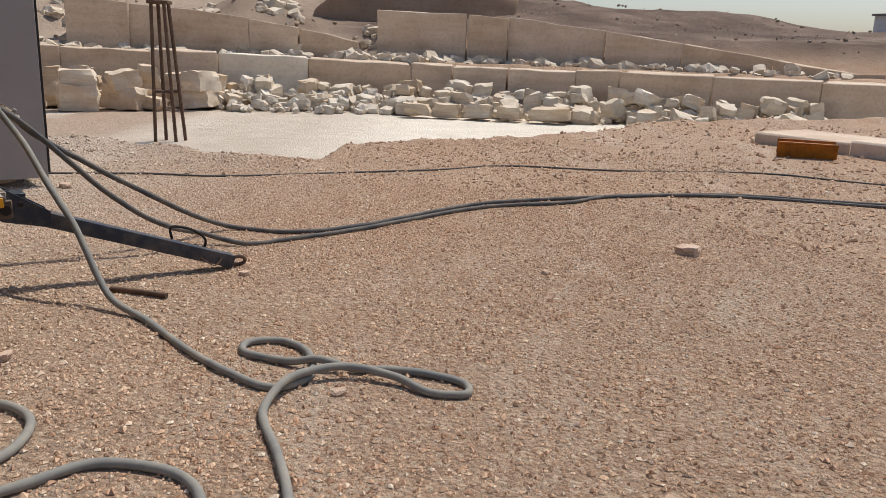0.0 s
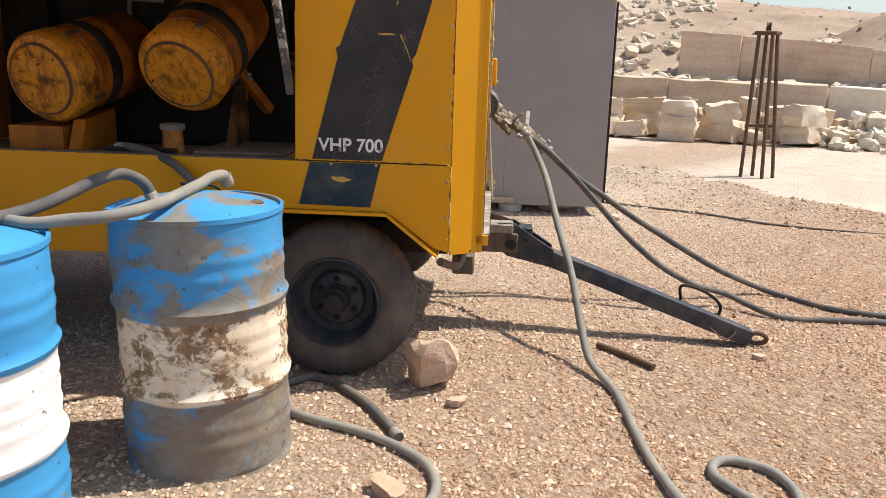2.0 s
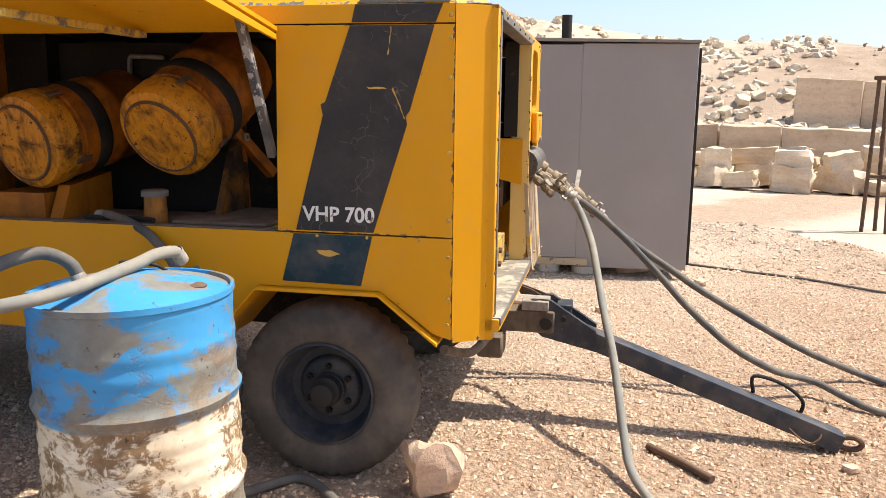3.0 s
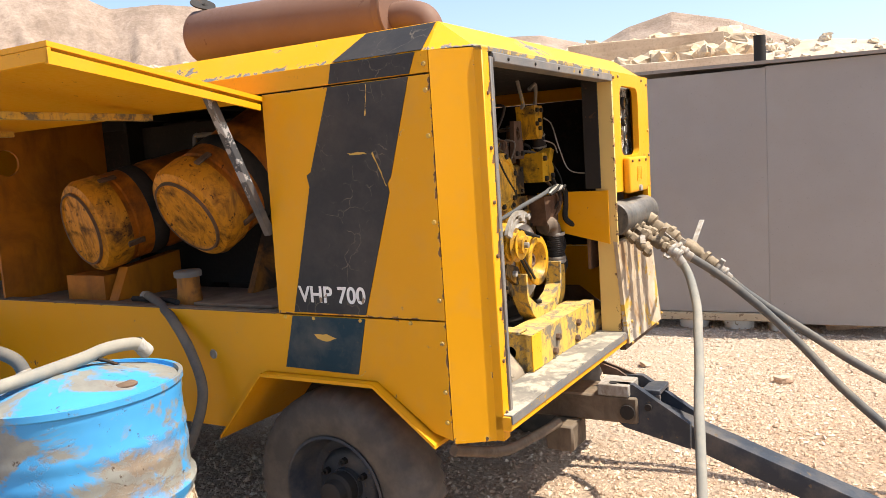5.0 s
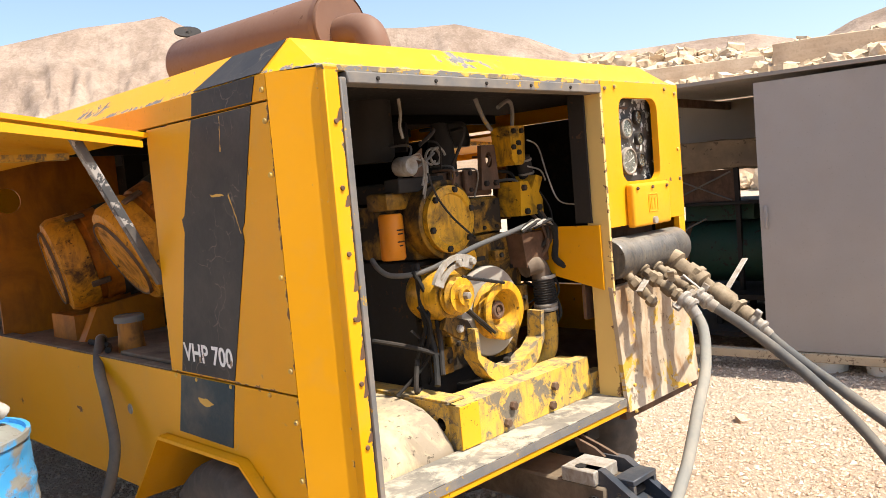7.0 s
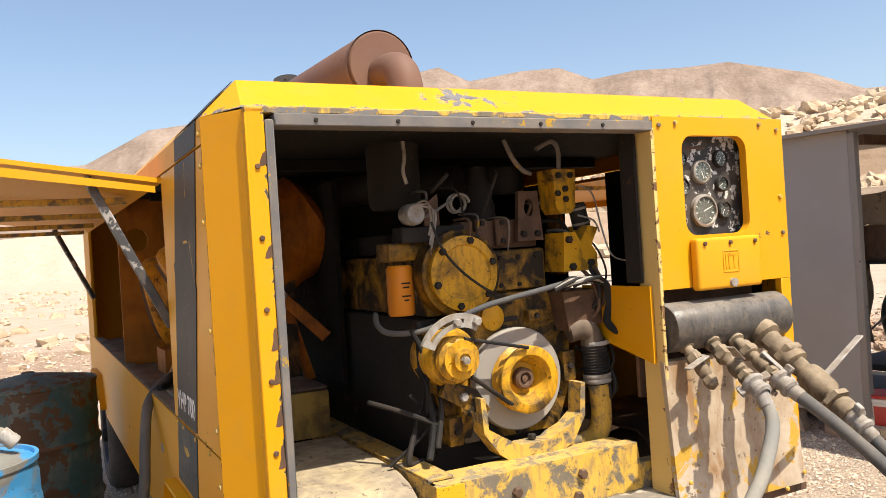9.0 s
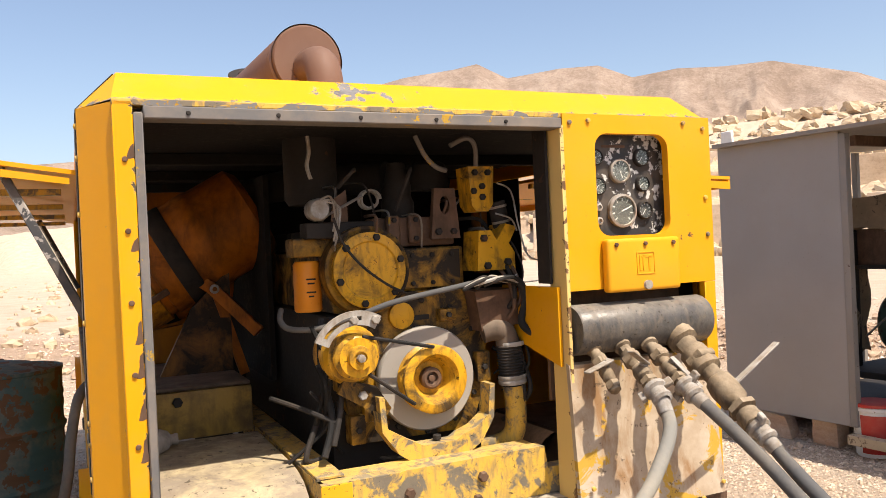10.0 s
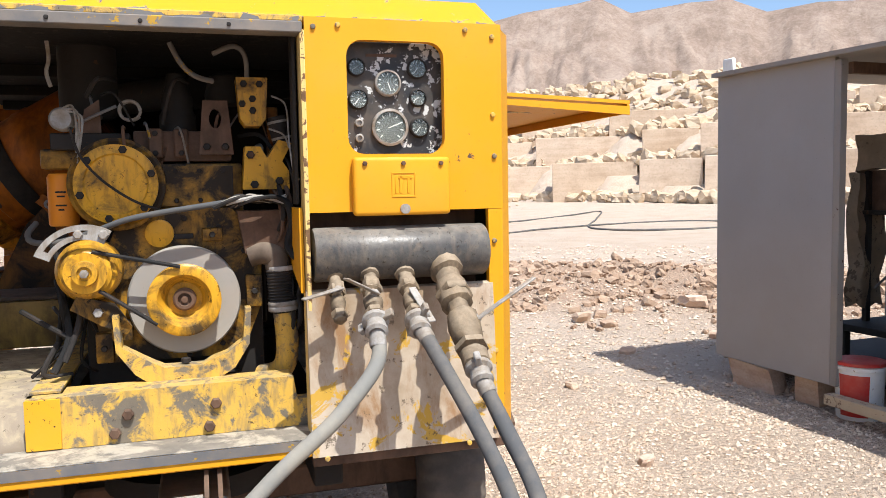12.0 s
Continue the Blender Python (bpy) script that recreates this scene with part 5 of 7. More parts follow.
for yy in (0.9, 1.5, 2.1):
    part("roof_bow", box(0.05, 1.75, yy, yy + 0.035, 1.83, 1.872, 0.003), M_bay_black, machine)


def turned(name, prof, at, d, mat, parent=None, seg=28, label=""):
    return part(name, lathe(prof, seg, along(at, d)), mat, parent or machine, label)


def bolt(at, d, r=0.012, mat=None, parent=None, name="bolt"):
    return part(name, lathe([(r, 0), (r, r * 0.8), (r * 0.8, r), (0, r)], 6, along(at, d)), mat or M_dark, parent or machine)


FWD = (0, -1, 0)
M_yellow_oily = grimy("oily yellow machine paint", (0.62, 0.315, 0.012), (0.055, 0.034, 0.014), 0.49, 0.66, 11.0, 0.45, (0.32, 0.23, 0.12), 0.28, 0.55)
engine = part("engine_block", box(0.60, 1.13, 0.37, 1.75, 0.80, 1.30, 0.02, 2), M_dark, machine, "oily blackened diesel engine block")
part("cylinder_head", box(0.62, 1.08, 0.36, 1.75, 1.303, 1.50, 0.012, 2), M_engine, engine)
for k in range(4):
    part("rocker_cover", box(0.66, 0.86, 0.42 + 0.33 * k, 0.70 + 0.33 * k, 1.503, 1.58, 0.02, 2), M_dark, engine)
part("timing_cover", prism([(0.66, 0.90), (1.06, 0.90), (1.12, 1.05), (1.13, 1.26), (1.04, 1.36), (0.78, 1.36), (0.70, 1.30), (0.62, 1.12)], "y", 0.318, 0.368), M_engine, engine)
part("cover_plate", prism([(0.79, 1.37), (1.05, 1.37), (1.05, 1.49), (0.79, 1.49)], "y", 0.33, 0.358), M_engine, engine)
for k in range(8):
    bolt((0.81 + 0.07 * (k % 4), 0.33, 1.385 + 0.09 * (k // 4)), FWD, 0.008, M_dark, engine)
# accessory drive cover
acc = turned("drive_housing", [(0.0, 0), (0.137, 0), (0.137, 0.07), (0.128, 0.075), (0.118, 0.07), (0, 0.07)], (0.715, 0.36, 1.437), FWD, M_engine, engine, 40)
turned("drive_cover", [(0.117, 0), (0.117, 0.02), (0.09, 0.026), (0.085, 0.02), (0.02, 0.022), (0, 0.022)], (0.715, 0.289, 1.437), FWD, M_yellow_oily, acc, 40, "round yellow drive cover")
for k in range(6):
    a = 2 * math.pi * k / 6 + 0.3
    bolt((0.715 + 0.103 * math.cos(a), 0.268, 1.437 + 0.103 * math.sin(a)), FWD, 0.012, M_dark, acc)
part("dip_wire", tube(smooth_path([(0.60, 0.25, 1.60), (0.625, 0.24, 1.52), (0.68, 0.235, 1.45), (0.76, 0.24, 1.39), (0.83, 0.27, 1.36)], 5), 0.004, 6), M_blackrub, acc)
# oil filter
head = part("filter_head", box(0.50, 0.66, 0.355, 0.46, 1.485, 1.545, 0.012, 2), M_engine, engine)
turned("oil_filter", [(0, 0), (0.038, 0.0), (0.043, 0.006), (0.043, 0.148), (0.036, 0.158), (0, 0.158)], (0.552, 0.40, 1.315), (0, 0, 1), M_filter, head, 28, "orange spin-on filter can")
for k, (w, z) in enumerate(((0.030, 1.425), (0.022, 1.412), (0.03, 1.385), (0.016, 1.372))):
    part("filter_print", box(0.552 - w / 2, 0.552 + w / 2, 0.3555, 0.3572, z - 0.01, z - 0.005, 0), M_dark, head)
part("coil_plate", box(0.535, 0.755, 0.325, 0.40, 1.540, 1.590, 0.004), M_dark, engine)
part("bracket_fin", prism([(0.62, 1.591), (0.675, 1.591), (0.672, 1.69), (0.63, 1.66)], "y", 0.34, 0.346), M_rust, engine)
horn = turned("horn", [(0, 0), (0.03, 0), (0.034, 0.01), (0.034, 0.06), (0.028, 0.068), (0, 0.06)], (0.572, 0.36, 1.628), FWD, M_steel, engine)
for k in range(3):
    part("lead", tube(smooth_path([(0.572, 0.30, 1.655), (0.605 + 0.008 * k, 0.285, 1.665 - 0.012 * k), (0.615 + 0.008 * k, 0.28, 1.61), (0.61, 0.29, 1.56 - 0.03 * k)], 5), 0.0035, 6), M_steel, horn)
# brown manifold with pads
man = part("intake_manifold", box(0.76, 1.05, 0.36, 0.44, 1.505, 1.60, 0.01, 2), M_rust, engine)
for px in (0.825, 0.90):
    part("manifold_pad", box(px - 0.022, px + 0.022, 0.335, 0.358, 1.515, 1.605, 0.006), M_rust, man)
    for pz in (1.53, 1.59):
        bolt((px, 0.335, pz), FWD, 0.009, M_dark, man)
lift = part("lifting_bracket", plate_with_hole(0.932, 1.035, 1.525, 1.69, [(0.982 + 0.022 * math.cos(t), 1.635 + 0.03 * math.sin(t)) for t in np.linspace(0, 2 * math.pi, 21)[:-1]], 0.325, 0.345), M_rust, engine, "grimy steel lifting bracket")
for vtx in lift.data.vertices:
    up = (vtx.co.z / U - 1.525) / 0.165
    vtx.co.x = ((vtx.co.x / U - 0.984) * (1 - 0.28 * up) + 1.004) * U
for px in (0.975, 1.030):
    bolt((px, 0.325, 1.548), FWD, 0.012, M_dark, lift)
breather = turned("breather", [(0, 0), (0.052, 0), (0.056, 0.01), (0.056, 0.07), (0.05, 0.08), (0.048, 0.09), (0.05, 0.12), (0.036, 0.16), (0.03, 0.20), (0, 0.205)], (0.89, 0.46, 1.585), (0, 0, 1), M_dark, engine)
turned("turbo_inlet", [(0, 0), (0.07, 0), (0.075, 0.03), (0.06, 0.09), (0.045, 0.10), (0, 0.1)], (1.05, 0.55, 1.70), (0, 0, 1), M_dark, engine)
thermo = part("thermostat_block", prism([(1.066, 1.755), (1.16, 1.755), (1.152, 1.63), (1.135, 1.608), (1.09, 1.608), (1.075, 1.63)], "y", 0.27, 0.36), M_yellow_oily, engine, "yellow flanged block with bolts")
for px, pz in ((1.088, 1.735), (1.135, 1.735), (1.113, 1.69), (1.113, 1.655), (1.082, 1.675)):
    bolt((px, 0.27, pz), FWD, 0.011, M_dark, thermo)
elbow = part("water_elbow", prism([(1.075, 1.415), (1.215, 1.415), (1.215, 1.47), (1.195, 1.50), (1.225, 1.555), (1.185, 1.565), (1.15, 1.51), (1.13, 1.545), (1.085, 1.545), (1.08, 1.48)], "y", 0.25, 0.36), M_yellow_oily, engine, "yellow cast water elbow")
for px, pz in ((1.10, 1.52), (1.11, 1.43), (1.185, 1.44)):
    bolt((px, 0.25, pz), FWD, 0.013, M_dark, elbow)
part("short_hose", tube([(1.205, 0.31, 1.555), (1.185, 0.31, 1.64)], 0.03, 16), M_blackrub, engine)
for k in range(2):
    turned("hose_clamp", [(0.032, 0), (0.033, 0.008), (0.031, 0.008)], (1.203 - 0.012 * k, 0.31, 1.57 + 0.05 * k), (-0.2, 0, 0.97), M_steel, engine, 20)
part("orange_rail", box(1.165, 1.20, 0.40, 0.46, 1.40, 1.68, 0.004), M_orange, machine)
# hanging pipe from the roof
turned("exhaust_pipe", [(0, 0), (0.075, 0.0), (0.088, 0.02), (0.088, 0.22), (0, 0.22)], (0.62, 0.55, 1.655), (0, 0, 1), M_dark, machine, 30)
part("hanging_chain", tube(smooth_path([(0.545, 0.30, 1.85), (0.548, 0.30, 1.80), (0.540, 0.30, 1.76), (0.55, 0.30, 1.72)], 5), 0.006, 6), M_steel, machine)
part("wire_coil", tube([(0.755 + 0.03 * math.cos(t), 0.34 + 0.004 * t, 1.66 + 0.028 * math.sin(t)) for t in np.linspace(0, 12, 40)], 0.005, 6), M_steel, machine)
part("fuel_line", tube(smooth_path([(0.72, 0.33, 1.67), (0.66, 0.32, 1.64), (0.60, 0.33, 1.61)], 6), 0.005, 6), M_trim, machine)
part("fuel_line", tube(smooth_path([(0.88, 0.26, 1.85), (0.91, 0.26, 1.79), (0.95, 0.27, 1.755), (1.0, 0.30, 1.745)], 6), 0.008, 8), M_trim, machine)
part("fuel_line", tube(smooth_path([(1.0, 0.26, 1.82), (1.06, 0.26, 1.845), (1.095, 0.27, 1.82), (1.10, 0.28, 1.75)], 6), 0.008, 8), M_trim, machine)
part("thin_wire", tube(smooth_path([(1.17, 0.27, 1.70), (1.21, 0.25, 1.67), (1.215, 0.22, 1.56), (1.222, 0.18, 1.46), (1.235, 0.10, 1.44)], 6), 0.003, 6), M_steel, machine)
part("thin_wire", tube(smooth_path([(1.16, 0.27, 1.60), (1.20, 0.24, 1.58), (1.215, 0.23, 1.54)], 6), 0.003, 6), M_steel, machine)
# conduit sweeping across the engine
part("conduit", tube(smooth_path([(0.47, 0.42, 1.325), (0.455, 0.37, 1.295), (0.475, 0.33, 1.272), (0.55, 0.28, 1.272), (0.65, 0.24, 1.30), (0.76, 0.205, 1.338), (0.95, 0.20, 1.368), (1.10, 0.22, 1.385), (1.20, 0.22, 1.375)], 7), 0.009, 10), M_hose_dark, machine, "grey cable conduit")
for k in range(7):
    y0 = 0.18 + 0.01 * (k % 3)
    part("cable_wrap", tube(smooth_path([(0.985 + 0.012 * k, y0, 1.362 + 0.004 * (k % 4)), (1.04 + 0.01 * k, y0 - 0.012, 1.385 + 0.006 * (k % 3)), (1.09 + 0.012 * k, y0, 1.392 - 0.007 * (k % 3)), (1.20, y0 + 0.02, 1.37 + 0.012 * (k % 3))], 5), 0.0065, 6), M_steel if k % 2 else M_blackrub, machine)
part("loom", tube(smooth_path([(1.15, 0.22, 1.39), (1.20, 0.20, 1.37), (1.215, 0.2, 1.31), (1.20, 0.2, 1.24), (1.23, 0.16, 1.20)], 6), 0.013, 8), M_blackrub, machine)
part("loom", tube(smooth_path([(0.56, 0.3, 1.30), (0.55, 0.28, 1.15), (0.57, 0.26, 1.0), (0.53, 0.22, 0.90)], 6), 0.011, 8), M_blackrub, machine)
part("loom", tube(smooth_path([(0.60, 0.28, 1.20), (0.60, 0.26, 1.05), (0.56, 0.22, 0.93)], 6), 0.009, 8), M_blackrub, machine)
part("loom", tube(smooth_path([(0.42, 0.4, 1.06), (0.50, 0.3, 1.03), (0.58, 0.25, 0.99)], 6), 0.008, 8), M_blackrub, machine)
turned("plug_cover", [(0, 0), (0.042, 0), (0.042, 0.012), (0.034, 0.016), (0, 0.016)], (0.827, 0.318, 1.287), FWD, M_yellow_oily, engine)
part("cast_mark", box(0.865, 0.925, 0.314, 0.3178, 1.268, 1.284, 0.001), M_dark, engine)
# alternator and its slotted arm
alt = turned("alternator", [(0, 0), (0.08, 0), (0.09, 0.02), (0.09, 0.12), (0.078, 0.14), (0.05, 0.145), (0, 0.145)], (0.632, 0.36, 1.188), FWD, M_yellow_oily, engine, 32, "yellow alternator")
turned("alternator_pulley", [(0, 0.0), (0.066, 0.0), (0.068, 0.008), (0.052, 0.016), (0.068, 0.026), (0.052, 0.036), (0.058, 0.046), (0.036, 0.046), (0.034, 0.062), (0.02, 0.064), (0.018, 0.056), (0, 0.056)], (0.632, 0.214, 1.188), FWD, M_yellow_oily, alt, 36)
turned("shaft_nut", [(0.012, 0), (0.012, 0.02), (0.006, 0.022), (0, 0.022)], (0.632, 0.158, 1.188), FWD, M_steel, alt, 6)
bm = bmesh.new()


def sector(bm, r0, r1, a0, a1, y0, y1, cx, cz, k=10):
    ts = [radians(a0 + (a1 - a0) * i / k) for i in range(k + 1)]
    pts = [(cx + r1 * math.cos(t), cz + r1 * math.sin(t)) for t in ts] + [(cx + r0 * math.cos(t), cz + r0 * math.sin(t)) for t in ts[::-1]]
    add_prism(bm, pts, "y", y0, y1)


for r0, r1, t0, t1 in ((0.124, 0.140, 146, 84), (0.098, 0.112, 146, 84), (0.098, 0.140, 156, 146), (0.098, 0.140, 84, 58)):
    sector(bm, r0, r1, t0, t1, 0.165, 0.180, 0.632, 1.185)
part("slotted_arm", bm, M_steel, engine, "bare slotted adjusting arm")
bolt((0.685, 0.165, 1.295), FWD, 0.014, M_steel, engine)
bolt((0.62, 0.165, 1.298), FWD, 0.013, M_steel, engine)
part("lower_bracket", prism([(0.60, 1.12), (0.70, 1.09), (0.745, 1.02), (0.73, 1.0), (0.66, 1.03), (0.58, 1.08)], "y", 0.22, 0.24), M_engine, engine)
bolt((0.655, 0.22, 1.068), FWD, 0.014, M_steel, engine)
# crank damper, pulley, belts
damper = turned("crank_damper", [(0, 0), (0.162, 0), (0.165, 0.006), (0.165, 0.03), (0.16, 0.036), (0.09, 0.034), (0, 0.034)], (0.893, 0.312, 1.085), FWD, M_bare, engine, 56, "bare iron crankshaft damper")
pul = turned("crank_pulley", [(0.0, 0), (0.098, 0.0), (0.106, 0.006), (0.088, 0.018), (0.106, 0.03), (0.088, 0.042), (0.106, 0.054), (0.106, 0.064), (0.100, 0.068), (0.078, 0.067), (0.072, 0.058), (0.050, 0.010), (0, 0.010)], (0.893, 0.276, 1.090), FWD, M_yellow_oily, damper, 48, "yellow grooved crank pulley")
turned("crank_hub", [(0.034, 0), (0.034, 0.022), (0.028, 0.028), (0.020, 0.028), (0.018, 0.014), (0.010, 0.014), (0.010, 0.024), (0, 0.026)], (0.893, 0.266, 1.090), FWD, M_rust, damper, 28, "rust-brown hub")
for yb in (0.196, 0.180):
    part("belt", tube([(0.65, yb, 1.247), (0.885, yb + 0.02, 1.192)], 0.0055, 6), M_blackrub, engine)
    part("belt", tube([(0.665, yb, 1.135), (0.815, yb + 0.02, 1.025)], 0.0055, 6), M_blackrub, engine)
# cradle below the damper
part("engine_cradle", prism([(0.694, 1.06), (0.70, 0.955), (0.75, 0.885), (0.80, 0.848), (0.97, 0.848), (1.03, 0.885), (1.075, 0.955), (1.083, 1.06), (1.066, 1.06), (1.056, 0.965), (1.01, 0.93), (0.965, 0.915), (0.94, 0.90), (0.83, 0.90), (0.80, 0.915), (0.765, 0.935), (0.717, 0.965), (0.711, 1.06)], "y", 0.185, 0.25), M_yellow_worn, machine, "worn yellow engine cradle")
bolt((0.89, 0.22, 0.905), (0, 0, 1), 0.014, M_dark)
# added black sheet: keeps the space below the crank in shade
part("sump_pan", box(0.565, 1.24, 0.24, 1.8, 0.66, 0.69, 0), M_bay_black, machine)
part("cradle_foot", box(0.74, 1.05, 0.18, 0.34, 0.815, 0.846, 0.004), M_dark, machine)
# coolant hose down on the other side
part("header_box", prism([(1.055, 1.35), (1.235, 1.35), (1.225, 1.235), (1.075, 1.22)], "y", 0.24, 0.40), M_rust, machine, "brown cast header")
part("cast_elbow", tube(smooth_path([(1.09, 0.27, 1.215), (1.13, 0.26, 1.222), (1.165, 0.255, 1.205), (1.172, 0.252, 1.17)], 6), 0.038, 18), M_deck, machine)
prof = [(0.0, 0.0), (0.040, 0.0)]
for k in range(14):
    prof += [(0.044, 0.006 + k * 0.0095), (0.040, 0.0105 + k * 0.0095)]
prof += [(0.040, 0.145), (0, 0.145)]
chose = turned("coolant_hose", prof, (1.185, 0.25, 1.035), (-0.06, 0, 1), M_blackrub, machine, 24, "black ribbed coolant hose")
for z in (1.04, 1.055, 1.165):
    turned("hose_clamp", [(0.045, 0), (0.047, 0.004), (0.047, 0.011), (0.045, 0.015)], (1.184, 0.25, z), (-0.06, 0, 1), M_steel, chose, 24)
part("coolant_pipe", tube(smooth_path([(1.186, 0.25, 1.04), (1.192, 0.25, 0.95), (1.188, 0.26, 0.88), (1.165, 0.29, 0.84), (1.12, 0.34, 0.82)], 7), 0.035, 20), M_yellow_worn, machine)

# clutter round the engine: pipes, leads and oily lines
rc = random.Random(17)
for k in range(9):
    x0, z0 = rc.uniform(0.52, 0.62), rc.uniform(0.95, 1.30)
    x1, z1 = x0 + rc.uniform(-0.08, 0.10), z0 - rc.uniform(0.08, 0.30)
    y0 = rc.uniform(0.27, 0.40)
    part("oil_line", tube(smooth_path([(x0, y0, z0), (x0 + rc.uniform(-0.05, 0.05), y0 - 0.03, (z0 + z1) / 2 + 0.03), (x1, y0 + 0.02, max(z1, 0.87))], 6), rc.uniform(0.004, 0.009), 7), rc.choice((M_blackrub, M_bay_black, M_dark)), machine)
for k in range(14):
    x0, z0 = rc.uniform(0.62, 1.18), rc.uniform(1.55, 1.76)
    x1, z1 = x0 + rc.uniform(-0.14, 0.14), z0 - rc.uniform(0.02, 0.14)
    y0 = rc.uniform(0.30, 0.42)
    part("lead", tube(smooth_path([(x0, y0 + 0.06, z0), ((x0 + x1) / 2, y0 - 0.04, z0 - 0.01), (x1, y0, z1)], 6), rc.uniform(0.003, 0.007), 7), rc.choice((M_blackrub, M_rust, M_trim)), machine)
for k in range(10):
    x0, z0 = rc.uniform(1.13, 1.2), rc.uniform(1.15, 1.55)
    part("lead", tube(smooth_path([(x0, 0.33, z0), (x0 + 0.04, 0.26, z0 - 0.05), (x0 + 0.05, 0.22, z0 - 0.16), (x0 + 0.01, 0.3, z0 - 0.24)], 6), rc.uniform(0.003, 0.008), 7), rc.choice((M_blackrub, M_dark, M_rust)), machine)
for px, pz, w, h in ((0.64, 1.25, 0.05, 0.07), (0.71, 1.00, 0.06, 0.06), (0.66, 0.95, 0.05, 0.09), (1.10, 1.10, 0.05, 0.10), (0.98, 1.28, 0.06, 0.04), (0.62, 1.10, 0.04, 0.06)):
    cov = part("casting_boss", box(px - w / 2, px + w / 2, 0.285, 0.345, pz - h / 2, pz + h / 2, 0.008, 2), M_engine, engine)
    bolt((px, 0.285, pz), FWD, 0.010, M_dark, cov)
for k in range(12):
    a = 2 * math.pi * k / 12
    bolt((0.90 + 0.20 * math.cos(a), 0.318, 1.12 + 0.21 * math.sin(a)), FWD, 0.009, M_dark, engine)

# frame in the front bay
beam = part("front_beam", prism([(0.478, 0.72), (1.30, 0.72), (1.30, 0.80), (1.20, 0.80), (1.19, 0.868), (0.72, 0.865), (0.71, 0.862), (0.478, 0.862)], "y", 0.08, 0.13), M_yellow_worn, machine, "chipped yellow front cross beam")
part("beam_top", box(0.562, 1.19, 0.131, 0.21, 0.85, 0.862, 0.002), M_yellow_worn, beam)
part("beam_end", box(0.476, 0.565, 0.0755, 0.0798, 0.722, 0.860, 0.001), paint("speckled yellow beam end", (0.66, 0.33, 0.01), (0.03, 0.025, 0.02), 0.58, 26, 0.5, 0.1), beam, "speckled yellow beam end")
for px, pz in ((0.735, 0.80), (0.97, 0.81), (0.70, 0.75), (0.95, 0.745)):
    bolt((px, 0.08, pz), FWD, 0.016, M_rust, beam)
part("side_rail", plate_with_hole(0.10, 1.7, 0.70, 0.862, [(0.17 + 0.024 * math.cos(t), 0.79 + 0.024 * math.sin(t)) for t in np.linspace(0, 2 * math.pi, 19)[:-1]], -0.012, 0.0), M_yellow_worn, machine).matrix_basis = Matrix.Translation((0.478 * U, 0, 0)) @ Matrix(((0, -1, 0, 0), (1, 0, 0, 0), (0, 0, 1, 0), (0, 0, 0, 1)))
part("rail_top", box(0.480, 0.560, 0.132, 1.7, 0.862, 0.872, 0.002), M_yellow_worn, machine)
M_cream = grimy("stained cream tank paint", (0.50, 0.40, 0.22), (0.20, 0.155, 0.105), 0.42, 0.60, 8.0, 0.6, (0.36, 0.31, 0.25), 0.6, 0.54)
tank = part("fuel_tank", prism([(0.105, 0.705), (0.12, 0.74), (0.175, 0.80), (0.24, 0.838), (0.31, 0.855), (0.38, 0.861), (0.87, 0.865), (0.87, 0.826), (0.36, 0.826), (0.20, 0.745), (0.155, 0.70), (0.105, 0.70)], "x", -0.06, 0.470), M_cream, machine, "stained cream sheet tank")
part("battery_box", box(-0.05, 0.46, 0.877, 1.30, 0.866, 1.035, 0.012, 2), grimy("oily dull yellow box paint", (0.36, 0.22, 0.04), (0.09, 0.055, 0.022), 0.42, 0.62, 5.0, 0.55, (0.26, 0.20, 0.13), 0.4), machine, "oily dull yellow steel box")
bolt((0.20, 0.877, 1.0), FWD, 0.018, M_dark)
part("box_lid", box(-0.045, 0.455, 0.882, 1.29, 1.036, 1.05, 0.004), M_deck, machine)
turned("dropped_canister", [(0, 0), (0.035, 0), (0.042, 0.02), (0.042, 0.13), (0.03, 0.16), (0.016, 0.17), (0.02, 0.19), (0, 0.19)], (-0.01, 0.72, 0.905), (1, 0.08, 0), grimy("dusty grey plastic", (0.30, 0.27, 0.24), (0.12, 0.10, 0.085), 0.42, 0.62, 12.0, 0.7, (0.42, 0.36, 0.29), 0.6), machine)


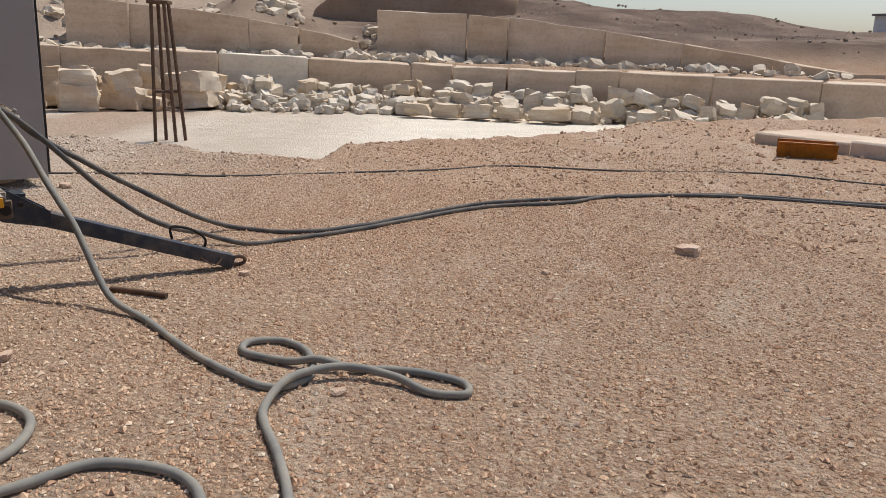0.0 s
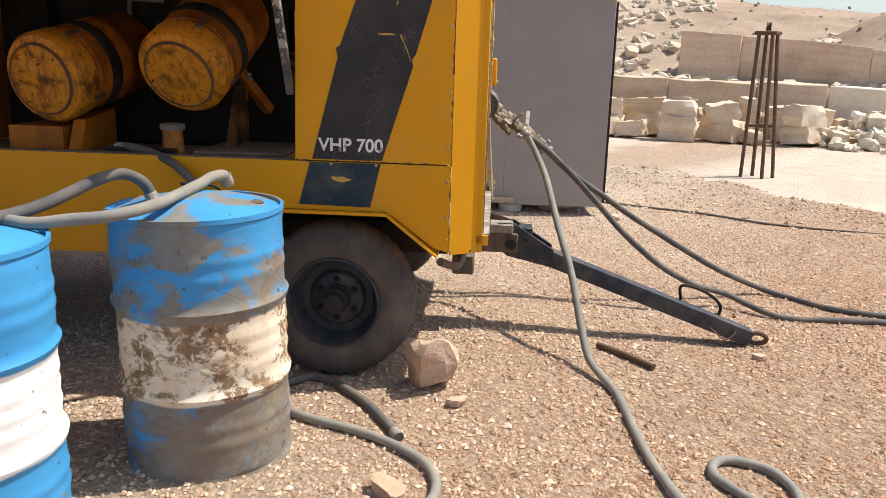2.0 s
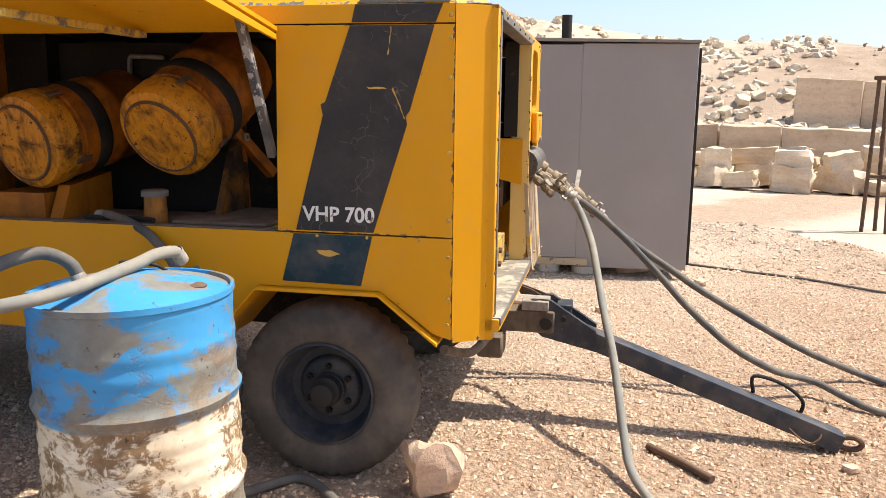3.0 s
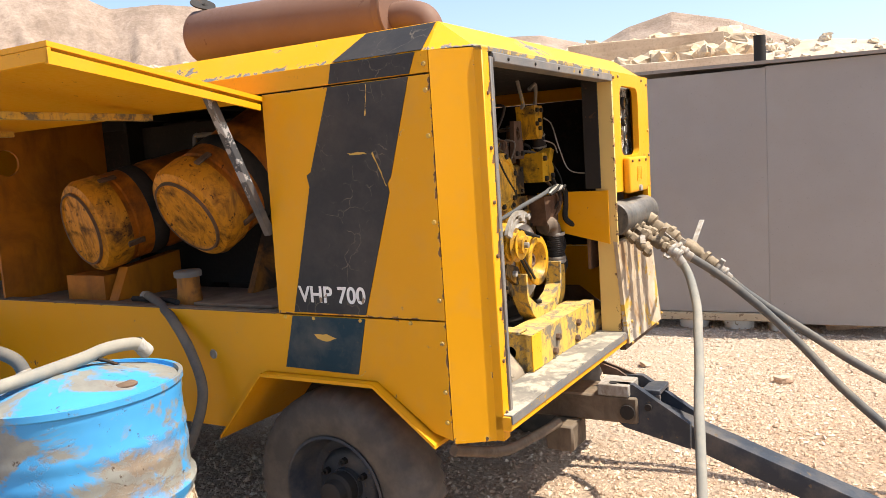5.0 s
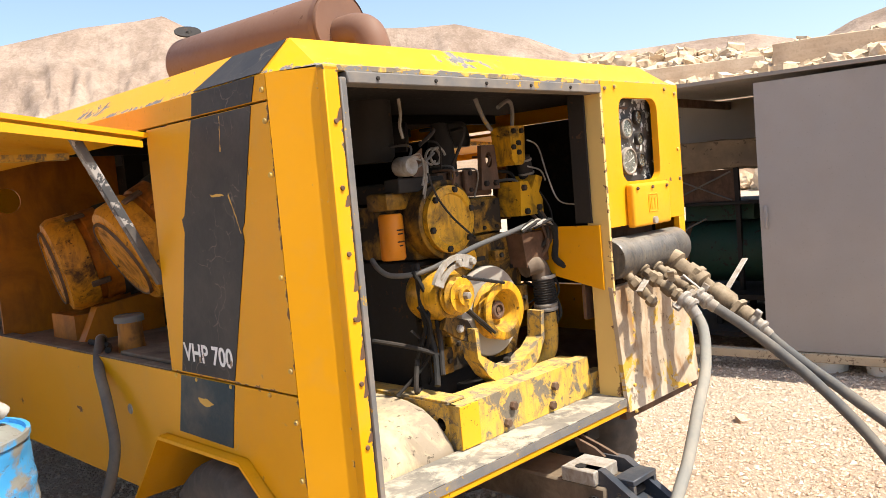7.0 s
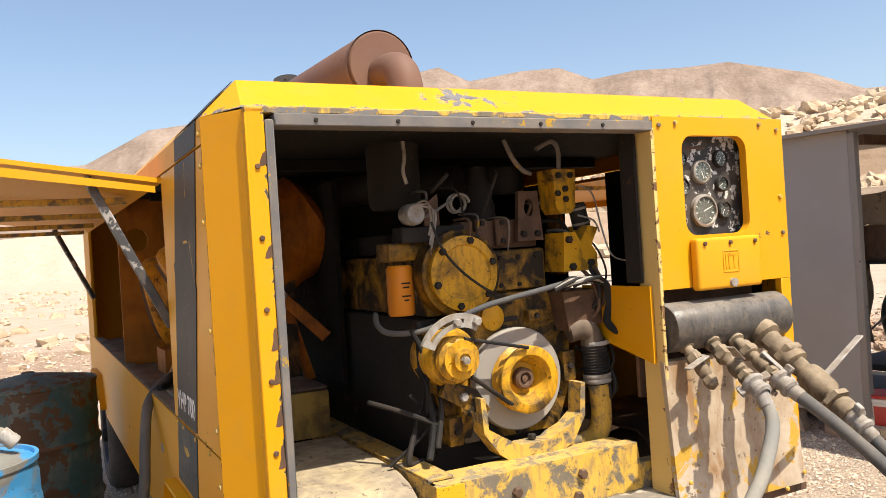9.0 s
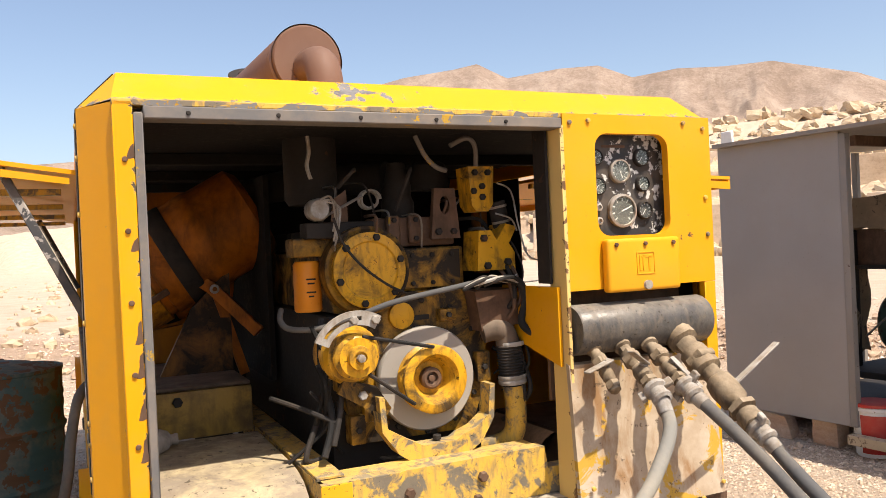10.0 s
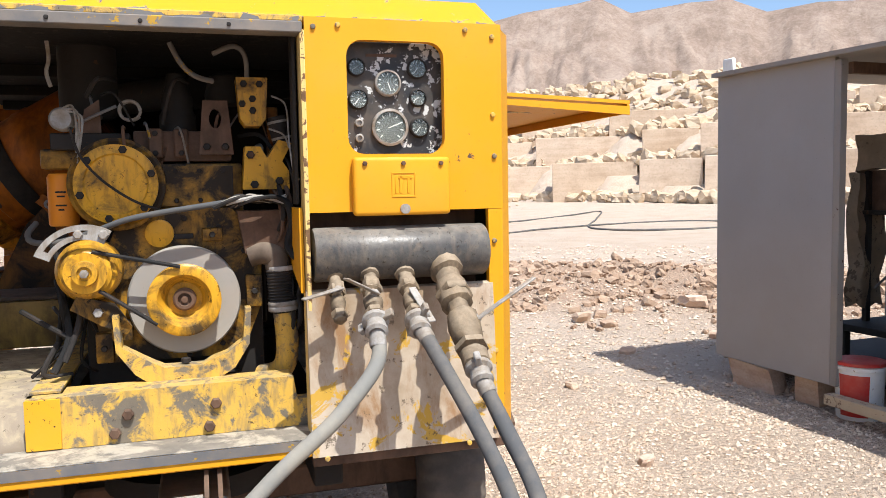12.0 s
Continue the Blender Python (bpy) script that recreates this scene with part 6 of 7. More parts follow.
# air cleaners in the side bay
def cleaner(face, d, r, length):
    d = Vector(d).normalized()
    c = turned("air_cleaner", [(0, 0.1), (r * 0.93, 0.1), (r * 0.93, 0.15), (r * 0.97, 0.155), (r * 0.97, length * 0.55), (r * 0.99, length * 0.56), (r * 0.99, length * 0.65), (r * 0.97, length * 0.66), (r * 0.97, length - 0.03), (r * 0.8, length), (0, length)], face, d, M_canister, machine, 44, "dark smoked orange air cleaner canister")
    turned("end_cover", [(0, -0.004), (r * 0.72, -0.004), (r * 0.76, -0.012), (r * 0.80, 0.0), (r * 0.93, 0.006), (r, 0.03), (r, 0.12), (r * 0.93, 0.125)], face, d, M_cover, c, 44, "chipped yellow-orange end cover")
    m = along(face, d)
    for k in range(4):
        a = k * math.pi / 2 + 0.5
        part("clip", add_box(bmesh.new(), r * 0.98, r * 1.04, -0.014, 0.014, 0.09, 0.17, 0.004, 1, m @ Matrix.Rotation(a, 4, "Z")), M_rust, c)
    part("rubber_band", lathe([(r * 0.985, length * 0.36), (r * 1.0, length * 0.37), (r * 1.0, length * 0.47), (r * 0.985, length * 0.48)], 44, m), M_blackrub, c)
    part("face_ring", lathe([(r * 0.74, -0.014), (r * 0.78, -0.016), (r * 0.79, -0.004)], 44, m), M_rust, c)
    return c


cleaner((0.05, 1.37, 1.385), (0.80, -0.12, 0.45), 0.21, 0.62)
cleaner((0.02, 2.0, 1.345), (0.93, -0.22, 0.22), 0.21, 0.62)
part("cleaner_bracket", prism([(0.05, 1.02), (0.42, 1.02), (0.42, 1.20), (0.12, 1.16)], "y", 1.86, 1.92), M_bulkhead, machine)
part("cleaner_bracket", prism([(0.05, 1.02), (0.42, 1.02), (0.42, 1.13), (0.05, 1.13)], "y", 1.94, 2.2), M_bulkhead, machine)
part("cleaner_bracket", prism([(0.16, 1.02), (0.45, 1.02), (0.45, 1.45), (0.30, 1.30)], "y", 1.18, 1.21), M_orange_dark, machine)
part("cleaner_brace", tube([(0.20, 1.26, 1.52), (0.387, 1.185, 1.375), (0.54, 1.10, 1.20)], 0.032, 4), M_canister, machine)
part("cleaner_brace", tube([(0.40, 1.19, 1.35), (0.50, 1.22, 1.03)], 0.026, 4), M_canister, machine)
turned("pivot_ring", [(0.009, 0), (0.018, 0), (0.018, 0.012), (0.009, 0.012)], (0.387, 1.158, 1.375), FWD, M_steel, machine, 14)
# added sheet whose black stands for the darkness behind the cleaners
part("bay_partition", box(0.56, 0.58, 1.0, 2.74, 1.02, 1.80, 0), M_bay_black, machine)
part("intake_duct", tube(smooth_path([(0.50, 1.30, 1.72), (0.60, 1.2, 1.76), (0.75, 0.95, 1.77), (0.95, 0.7, 1.76)], 6), 0.06, 16), M_dark, machine)
part("white_pipe", tube(smooth_path([(0.53, 1.80, 1.60), (0.53, 1.80, 1.72), (0.53, 1.76, 1.735), (0.53, 1.62, 1.73)], 6), 0.012, 10), M_trim, machine)
cup = turned("filler_neck", [(0, 0), (0.052, 0.0), (0.046, 0.08), (0.045, 0.115), (0, 0.115)], (0.06, 1.42, 1.02), (0, 0, 1), M_orange, machine)
turned("filler_cap", [(0, 0), (0.056, 0.0), (0.056, 0.022), (0.05, 0.027), (0, 0.027)], (0.06, 1.42, 1.135), (0, 0, 1), M_trim, cup)
part("deck_edge", box(XL + 0.004, XL + 0.06, 0.83, 4.33, 1.022, 1.036, 0.003), M_deck, machine)
part("flat_strap", tube(smooth_path([(0.02, 1.72, 1.04), (0.0, 1.5, 1.045), (-0.06, 1.36, 1.05)], 5), 0.012, 6), M_blackrub, machine)
# screws along the sheets
for z in (0.70, 0.80, 0.96, 1.10, 1.35, 1.62, 1.76, 1.84):
    part("rivet", lathe([(0.0085, 0), (0.007, 0.006), (0, 0.008)], 10, along((XL, 0.135, z), (-1, 0, 0))), M_yellow_worn, machine)
for yv in (0.25, 0.45, 0.65, 0.78):
    part("rivet", lathe([(0.0075, 0), (0.006, 0.005), (0, 0.007)], 10, along((XL, yv, 1.022), (-1, 0, 0))), M_yellow_worn, machine)
for k in range(7):
    part("rivet", lathe([(0.007, 0), (0.006, 0.005), (0, 0.006)], 10, along((0.012, -0.028, 0.72 + 0.17 * k), FWD)), M_rust, machine)
for k in range(5):
    part("rivet", lathe([(0.006, 0), (0.005, 0.004), (0, 0.005)], 10, along((0.16 + 0.22 * k, -0.036, 1.851), FWD)), M_dark, machine)
for px, pz in ((1.262, 1.855), (1.33, 1.862), (1.70, 1.862), (1.782, 1.845), (1.782, 1.62), (1.785, 1.50), (1.782, 1.25), (1.782, 0.92), (1.765, 0.70), (1.262, 0.76), (1.262, 0.66), (1.68, 0.66)):
    part("rivet", lathe([(0.008, 0), (0.0065, 0.006), (0, 0.008)], 10, along((px, -0.029 if pz > 1.14 else (-0.029 if px > 1.77 else -0.07), pz), FWD)), M_yellow_worn, machine)
# hole and small dents on the side
part("hole_patch", lathe([(0.0, 0), (0.02, 0), (0.017, 0.003), (0, 0.002)], 9, along((XL, 1.16, 0.86), (-1, 0, 0))), M_steel, machine)

# bare patches where the paint has come off, thin and ragged
def flake(pts2, plane, at, mat, name="paint_loss"):
    r = random.Random(len(pts2) * 31 + int(at * 1000))
    pts = []
    for i in range(len(pts2)):
        a, b = Vector(pts2[i]), Vector(pts2[(i + 1) % len(pts2)])
        k = max(2, int((b - a).length / 0.012))
        for s in range(k):
            q = a.lerp(b, s / k)
            pts.append((q.x + r.uniform(-0.0022, 0.0022), q.y + r.uniform(-0.0022, 0.0022)))
    bm = bmesh.new()
    if plane == "y":
        bm.faces.new([bm.verts.new((p[0], at, p[1])) for p in pts])
    else:
        bm.faces.new([bm.verts.new((at, p[0], p[1])) for p in pts])
    return part(name, bm, mat, machine)


M_bright = paint("bare worn metal", (0.15, 0.145, 0.14), (0.35, 0.2, 0.03), 0.62, 30, 0.55, 0.2, (0.2, 0.17, 0.13))
M_scratch = paint("ochre undercoat", (0.55, 0.33, 0.07), (0.2, 0.12, 0.04), 0.7, 20, 0.6, 0.2)
rr = random.Random(5)
x = 0.05
while x < 1.22:
    w = rr.uniform(0.03, 0.14)
    flake([(x, 1.868), (min(x + w, 1.225), 1.868), (min(x + w * 0.9, 1.225), 1.868 + rr.uniform(0.006, 0.016)), (x + w * 0.2, 1.868 + rr.uniform(0.004, 0.016))], "y", -0.0285, M_bright)
    x += w + rr.uniform(0.01, 0.08)
for z in (0.9, 1.02, 1.12, 1.22, 1.30, 1.52, 1.74):
    h = rr.uniform(0.02, 0.07)
    flake([(0.016, z), (0.033, z + 0.004), (0.033, z + h), (0.026, z + h * 0.8)], "y", -0.0285, M_rust)
flake([(0.555, 0.955), (0.60, 0.968), (0.655, 0.966), (0.64, 0.95), (0.60, 0.94)], "x", XL - 0.0036, M_scratch)
flake([(0.37, 1.577), (0.44, 1.580), (0.45, 1.585), (0.38, 1.585)], "x", XL - 0.0036, M_scratch)
flake([(0.300, 1.47), (0.303, 1.47), (0.352, 1.58), (0.348, 1.585)], "x", XL - 0.0036, M_scratch)
flake([(0.365, 1.70), (0.368, 1.70), (0.356, 1.80), (0.353, 1.80)], "x", XL - 0.0036, M_scratch)
# lettering on the stripe
def lettering(text, parent, m, width, mat):
    cu = bpy.data.curves.new("lettering", "FONT")
    cu.body, cu.size, cu.extrude, cu.offset = text, 1.0, 0.008, 0.022
    tmp = bpy.data.objects.new("lettering", cu)
    scene.collection.objects.link(tmp)
    bpy.context.view_layer.update()
    me = bpy.data.meshes.new_from_object(tmp.evaluated_get(bpy.context.evaluated_depsgraph_get()))
    bpy.data.objects.remove(tmp)
    xs = [q.co.x for q in me.vertices]
    k = width / (max(xs) - min(xs))
    me.transform(Matrix.Diagonal((U, U, U, 1)) @ m @ Matrix.Diagonal((k, k, k * 0.3, 1)) @ Matrix.Translation((-min(xs), 0, 0)))
    me.materials.clear()
    me.materials.append(mat)
    ob = new("lettering", me)
    ob.parent = parent
    ob["label"] = "white stencilled lettering"
    return ob


lettering("VHP 700", machine, Matrix(((0, 0, -1, XL - 0.004), (-1, 0, 0, 0.708), (0, 1, 0, 1.081), (0, 0, 0, 1))), 0.288, M_white)

# gauges
def gx(px):
    return 1.352 + (px - 155) / 242 * 0.282


def gz(py):
    return 1.824 - (py - 62) / 270 * 0.316


board = part("gauge_board", box(1.30, 1.70, 0.030, 0.036, 1.45, 1.86, 0), paint("flaking black gauge board", (0.03, 0.03, 0.032), (0.55, 0.55, 0.53), 0.58, 11, 0.35, 0.3), machine, "flaking black gauge board")
n = Nodes("gauge glass", 0.08)
n.bsdf.inputs["Transmission Weight"].default_value = 1.0
n.bsdf.inputs["IOR"].default_value = 1.45
M_glass = n.done((0.9, 0.92, 0.9))
M_dial = paint("dark gauge dial", (0.05, 0.055, 0.055), (0.3, 0.3, 0.28), 0.75, 14, 0.4, 0.4, (0.25, 0.24, 0.2))
for px, py, pr in ((187, 120, 22), (265, 157, 33), (340, 120, 25), (190, 197, 25), (341, 192, 22), (268, 265, 46), (344, 265, 25)):
    r = pr * 0.001165
    at = (gx(px), 0.030, gz(py))
    g = turned("gauge", [(0, 0), (r, 0), (r, 0.014), (r * 0.86, 0.017), (r * 0.84, 0.008), (0, 0.008)], at, FWD, M_steel if pr > 30 else M_dark, board, 32, "round pressure gauge with metal bezel")
    turned("dial", [(0, 0.0085), (r * 0.83, 0.0085), (r * 0.83, 0.009), (0, 0.009)], at, FWD, M_dial, g, 28)
    m = along(at, FWD)
    for k in range(9):
        a = radians(-45 + k * 33.75)
        part("tick", add_box(bmesh.new(), r * 0.58, r * 0.76, -r * 0.03, r * 0.03, 0.009, 0.0096, 0, 1, m @ Matrix.Rotation(a, 4, "Z")), M_white, g)
    part("needle", add_box(bmesh.new(), -r * 0.1, r * 0.62, -r * 0.03, r * 0.03, 0.0100, 0.0106, 0, 1, m @ Matrix.Rotation(radians(60 + pr * 7), 4, "Z")), M_white, g)
    gl = turned("glass", [(0, 0.0130), (r * 0.84, 0.0130), (r * 0.84, 0.0142), (0, 0.0142)], at, FWD, M_glass, g, 28)
    gl.visible_shadow = False
for py in (254, 291):
    turned("button", [(0, 0), (0.012, 0), (0.012, 0.012), (0.007, 0.014), (0.006, 0.006), (0, 0.006)], (gx(191), 0.03, gz(py)), FWD, M_steel, board)
part("name_strip", box(gx(212), gx(290), 0.0285, 0.0298, gz(93), gz(86), 0), M_rust, board)
# lid with a raised monogram, plain shapes
lid = part("lid_box", box(1.358, 1.638, -0.062, -0.0285, 1.334, 1.498, 0.012, 3), M_yellow, machine, "yellow hinged lid box")
for x0, x1, z0, z1 in ((1.465, 1.535, 1.385, 1.389), (1.465, 1.535, 1.451, 1.455), (1.465, 1.469, 1.389, 1.451), (1.531, 1.535, 1.389, 1.451), (1.475, 1.483, 1.397, 1.445), (1.488, 1.496, 1.397, 1.445), (1.510, 1.518, 1.397, 1.440), (1.483, 1.525, 1.437, 1.445)):
    part("emblem_bar", box(x0, x1, -0.0640, -0.0622, z0, z1, 0.0005), M_yellow, lid)
turned("lid_screw", [(0, 0), (0.014, 0), (0.014, 0.01), (0, 0.012)], (1.502, -0.062, 1.352), FWD, M_steel, lid)
for px in (1.39, 1.61, 1.50):
    bolt((px, -0.062, 1.48), FWD, 0.007, M_rust, lid)

# outlet manifold with valves
manifold = part("outlet_manifold", lathe([(0, 0), (0.073, 0), (0.077, 0.006), (0.077, 0.50), (0.073, 0.506), (0, 0.506)], 36, along((1.246, -0.005, 1.226), (1, 0, 0))), grimy("greasy black manifold", (0.030, 0.031, 0.034), (0.11, 0.085, 0.06), 0.50, 0.66, 14.0, 0.45, (0.42, 0.375, 0.31), 0.6, 0.54), machine, "greasy black cylindrical outlet manifold")
OUT = (((1.300, -0.040, 1.175), (1.294, -0.160, 1.058), 0.75), ((1.398, -0.050, 1.175), (1.374, -0.232, 1.066), 0.9), ((1.498, -0.050, 1.175), (1.487, -0.232, 1.062), 0.9), ((1.618, -0.050, 1.190), (1.602, -0.385, 0.955), 1.55))
for i, (p, q, k) in enumerate(OUT):
    p, q = Vector(p), Vector(q)
    L = (q - p).length
    d = (q - p).normalized()
    prof = [(0, -0.03), (0.030, -0.03), (0.031, 0.10), (0.022, 0.12), (0.022, 0.22), (0.029, 0.23), (0.029, 0.42), (0.020, 0.44), (0.019, 0.52), (0.026, 0.54), (0.029, 0.62), (0.026, 0.74), (0.018, 0.77), (0.018, 0.86), (0.023, 0.87), (0.023, 0.97), (0.015, 1.0), (0, 1.0)]
    bm = lathe([(r * k, (z if z < 0 else z * L)) for r, z in prof], 12, along(p, d))
    for vtx in bm.verts:
        vtx.co += noise.noise_vector(vtx.co * 60) * 0.0045
    fit = part("outlet_valve", bm, M_muddy, manifold, "mud-caked outlet valve")
    turned("hex_nut", [(0.032 * k, 0), (0.034 * k, 0.005), (0.034 * k, 0.02), (0.031 * k, 0.025), (0.02, 0.025)], p + d * L * 0.30, d, M_muddy, fit, 6)
    turned("hex_nut", [(0.028 * k, 0), (0.029 * k, 0.004), (0.029 * k, 0.018), (0.02, 0.022)], p + d * L * 0.80, d, M_muddy, fit, 6)
    # lever
    side = (Vector((-0.10, -0.03, -0.02)), Vector((-0.085, -0.045, 0.045)), Vector((0.03, -0.075, -0.075)), Vector((0.155, -0.01, 0.10)))[i]
    piv = p + d * L * (0.55 if i < 3 else 0.62)
    if i in (0,):
        piv = p + d * L * 0.45
    out = Vector((0.0, -0.03, 0.02)) if i != 3 else Vector((0.04, -0.01, 0.02))
    st = piv + out
    en = st + side
    mm = along(st, en - st)
    part("lever_stem", tube([piv, st], 0.011, 8), M_steel, fit)
    bm = bmesh.new()
    add_box(bm, -0.012, 0.012, -0.003, 0.003, -0.012, (en - st).length, 0.002, 1, mm)
    part("lever", bm, M_steel, fit, "zinc valve lever")
    if i > 0:
        cl = turned("claw_coupling", [(0.020, -0.01), (0.036, -0.006), (0.036, 0.006), (0.026, 0.012), (0.026, 0.03), (0.03, 0.034), (0.03, 0.044), (0.02, 0.05)], q, d, M_steel, fit, 14, "zinc claw coupling")
        for s in (-1, 1):
            a = along(q, d)
            part("claw", add_box(bmesh.new(), s * 0.030 - 0.008, s * 0.030 + 0.020 * s + 0.004, -0.008, 0.008, -0.012, 0.014, 0.003, 1, a @ Matrix.Rotation(0.6 * i, 4, "Z")), M_steel, cl)


# ---- hoses and cables ----
_ma = radians(MACHINE[2])


def from_machine(x, y, z):
    return Vector((MACHINE[0] + x * math.cos(_ma) - y * math.sin(_ma), MACHINE[1] + x * math.sin(_ma) + y * math.cos(_ma), z))


def on_ground(x, y, r):
    return Vector((x, y, float(terrain(x, y)) + r))


def hose(name, pts, r, mat, label, steps=8, group="hoses"):
    bm = tube(smooth_path(pts, steps), r, 14)
    for q in bm.verts:
        q.co += noise.noise_vector(q.co * 9) * r * 0.10
    ob = solid(name, bm, mat, Matrix.Identity(4), label, "hose", group, smooth=60)
    path = smooth_path(pts, steps)
    for p, q in ((path[0], path[1]), (path[-1], path[-2])):
        part("end_ferrule", lathe([(r * 1.02, -0.004), (r * 1.25, 0.0), (r * 1.25, 0.018), (r * 1.15, 0.022), (r * 1.15, 0.05), (r * 1.02, 0.054)], 14, along(p, q - p)), M_steel, ob, "crimped metal ferrule")
    return ob


R1 = 0.0195
pts = [from_machine(*p) for p in ((1.374, -0.25, 1.05), (1.358, -0.305, 0.97), (1.25, -0.36, 0.86), (1.12, -0.395, 0.765), (0.96, -0.43, 0.635), (0.80, -0.46, 0.535), (0.63, -0.50, 0.41), (0.50, -0.53, 0.27), (0.38, -0.56, 0.13), (0.22, -0.595, 0.03))]
pts += [on_ground(x, y, R1 * k) for x, y, k in ((-1.62, 4.16, 0.9), (-1.26, 3.75, 1), (-1.0, 3.5, 1), (-0.78, 3.34, 1), (-0.66, 3.39, 1), (-0.60, 3.55, 1), (-0.68, 3.84, 1), (-0.84, 3.98, 1), (-1.0, 3.92, 1), (-0.97, 3.76, 1), (-0.74, 3.66, 1.4), (-0.58, 3.63, 3.0), (-0.40, 3.62, 1.3), (-0.22, 3.65, 1), (-0.03, 3.62, 1), (0.12, 3.55, 1), (0.13, 3.43, 1), (-0.04, 3.42, 1), (-0.2, 3.52, 2.0), (-0.42, 3.56, 3.0), (-0.585, 3.47, 3.2), (-0.69, 3.32, 3.0), (-0.735, 3.12, 1.2), (-0.69, 2.95, 1), (-0.6, 2.74, 1), (-0.5, 2.44, 1), (-0.45, 2.1, 1), (-0.6, 1.6, 1))]
hose("air_hose", pts, R1, M_hose, "grey rubber air hose lying in loops on gravel")
pts = [from_machine(*p) for p in ((1.488, -0.25, 1.048), (1.52, -0.39, 0.95), (1.56, -0.53, 0.825), (1.59, -0.65, 0.705), (1.59, -0.76, 0.59), (1.56, -0.87, 0.475), (1.53, -0.99, 0.365), (1.50, -1.15, 0.24), (1.54, -1.38, 0.11), (1.68, -1.65, 0.01))]
pts += [on_ground(x, y, R1) for x, y in ((-1.55, 6.1), (-1.22, 6.33), (-0.71, 6.77), (0.35, 7.84), (1.26, 8.26), (1.96, 8.81), (3.29, 9.01), (4.9, 8.81), (8.0, 8.5))]
hose("air_hose", pts, R1, M_hose_dark, "dark rubber air hose running off across gravel")
pts = [from_machine(*p) for p in ((1.601, -0.402, 0.94), (1.625, -0.51, 0.835), (1.64, -0.65, 0.735), (1.62, -0.80, 0.64), (1.62, -0.95, 0.54), (1.66, -1.13, 0.43), (1.72, -1.33, 0.31), (1.85, -1.6, 0.15), (2.02, -1.9, 0.0))]
pts += [on_ground(x, y, R1) for x, y in ((-1.72, 6.62), (-1.28, 6.56), (-0.74, 6.88), (0.28, 7.95), (1.1, 8.42), (1.9, 8.75), (3.3, 9.12), (4.9, 8.95), (8.0, 8.8))]
hose("air_hose", pts, R1, M_hose_dark, "dark rubber air hose running off across gravel")
hose("power_cable", [on_ground(x, y, 0.011) for x, y in ((-5.6, 8.9), (-4.59, 8.96), (-3.5, 9.3), (-2.6, 9.4), (-1.06, 10.0), (-0.07, 10.4), (0.86, 11.0), (2.4, 10.9), (4.42, 11.1), (5.76, 10.4), (9.0, 9.6))], 0.012, M_hose_dark, "thin dark cable lying across gravel")
hose("suction_hose", [from_machine(*p) for p in ((0.05, 1.68, 1.045), (0.0, 1.57, 1.05), (-0.10, 1.36, 1.0), (-0.14, 1.22, 0.87), (-0.16, 1.16, 0.72), (-0.20, 1.20, 0.55), (-0.26, 1.28, 0.38), (-0.34, 1.30, 0.2), (-0.36, 1.15, 0.06), (-0.30, 0.92, 0.03))] + [on_ground(x, y, R1) for x, y in ((-2.68, 3.22), (-2.4, 3.22), (-2.17, 3.15), (-1.98, 3.07))], R1, M_hose_dark, "black suction hose hanging from the side bay")
hose("air_hose", [on_ground(x, y, R1) for x, y in ((-3.1, 2.95), (-2.7, 2.92), (-2.42, 2.92), (-2.04, 3.0), (-1.75, 2.98), (-1.58, 2.84), (-1.53, 2.62), (-1.58, 2.42), (-1.5, 2.30), (-1.38, 2.38), (-1.21, 2.55), (-0.95, 2.55), (-0.79, 2.4), (-0.74, 2.1), (-0.9, 1.7))], R1, M_hose, "grey rubber air hose coiled on gravel beside the drum")
hose("fill_hose", [(-2.54, 2.395, 0.95), (-2.555, 2.366, 1.03), (-2.56, 2.294, 1.072), (-2.56, 2.206, 1.062), (-2.55, 2.105, 1.03), (-2.53, 1.978, 0.995), (-2.48, 1.80, 0.98), (-2.30, 1.60, 0.975), (-2.14, 1.5, 0.9), (-2.05, 1.4, 0.6), (-2.02, 1.2, 0.05), (-2.1, 0.9, 0.025)], 0.020, M_hose_dark, "grey hose stuck into the drum's bung")
hose("fill_hose", [(-2.60, 2.73, 0.995), (-2.575, 2.70, 1.03), (-2.53, 2.62, 1.038), (-2.488, 2.541, 1.022), (-2.42, 2.411, 1.006), (-2.348, 2.289, 0.996), (-2.315, 2.127, 0.985), (-2.38, 2.013, 0.975), (-2.453, 1.925, 0.965), (-2.58, 1.80, 0.985), (-2.68, 1.5, 0.975), (-2.75, 1.3, 0.6), (-2.8, 1.2, 0.05), (-2.8, 0.9, 0.03)], 0.020, M_hose, "grey hose lying over the drum tops")
solid("wire_handle", tube(smooth_path([(-2.62, 2.60, 0.97), (-2.64, 2.58, 1.0), (-2.57, 2.52, 1.015), (-2.50, 2.60, 1.01), (-2.53, 2.66, 0.97)], 6), 0.006, 6), M_dark, Matrix.Identity(4), "bent black wire on the drum lid", "wire")
solid("iron_bar", tube([on_ground(-2.02, 4.66, 0.02), on_ground(-1.85, 4.645, 0.022), on_ground(-1.66, 4.61, 0.02)], 0.018, 10), M_rust, Matrix.Identity(4), "rusty iron bar lying on gravel", "bar")

# ---- stones near the machine ----
solid("chock_stone", rock_bm(47, (0.20, 0.19, 0.27), 0.55, 0.22, 4), M_pinkrock, spot(-2.27, 3.575, 0.105, 6, -12, 65), "pinkish broken stone chocking the tyre", "stone", smooth=28)
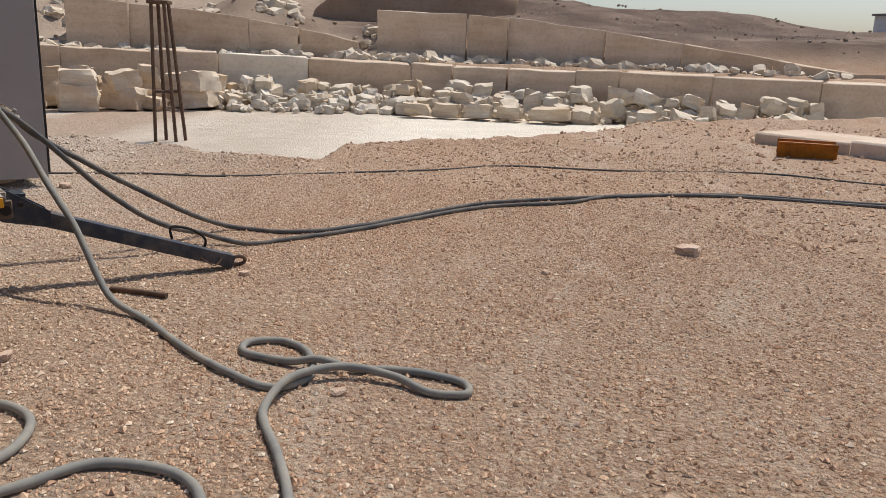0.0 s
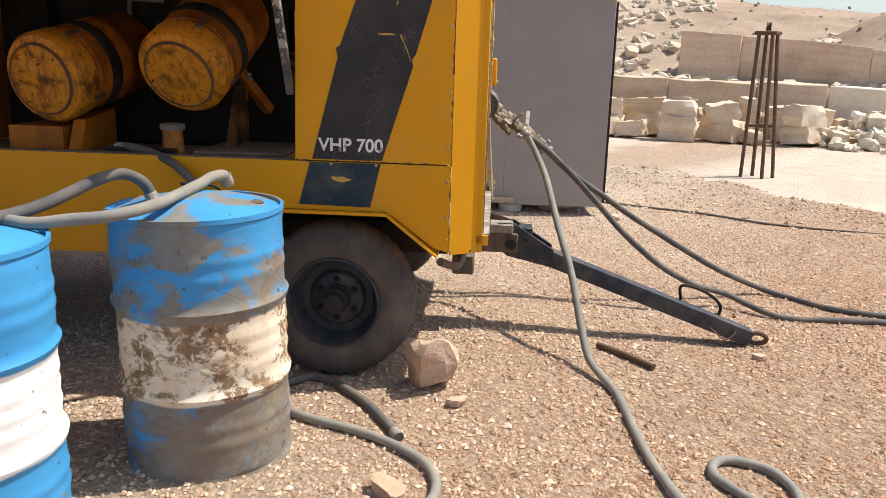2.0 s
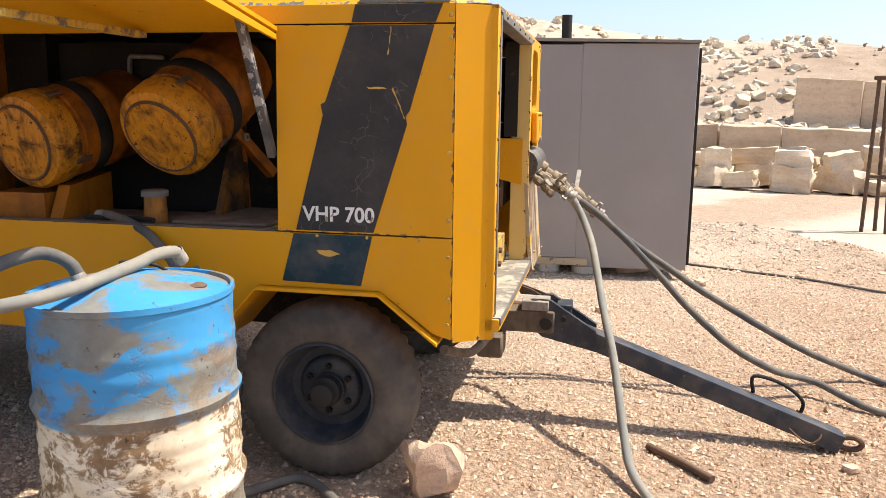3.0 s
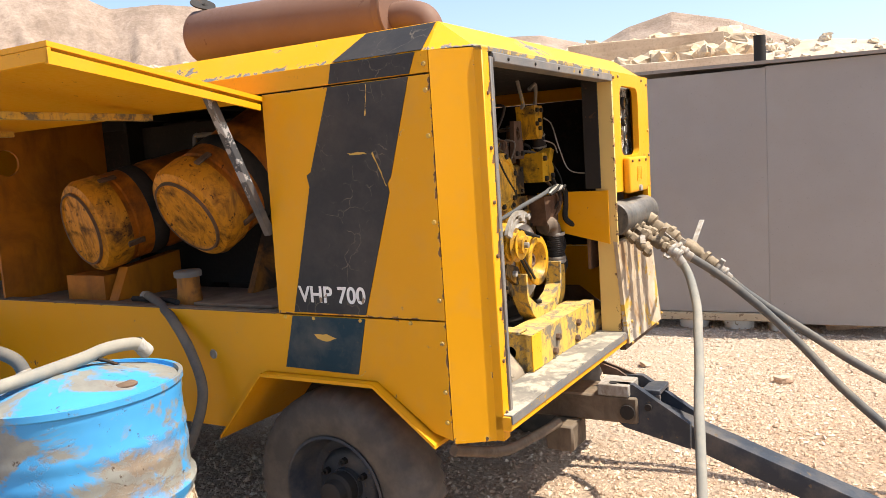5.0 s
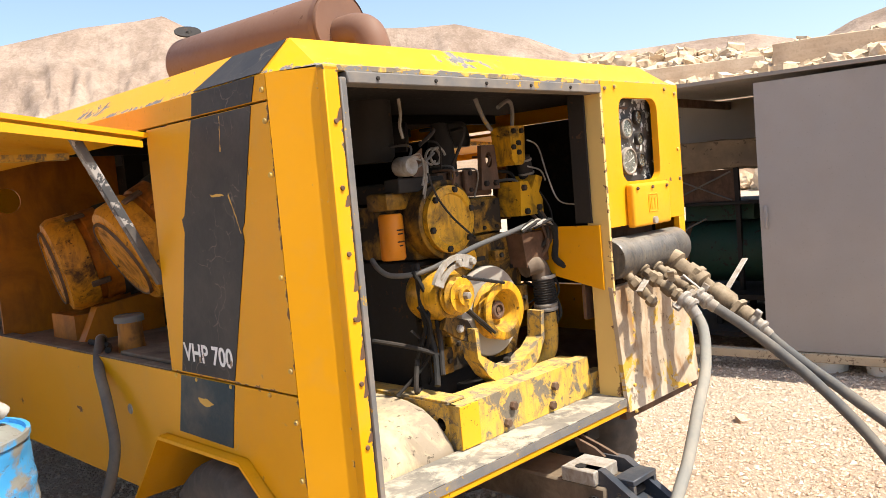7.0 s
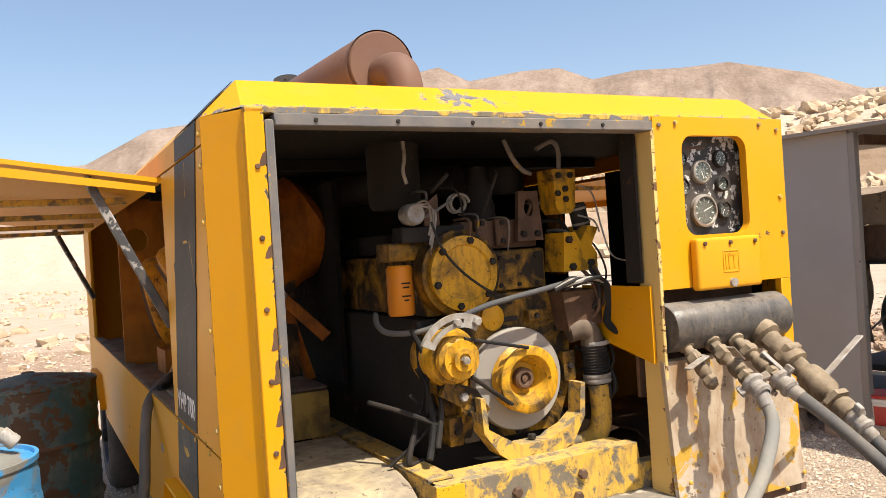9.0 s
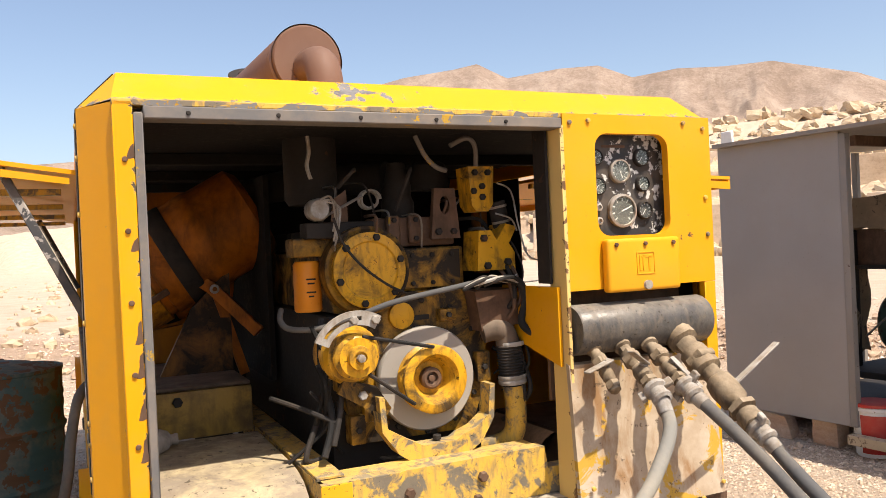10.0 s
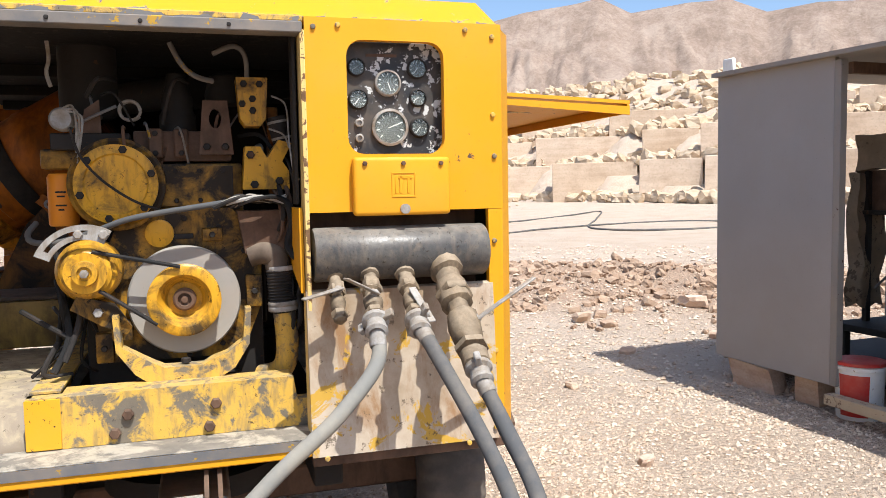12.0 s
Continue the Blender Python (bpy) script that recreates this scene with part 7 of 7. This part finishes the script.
LOOSE = [mesh_of("loose_stone", rock_bm(60 + i, (0.12, 0.09, 0.06), 0.6, 0.2, 2), M_pinkrock, 25) for i in range(5)]
rs = random.Random(3)
for sx, sy, k in ((0.85, 2.55, 0.75), (2.0, 6.35, 1.5), (-1.72, 2.75, 1.0), (-0.45, 3.35, 0.5), (0.75, 5.6, 0.5), (-2.05, 3.5, 0.7), (-1.35, 5.25, 0.6), (-5.1, 5.4, 0.8), (-4.6, 6.1, 0.7), (-3.8, 6.6, 0.9), (-4.0, 8.3, 1.0), (-8.0, 4.9, 1.0), (-6.6, 4.7, 0.8), (-5.6, 4.2, 0.8), (-9.5, 4.2, 2.0), (-10.5, 5.3, 2.4), (-8.9, 5.6, 1.4)):
    ob = new("loose_stone", LOOSE[rs.randrange(5)])
    ob.matrix_basis = spot(sx, sy, float(terrain(sx, sy)) + 0.02 * k, 0, 0, rs.uniform(0, 360)) @ Matrix.Diagonal((k, k, k, 1))
    tagged(ob, "loose brown stone on the gravel", "stone", "loose stones")

# ---- at and in the cabin ----
_ca = radians(CAB[2])


def from_cabin(x, y, z):
    return (CAB[0] + x * math.cos(_ca) - y * math.sin(_ca), CAB[1] + x * math.sin(_ca) + y * math.cos(_ca), z)


def at_cabin(x, y, z, rz=0.0):
    px, py, pz = from_cabin(x, y, z)
    return spot(px, py, pz, 0, 0, CAB[2] + rz)


FLOOR = -0.06
for x, y, w, dd, h, lab in ((0.28, 0.14, 0.40, 0.2, 0.17, "squared rough stone under the cabin"), (0.02, 0.5, 0.30, 0.3, 0.2, "grey block under the cabin"), (0.78, 0.16, 0.2, 0.18, 0.2, "brown brick under the cabin"), (3.55, 0.25, 0.35, 0.22, 0.16, "squared rough stone under the cabin"), (3.9, 1.3, 0.4, 0.3, 0.16, "squared rough stone under the cabin"), (1.9, 1.4, 0.4, 0.3, 0.18, "squared rough stone under the cabin")):
    solid("support_stone", rock_bm(int(x * 100), (w, dd, h + 0.02), 0.92, 0.03, 2), M_pinkrock, at_cabin(x, y, FLOOR + h / 2, 4), lab, "stone", "cabin supports", smooth=30)


def bucket(m, label, red=False, h=0.30, r=0.135):
    e = thing("bucket", m, label, "bucket", "plastic buckets")
    part("body", lathe([(0, 0.0), (r * 0.88, 0.0), (r * 0.9, 0.01), (r, h * 0.86), (r * 1.05, h * 0.87), (r * 1.05, h * 0.93), (r, h * 0.94), (r, h * 0.96)], 28), M_white, e)
    part("lid", lathe([(r * 1.03, h * 0.945), (r * 1.06, h * 0.95), (r * 1.06, h), (r * 0.98, h * 1.01), (0, h * 1.0)], 28), M_red if red else M_white, e, "red lid" if red else "")
    if red:
        bm = bmesh.new()
        ring = []
        for k in range(9):
            a = radians(-98 + k * 9)
            ring.append([bm.verts.new(((r * (0.9 + 0.1 * t) + 0.002) * math.cos(a), (r * (0.9 + 0.1 * t) + 0.002) * math.sin(a), h * (0.08 + 0.72 * t))) for t in (0, 1)])
        for a, b in zip(ring, ring[1:]):
            bm.faces.new((a[0], b[0], b[1], a[1]))
        part("print", bm, M_red, e, "red printed band")
    return e


bucket(at_cabin(1.13, 0.16, FLOOR), "white paint bucket with red lid and band", True, 0.36, 0.145)
for x in (2.35, 2.72, 3.08):
    bucket(at_cabin(x, 0.13, FLOOR - 0.01), "white plastic bucket under the cabin rail", False, 0.135 + 0.02, 0.135)

bench = thing("work_bench", at_cabin(-0.68, 0, 0), "dark steel work bench inside the cabin", "bench")
part("bench_top", box(1.15, 2.9, 0.62, 1.6, 0.36, 0.41, 0.005), M_dark, bench)
for x in (1.22, 2.0, 2.8):
    for y in (0.68, 1.52):
        part("leg", box(x - 0.025, x + 0.025, y - 0.025, y + 0.025, 0.14, 0.36, 0.003), M_dark, bench)
shelf = thing("steel_shelf", at_cabin(-0.68, 0, 0), "dark steel rack with a covered load", "shelf")
for x in (1.24, 2.15, 2.85):
    for y in (0.85, 1.6):
        part("post", box(x - 0.02, x + 0.02, y - 0.02, y + 0.02, 0.41, 1.52, 0.002), M_dark, shelf)
part("shelf_board", box(1.2, 2.9, 0.82, 1.64, 1.17, 1.20, 0.003), M_dark, shelf)
part("shelf_panel", box(1.26, 2.12, 0.86, 0.88, 1.20, 1.48, 0.002), M_rust, shelf)
for a, b in (((1.5, 0.845, 1.21), (2.1, 0.845, 1.46)), ((1.5, 0.845, 1.46), (2.1, 0.845, 1.21))):
    part("brace", tube([a, b], 0.008, 6), M_trim, shelf)
part("top_board", box(1.2, 2.9, 0.82, 1.64, 1.49, 1.51, 0.003), M_dark, shelf)


def cloth(x0, x1, y0, y1, z0, z1, seed):
    """A limp cover: a soft box with folds."""
    bm = box(x0, x1, y0, y1, z0, z1, 0.0)
    bmesh.ops.subdivide_edges(bm, edges=bm.edges[:], cuts=9, use_grid_fill=True)
    for q in bm.verts:
        k = noise.noise_vector(q.co * 5 + Vector((seed, 0, 0)))
        low = 1 - (q.co.z - z0) / (z1 - z0)
        q.co += Vector((k.x * 0.05, k.y * 0.06 * (0.4 + low), k.z * 0.04))
        if q.co.z < z0 + 0.1:
            q.co.z -= 0.07 * abs(noise.noise(Vector((q.co.x * 6, q.co.y * 6, seed))))
    return bm


solid("tarpaulin", cloth(1.18, 2.5, 0.78, 1.62, 1.50, 1.73, 3.0), M_tarp, at_cabin(-0.68, 0, 0), "dusty brown tarpaulin over the rack", "tarpaulin", smooth=80)
solid("hanging_sack", cloth(1.13, 1.24, 0.78, 1.0, 0.52, 1.46, 8.0), M_tarp, at_cabin(-0.68, 0, 0), "brown sacking hanging from the rack", "sack", smooth=80)
air_tank = thing("air_tank", at_cabin(-0.68, 0, 0), "dark green horizontal tank on the bench", "tank")
part("shell", lathe([(0, 0), (0.12, 0.01), (0.22, 0.05), (0.27, 0.11), (0.285, 0.18), (0.285, 1.15), (0.26, 1.23), (0.15, 1.3), (0, 1.32)], 36, along((1.32, 1.12, 0.74), (1, 0, 0))), M_green, air_tank)
part("strap", lathe([(0.288, 0.32), (0.293, 0.325), (0.293, 0.36), (0.288, 0.365)], 36, along((1.32, 1.12, 0.74), (1, 0, 0))), M_rust, air_tank)
for x in (1.55, 2.3):
    part("foot", prism([(0.92, 0.41), (1.32, 0.41), (1.27, 0.53), (0.97, 0.53)], "x", x, x + 0.05), M_green, air_tank)
solid("tool_chest", box(1.62, 2.25, 0.95, 1.35, 1.026, 1.166, 0.012, 2), M_green, at_cabin(-0.68, 0, 0), "dark green steel chest on the rack", "chest")
solid("thin_rod", tube([(1.35, 0.80, 0.66), (1.72, 0.76, 0.98), (1.9, 0.75, 1.06)], 0.008, 6), M_trim, at_cabin(-0.68, 0, 0), "thin bare rod leaning on the tank", "rod")
part("roof_beam", box(1.1, 1.14, 0.05, CD, 2.05, 2.12, 0.003), M_rust, cabin)
part("roof_beam", box(2.3, 2.34, 0.05, CD, 2.05, 2.11, 0.003), M_rust, cabin)
part("lifting_lug", box(0.02, 0.13, 0.02, 0.05, 2.20, 2.30, 0.006), M_white, cabin)

hose("power_cable", [on_ground(x, y, 0.03) for x, y in ((-30, -6), (-33, -3.6), (-40, -2.6), (-46, -2.0), (-36, -0.4), (-28.5, 0.8), (-27.5, 3.4), (-30, 6))], 0.035, M_hose_dark, "dark cable strewn on the pale yard")
hose("power_cable", [on_ground(x, y, 0.03) for x, y in ((-22, -4), (-25, -1.5), (-27.4, -0.7), (-31, 1.0), (-34, 3.4), (-33, 6))], 0.03, M_hose_dark, "dark cable strewn on the pale yard")

# another yellow machine behind the cabin, seen through it
px, py, pz = from_cabin(3.0, 3.2, FLOOR)
rig = thing("yellow_machine", spot(px, py, pz, 0, 0, CAB[2]), "orange-yellow machine with black bands standing behind the cabin", "machine")
part("body", box(-0.5, 0.5, -0.4, 0.4, 0.35, 1.55, 0.05, 2), M_orange, rig)
for z in (0.8, 1.0):
    part("band", box(-0.51, 0.51, -0.41, 0.41, z, z + 0.07, 0.0), M_dark, rig)
part("cap", lathe([(0, 0), (0.3, 0), (0.3, 0.25), (0.24, 0.33), (0, 0.36)], 24, Matrix.Translation((0, 0, 1.55))), M_orange, rig)
for x in (-0.4, 0.4):
    part("skid", box(x - 0.06, x + 0.06, -0.5, 0.5, 0.0, 0.35, 0.01), M_dark, rig)

# ---- east end of the terrace ----
solid("orange_trough", prism([(-0.22, 0.0), (0.22, 0.0), (0.26, 0.24), (0.32, 0.25), (0.32, 0.27), (0.23, 0.27), (0.19, 0.04), (-0.19, 0.04), (-0.23, 0.27), (-0.32, 0.27), (-0.32, 0.25), (-0.26, 0.24)], "x", -0.45, 0.45), M_bulkhead, spot(5.95, 13.3, -0.10, 0, 0, -20), "orange rust-stained steel trough on the terrace edge", "trough")
ledge = thing("wall_ledge_east", spot(0, 0, 0), "low sawn stone ledge at the terrace's end", "quarry face", kind="structure")
for k in range(4):
    w = 1.9
    part("stone_face", box(-w / 2 + 0.02, w / 2 - 0.02, 0.0, 1.6, -1.6, 0.14 + 0.055 * k, 0.04), M_face, ledge, at=spot(6.25 + 1.03 * k, 14.35 - 1.60 * k, 0, 0, 0, -57 + 2 * (k % 2)))
hut = thing("hut", spot(41.0, 78.0, 4.05, 0, 0, 20), "small far white hut on the skyline", "hut")
part("wall", box(-1.2, 1.2, -0.8, 0.8, -0.5, 1.5, 0.02), M_white, hut)
part("roof", box(-1.4, 1.4, -1.0, 1.0, 1.5, 1.7, 0.02), M_greyframe, hut)
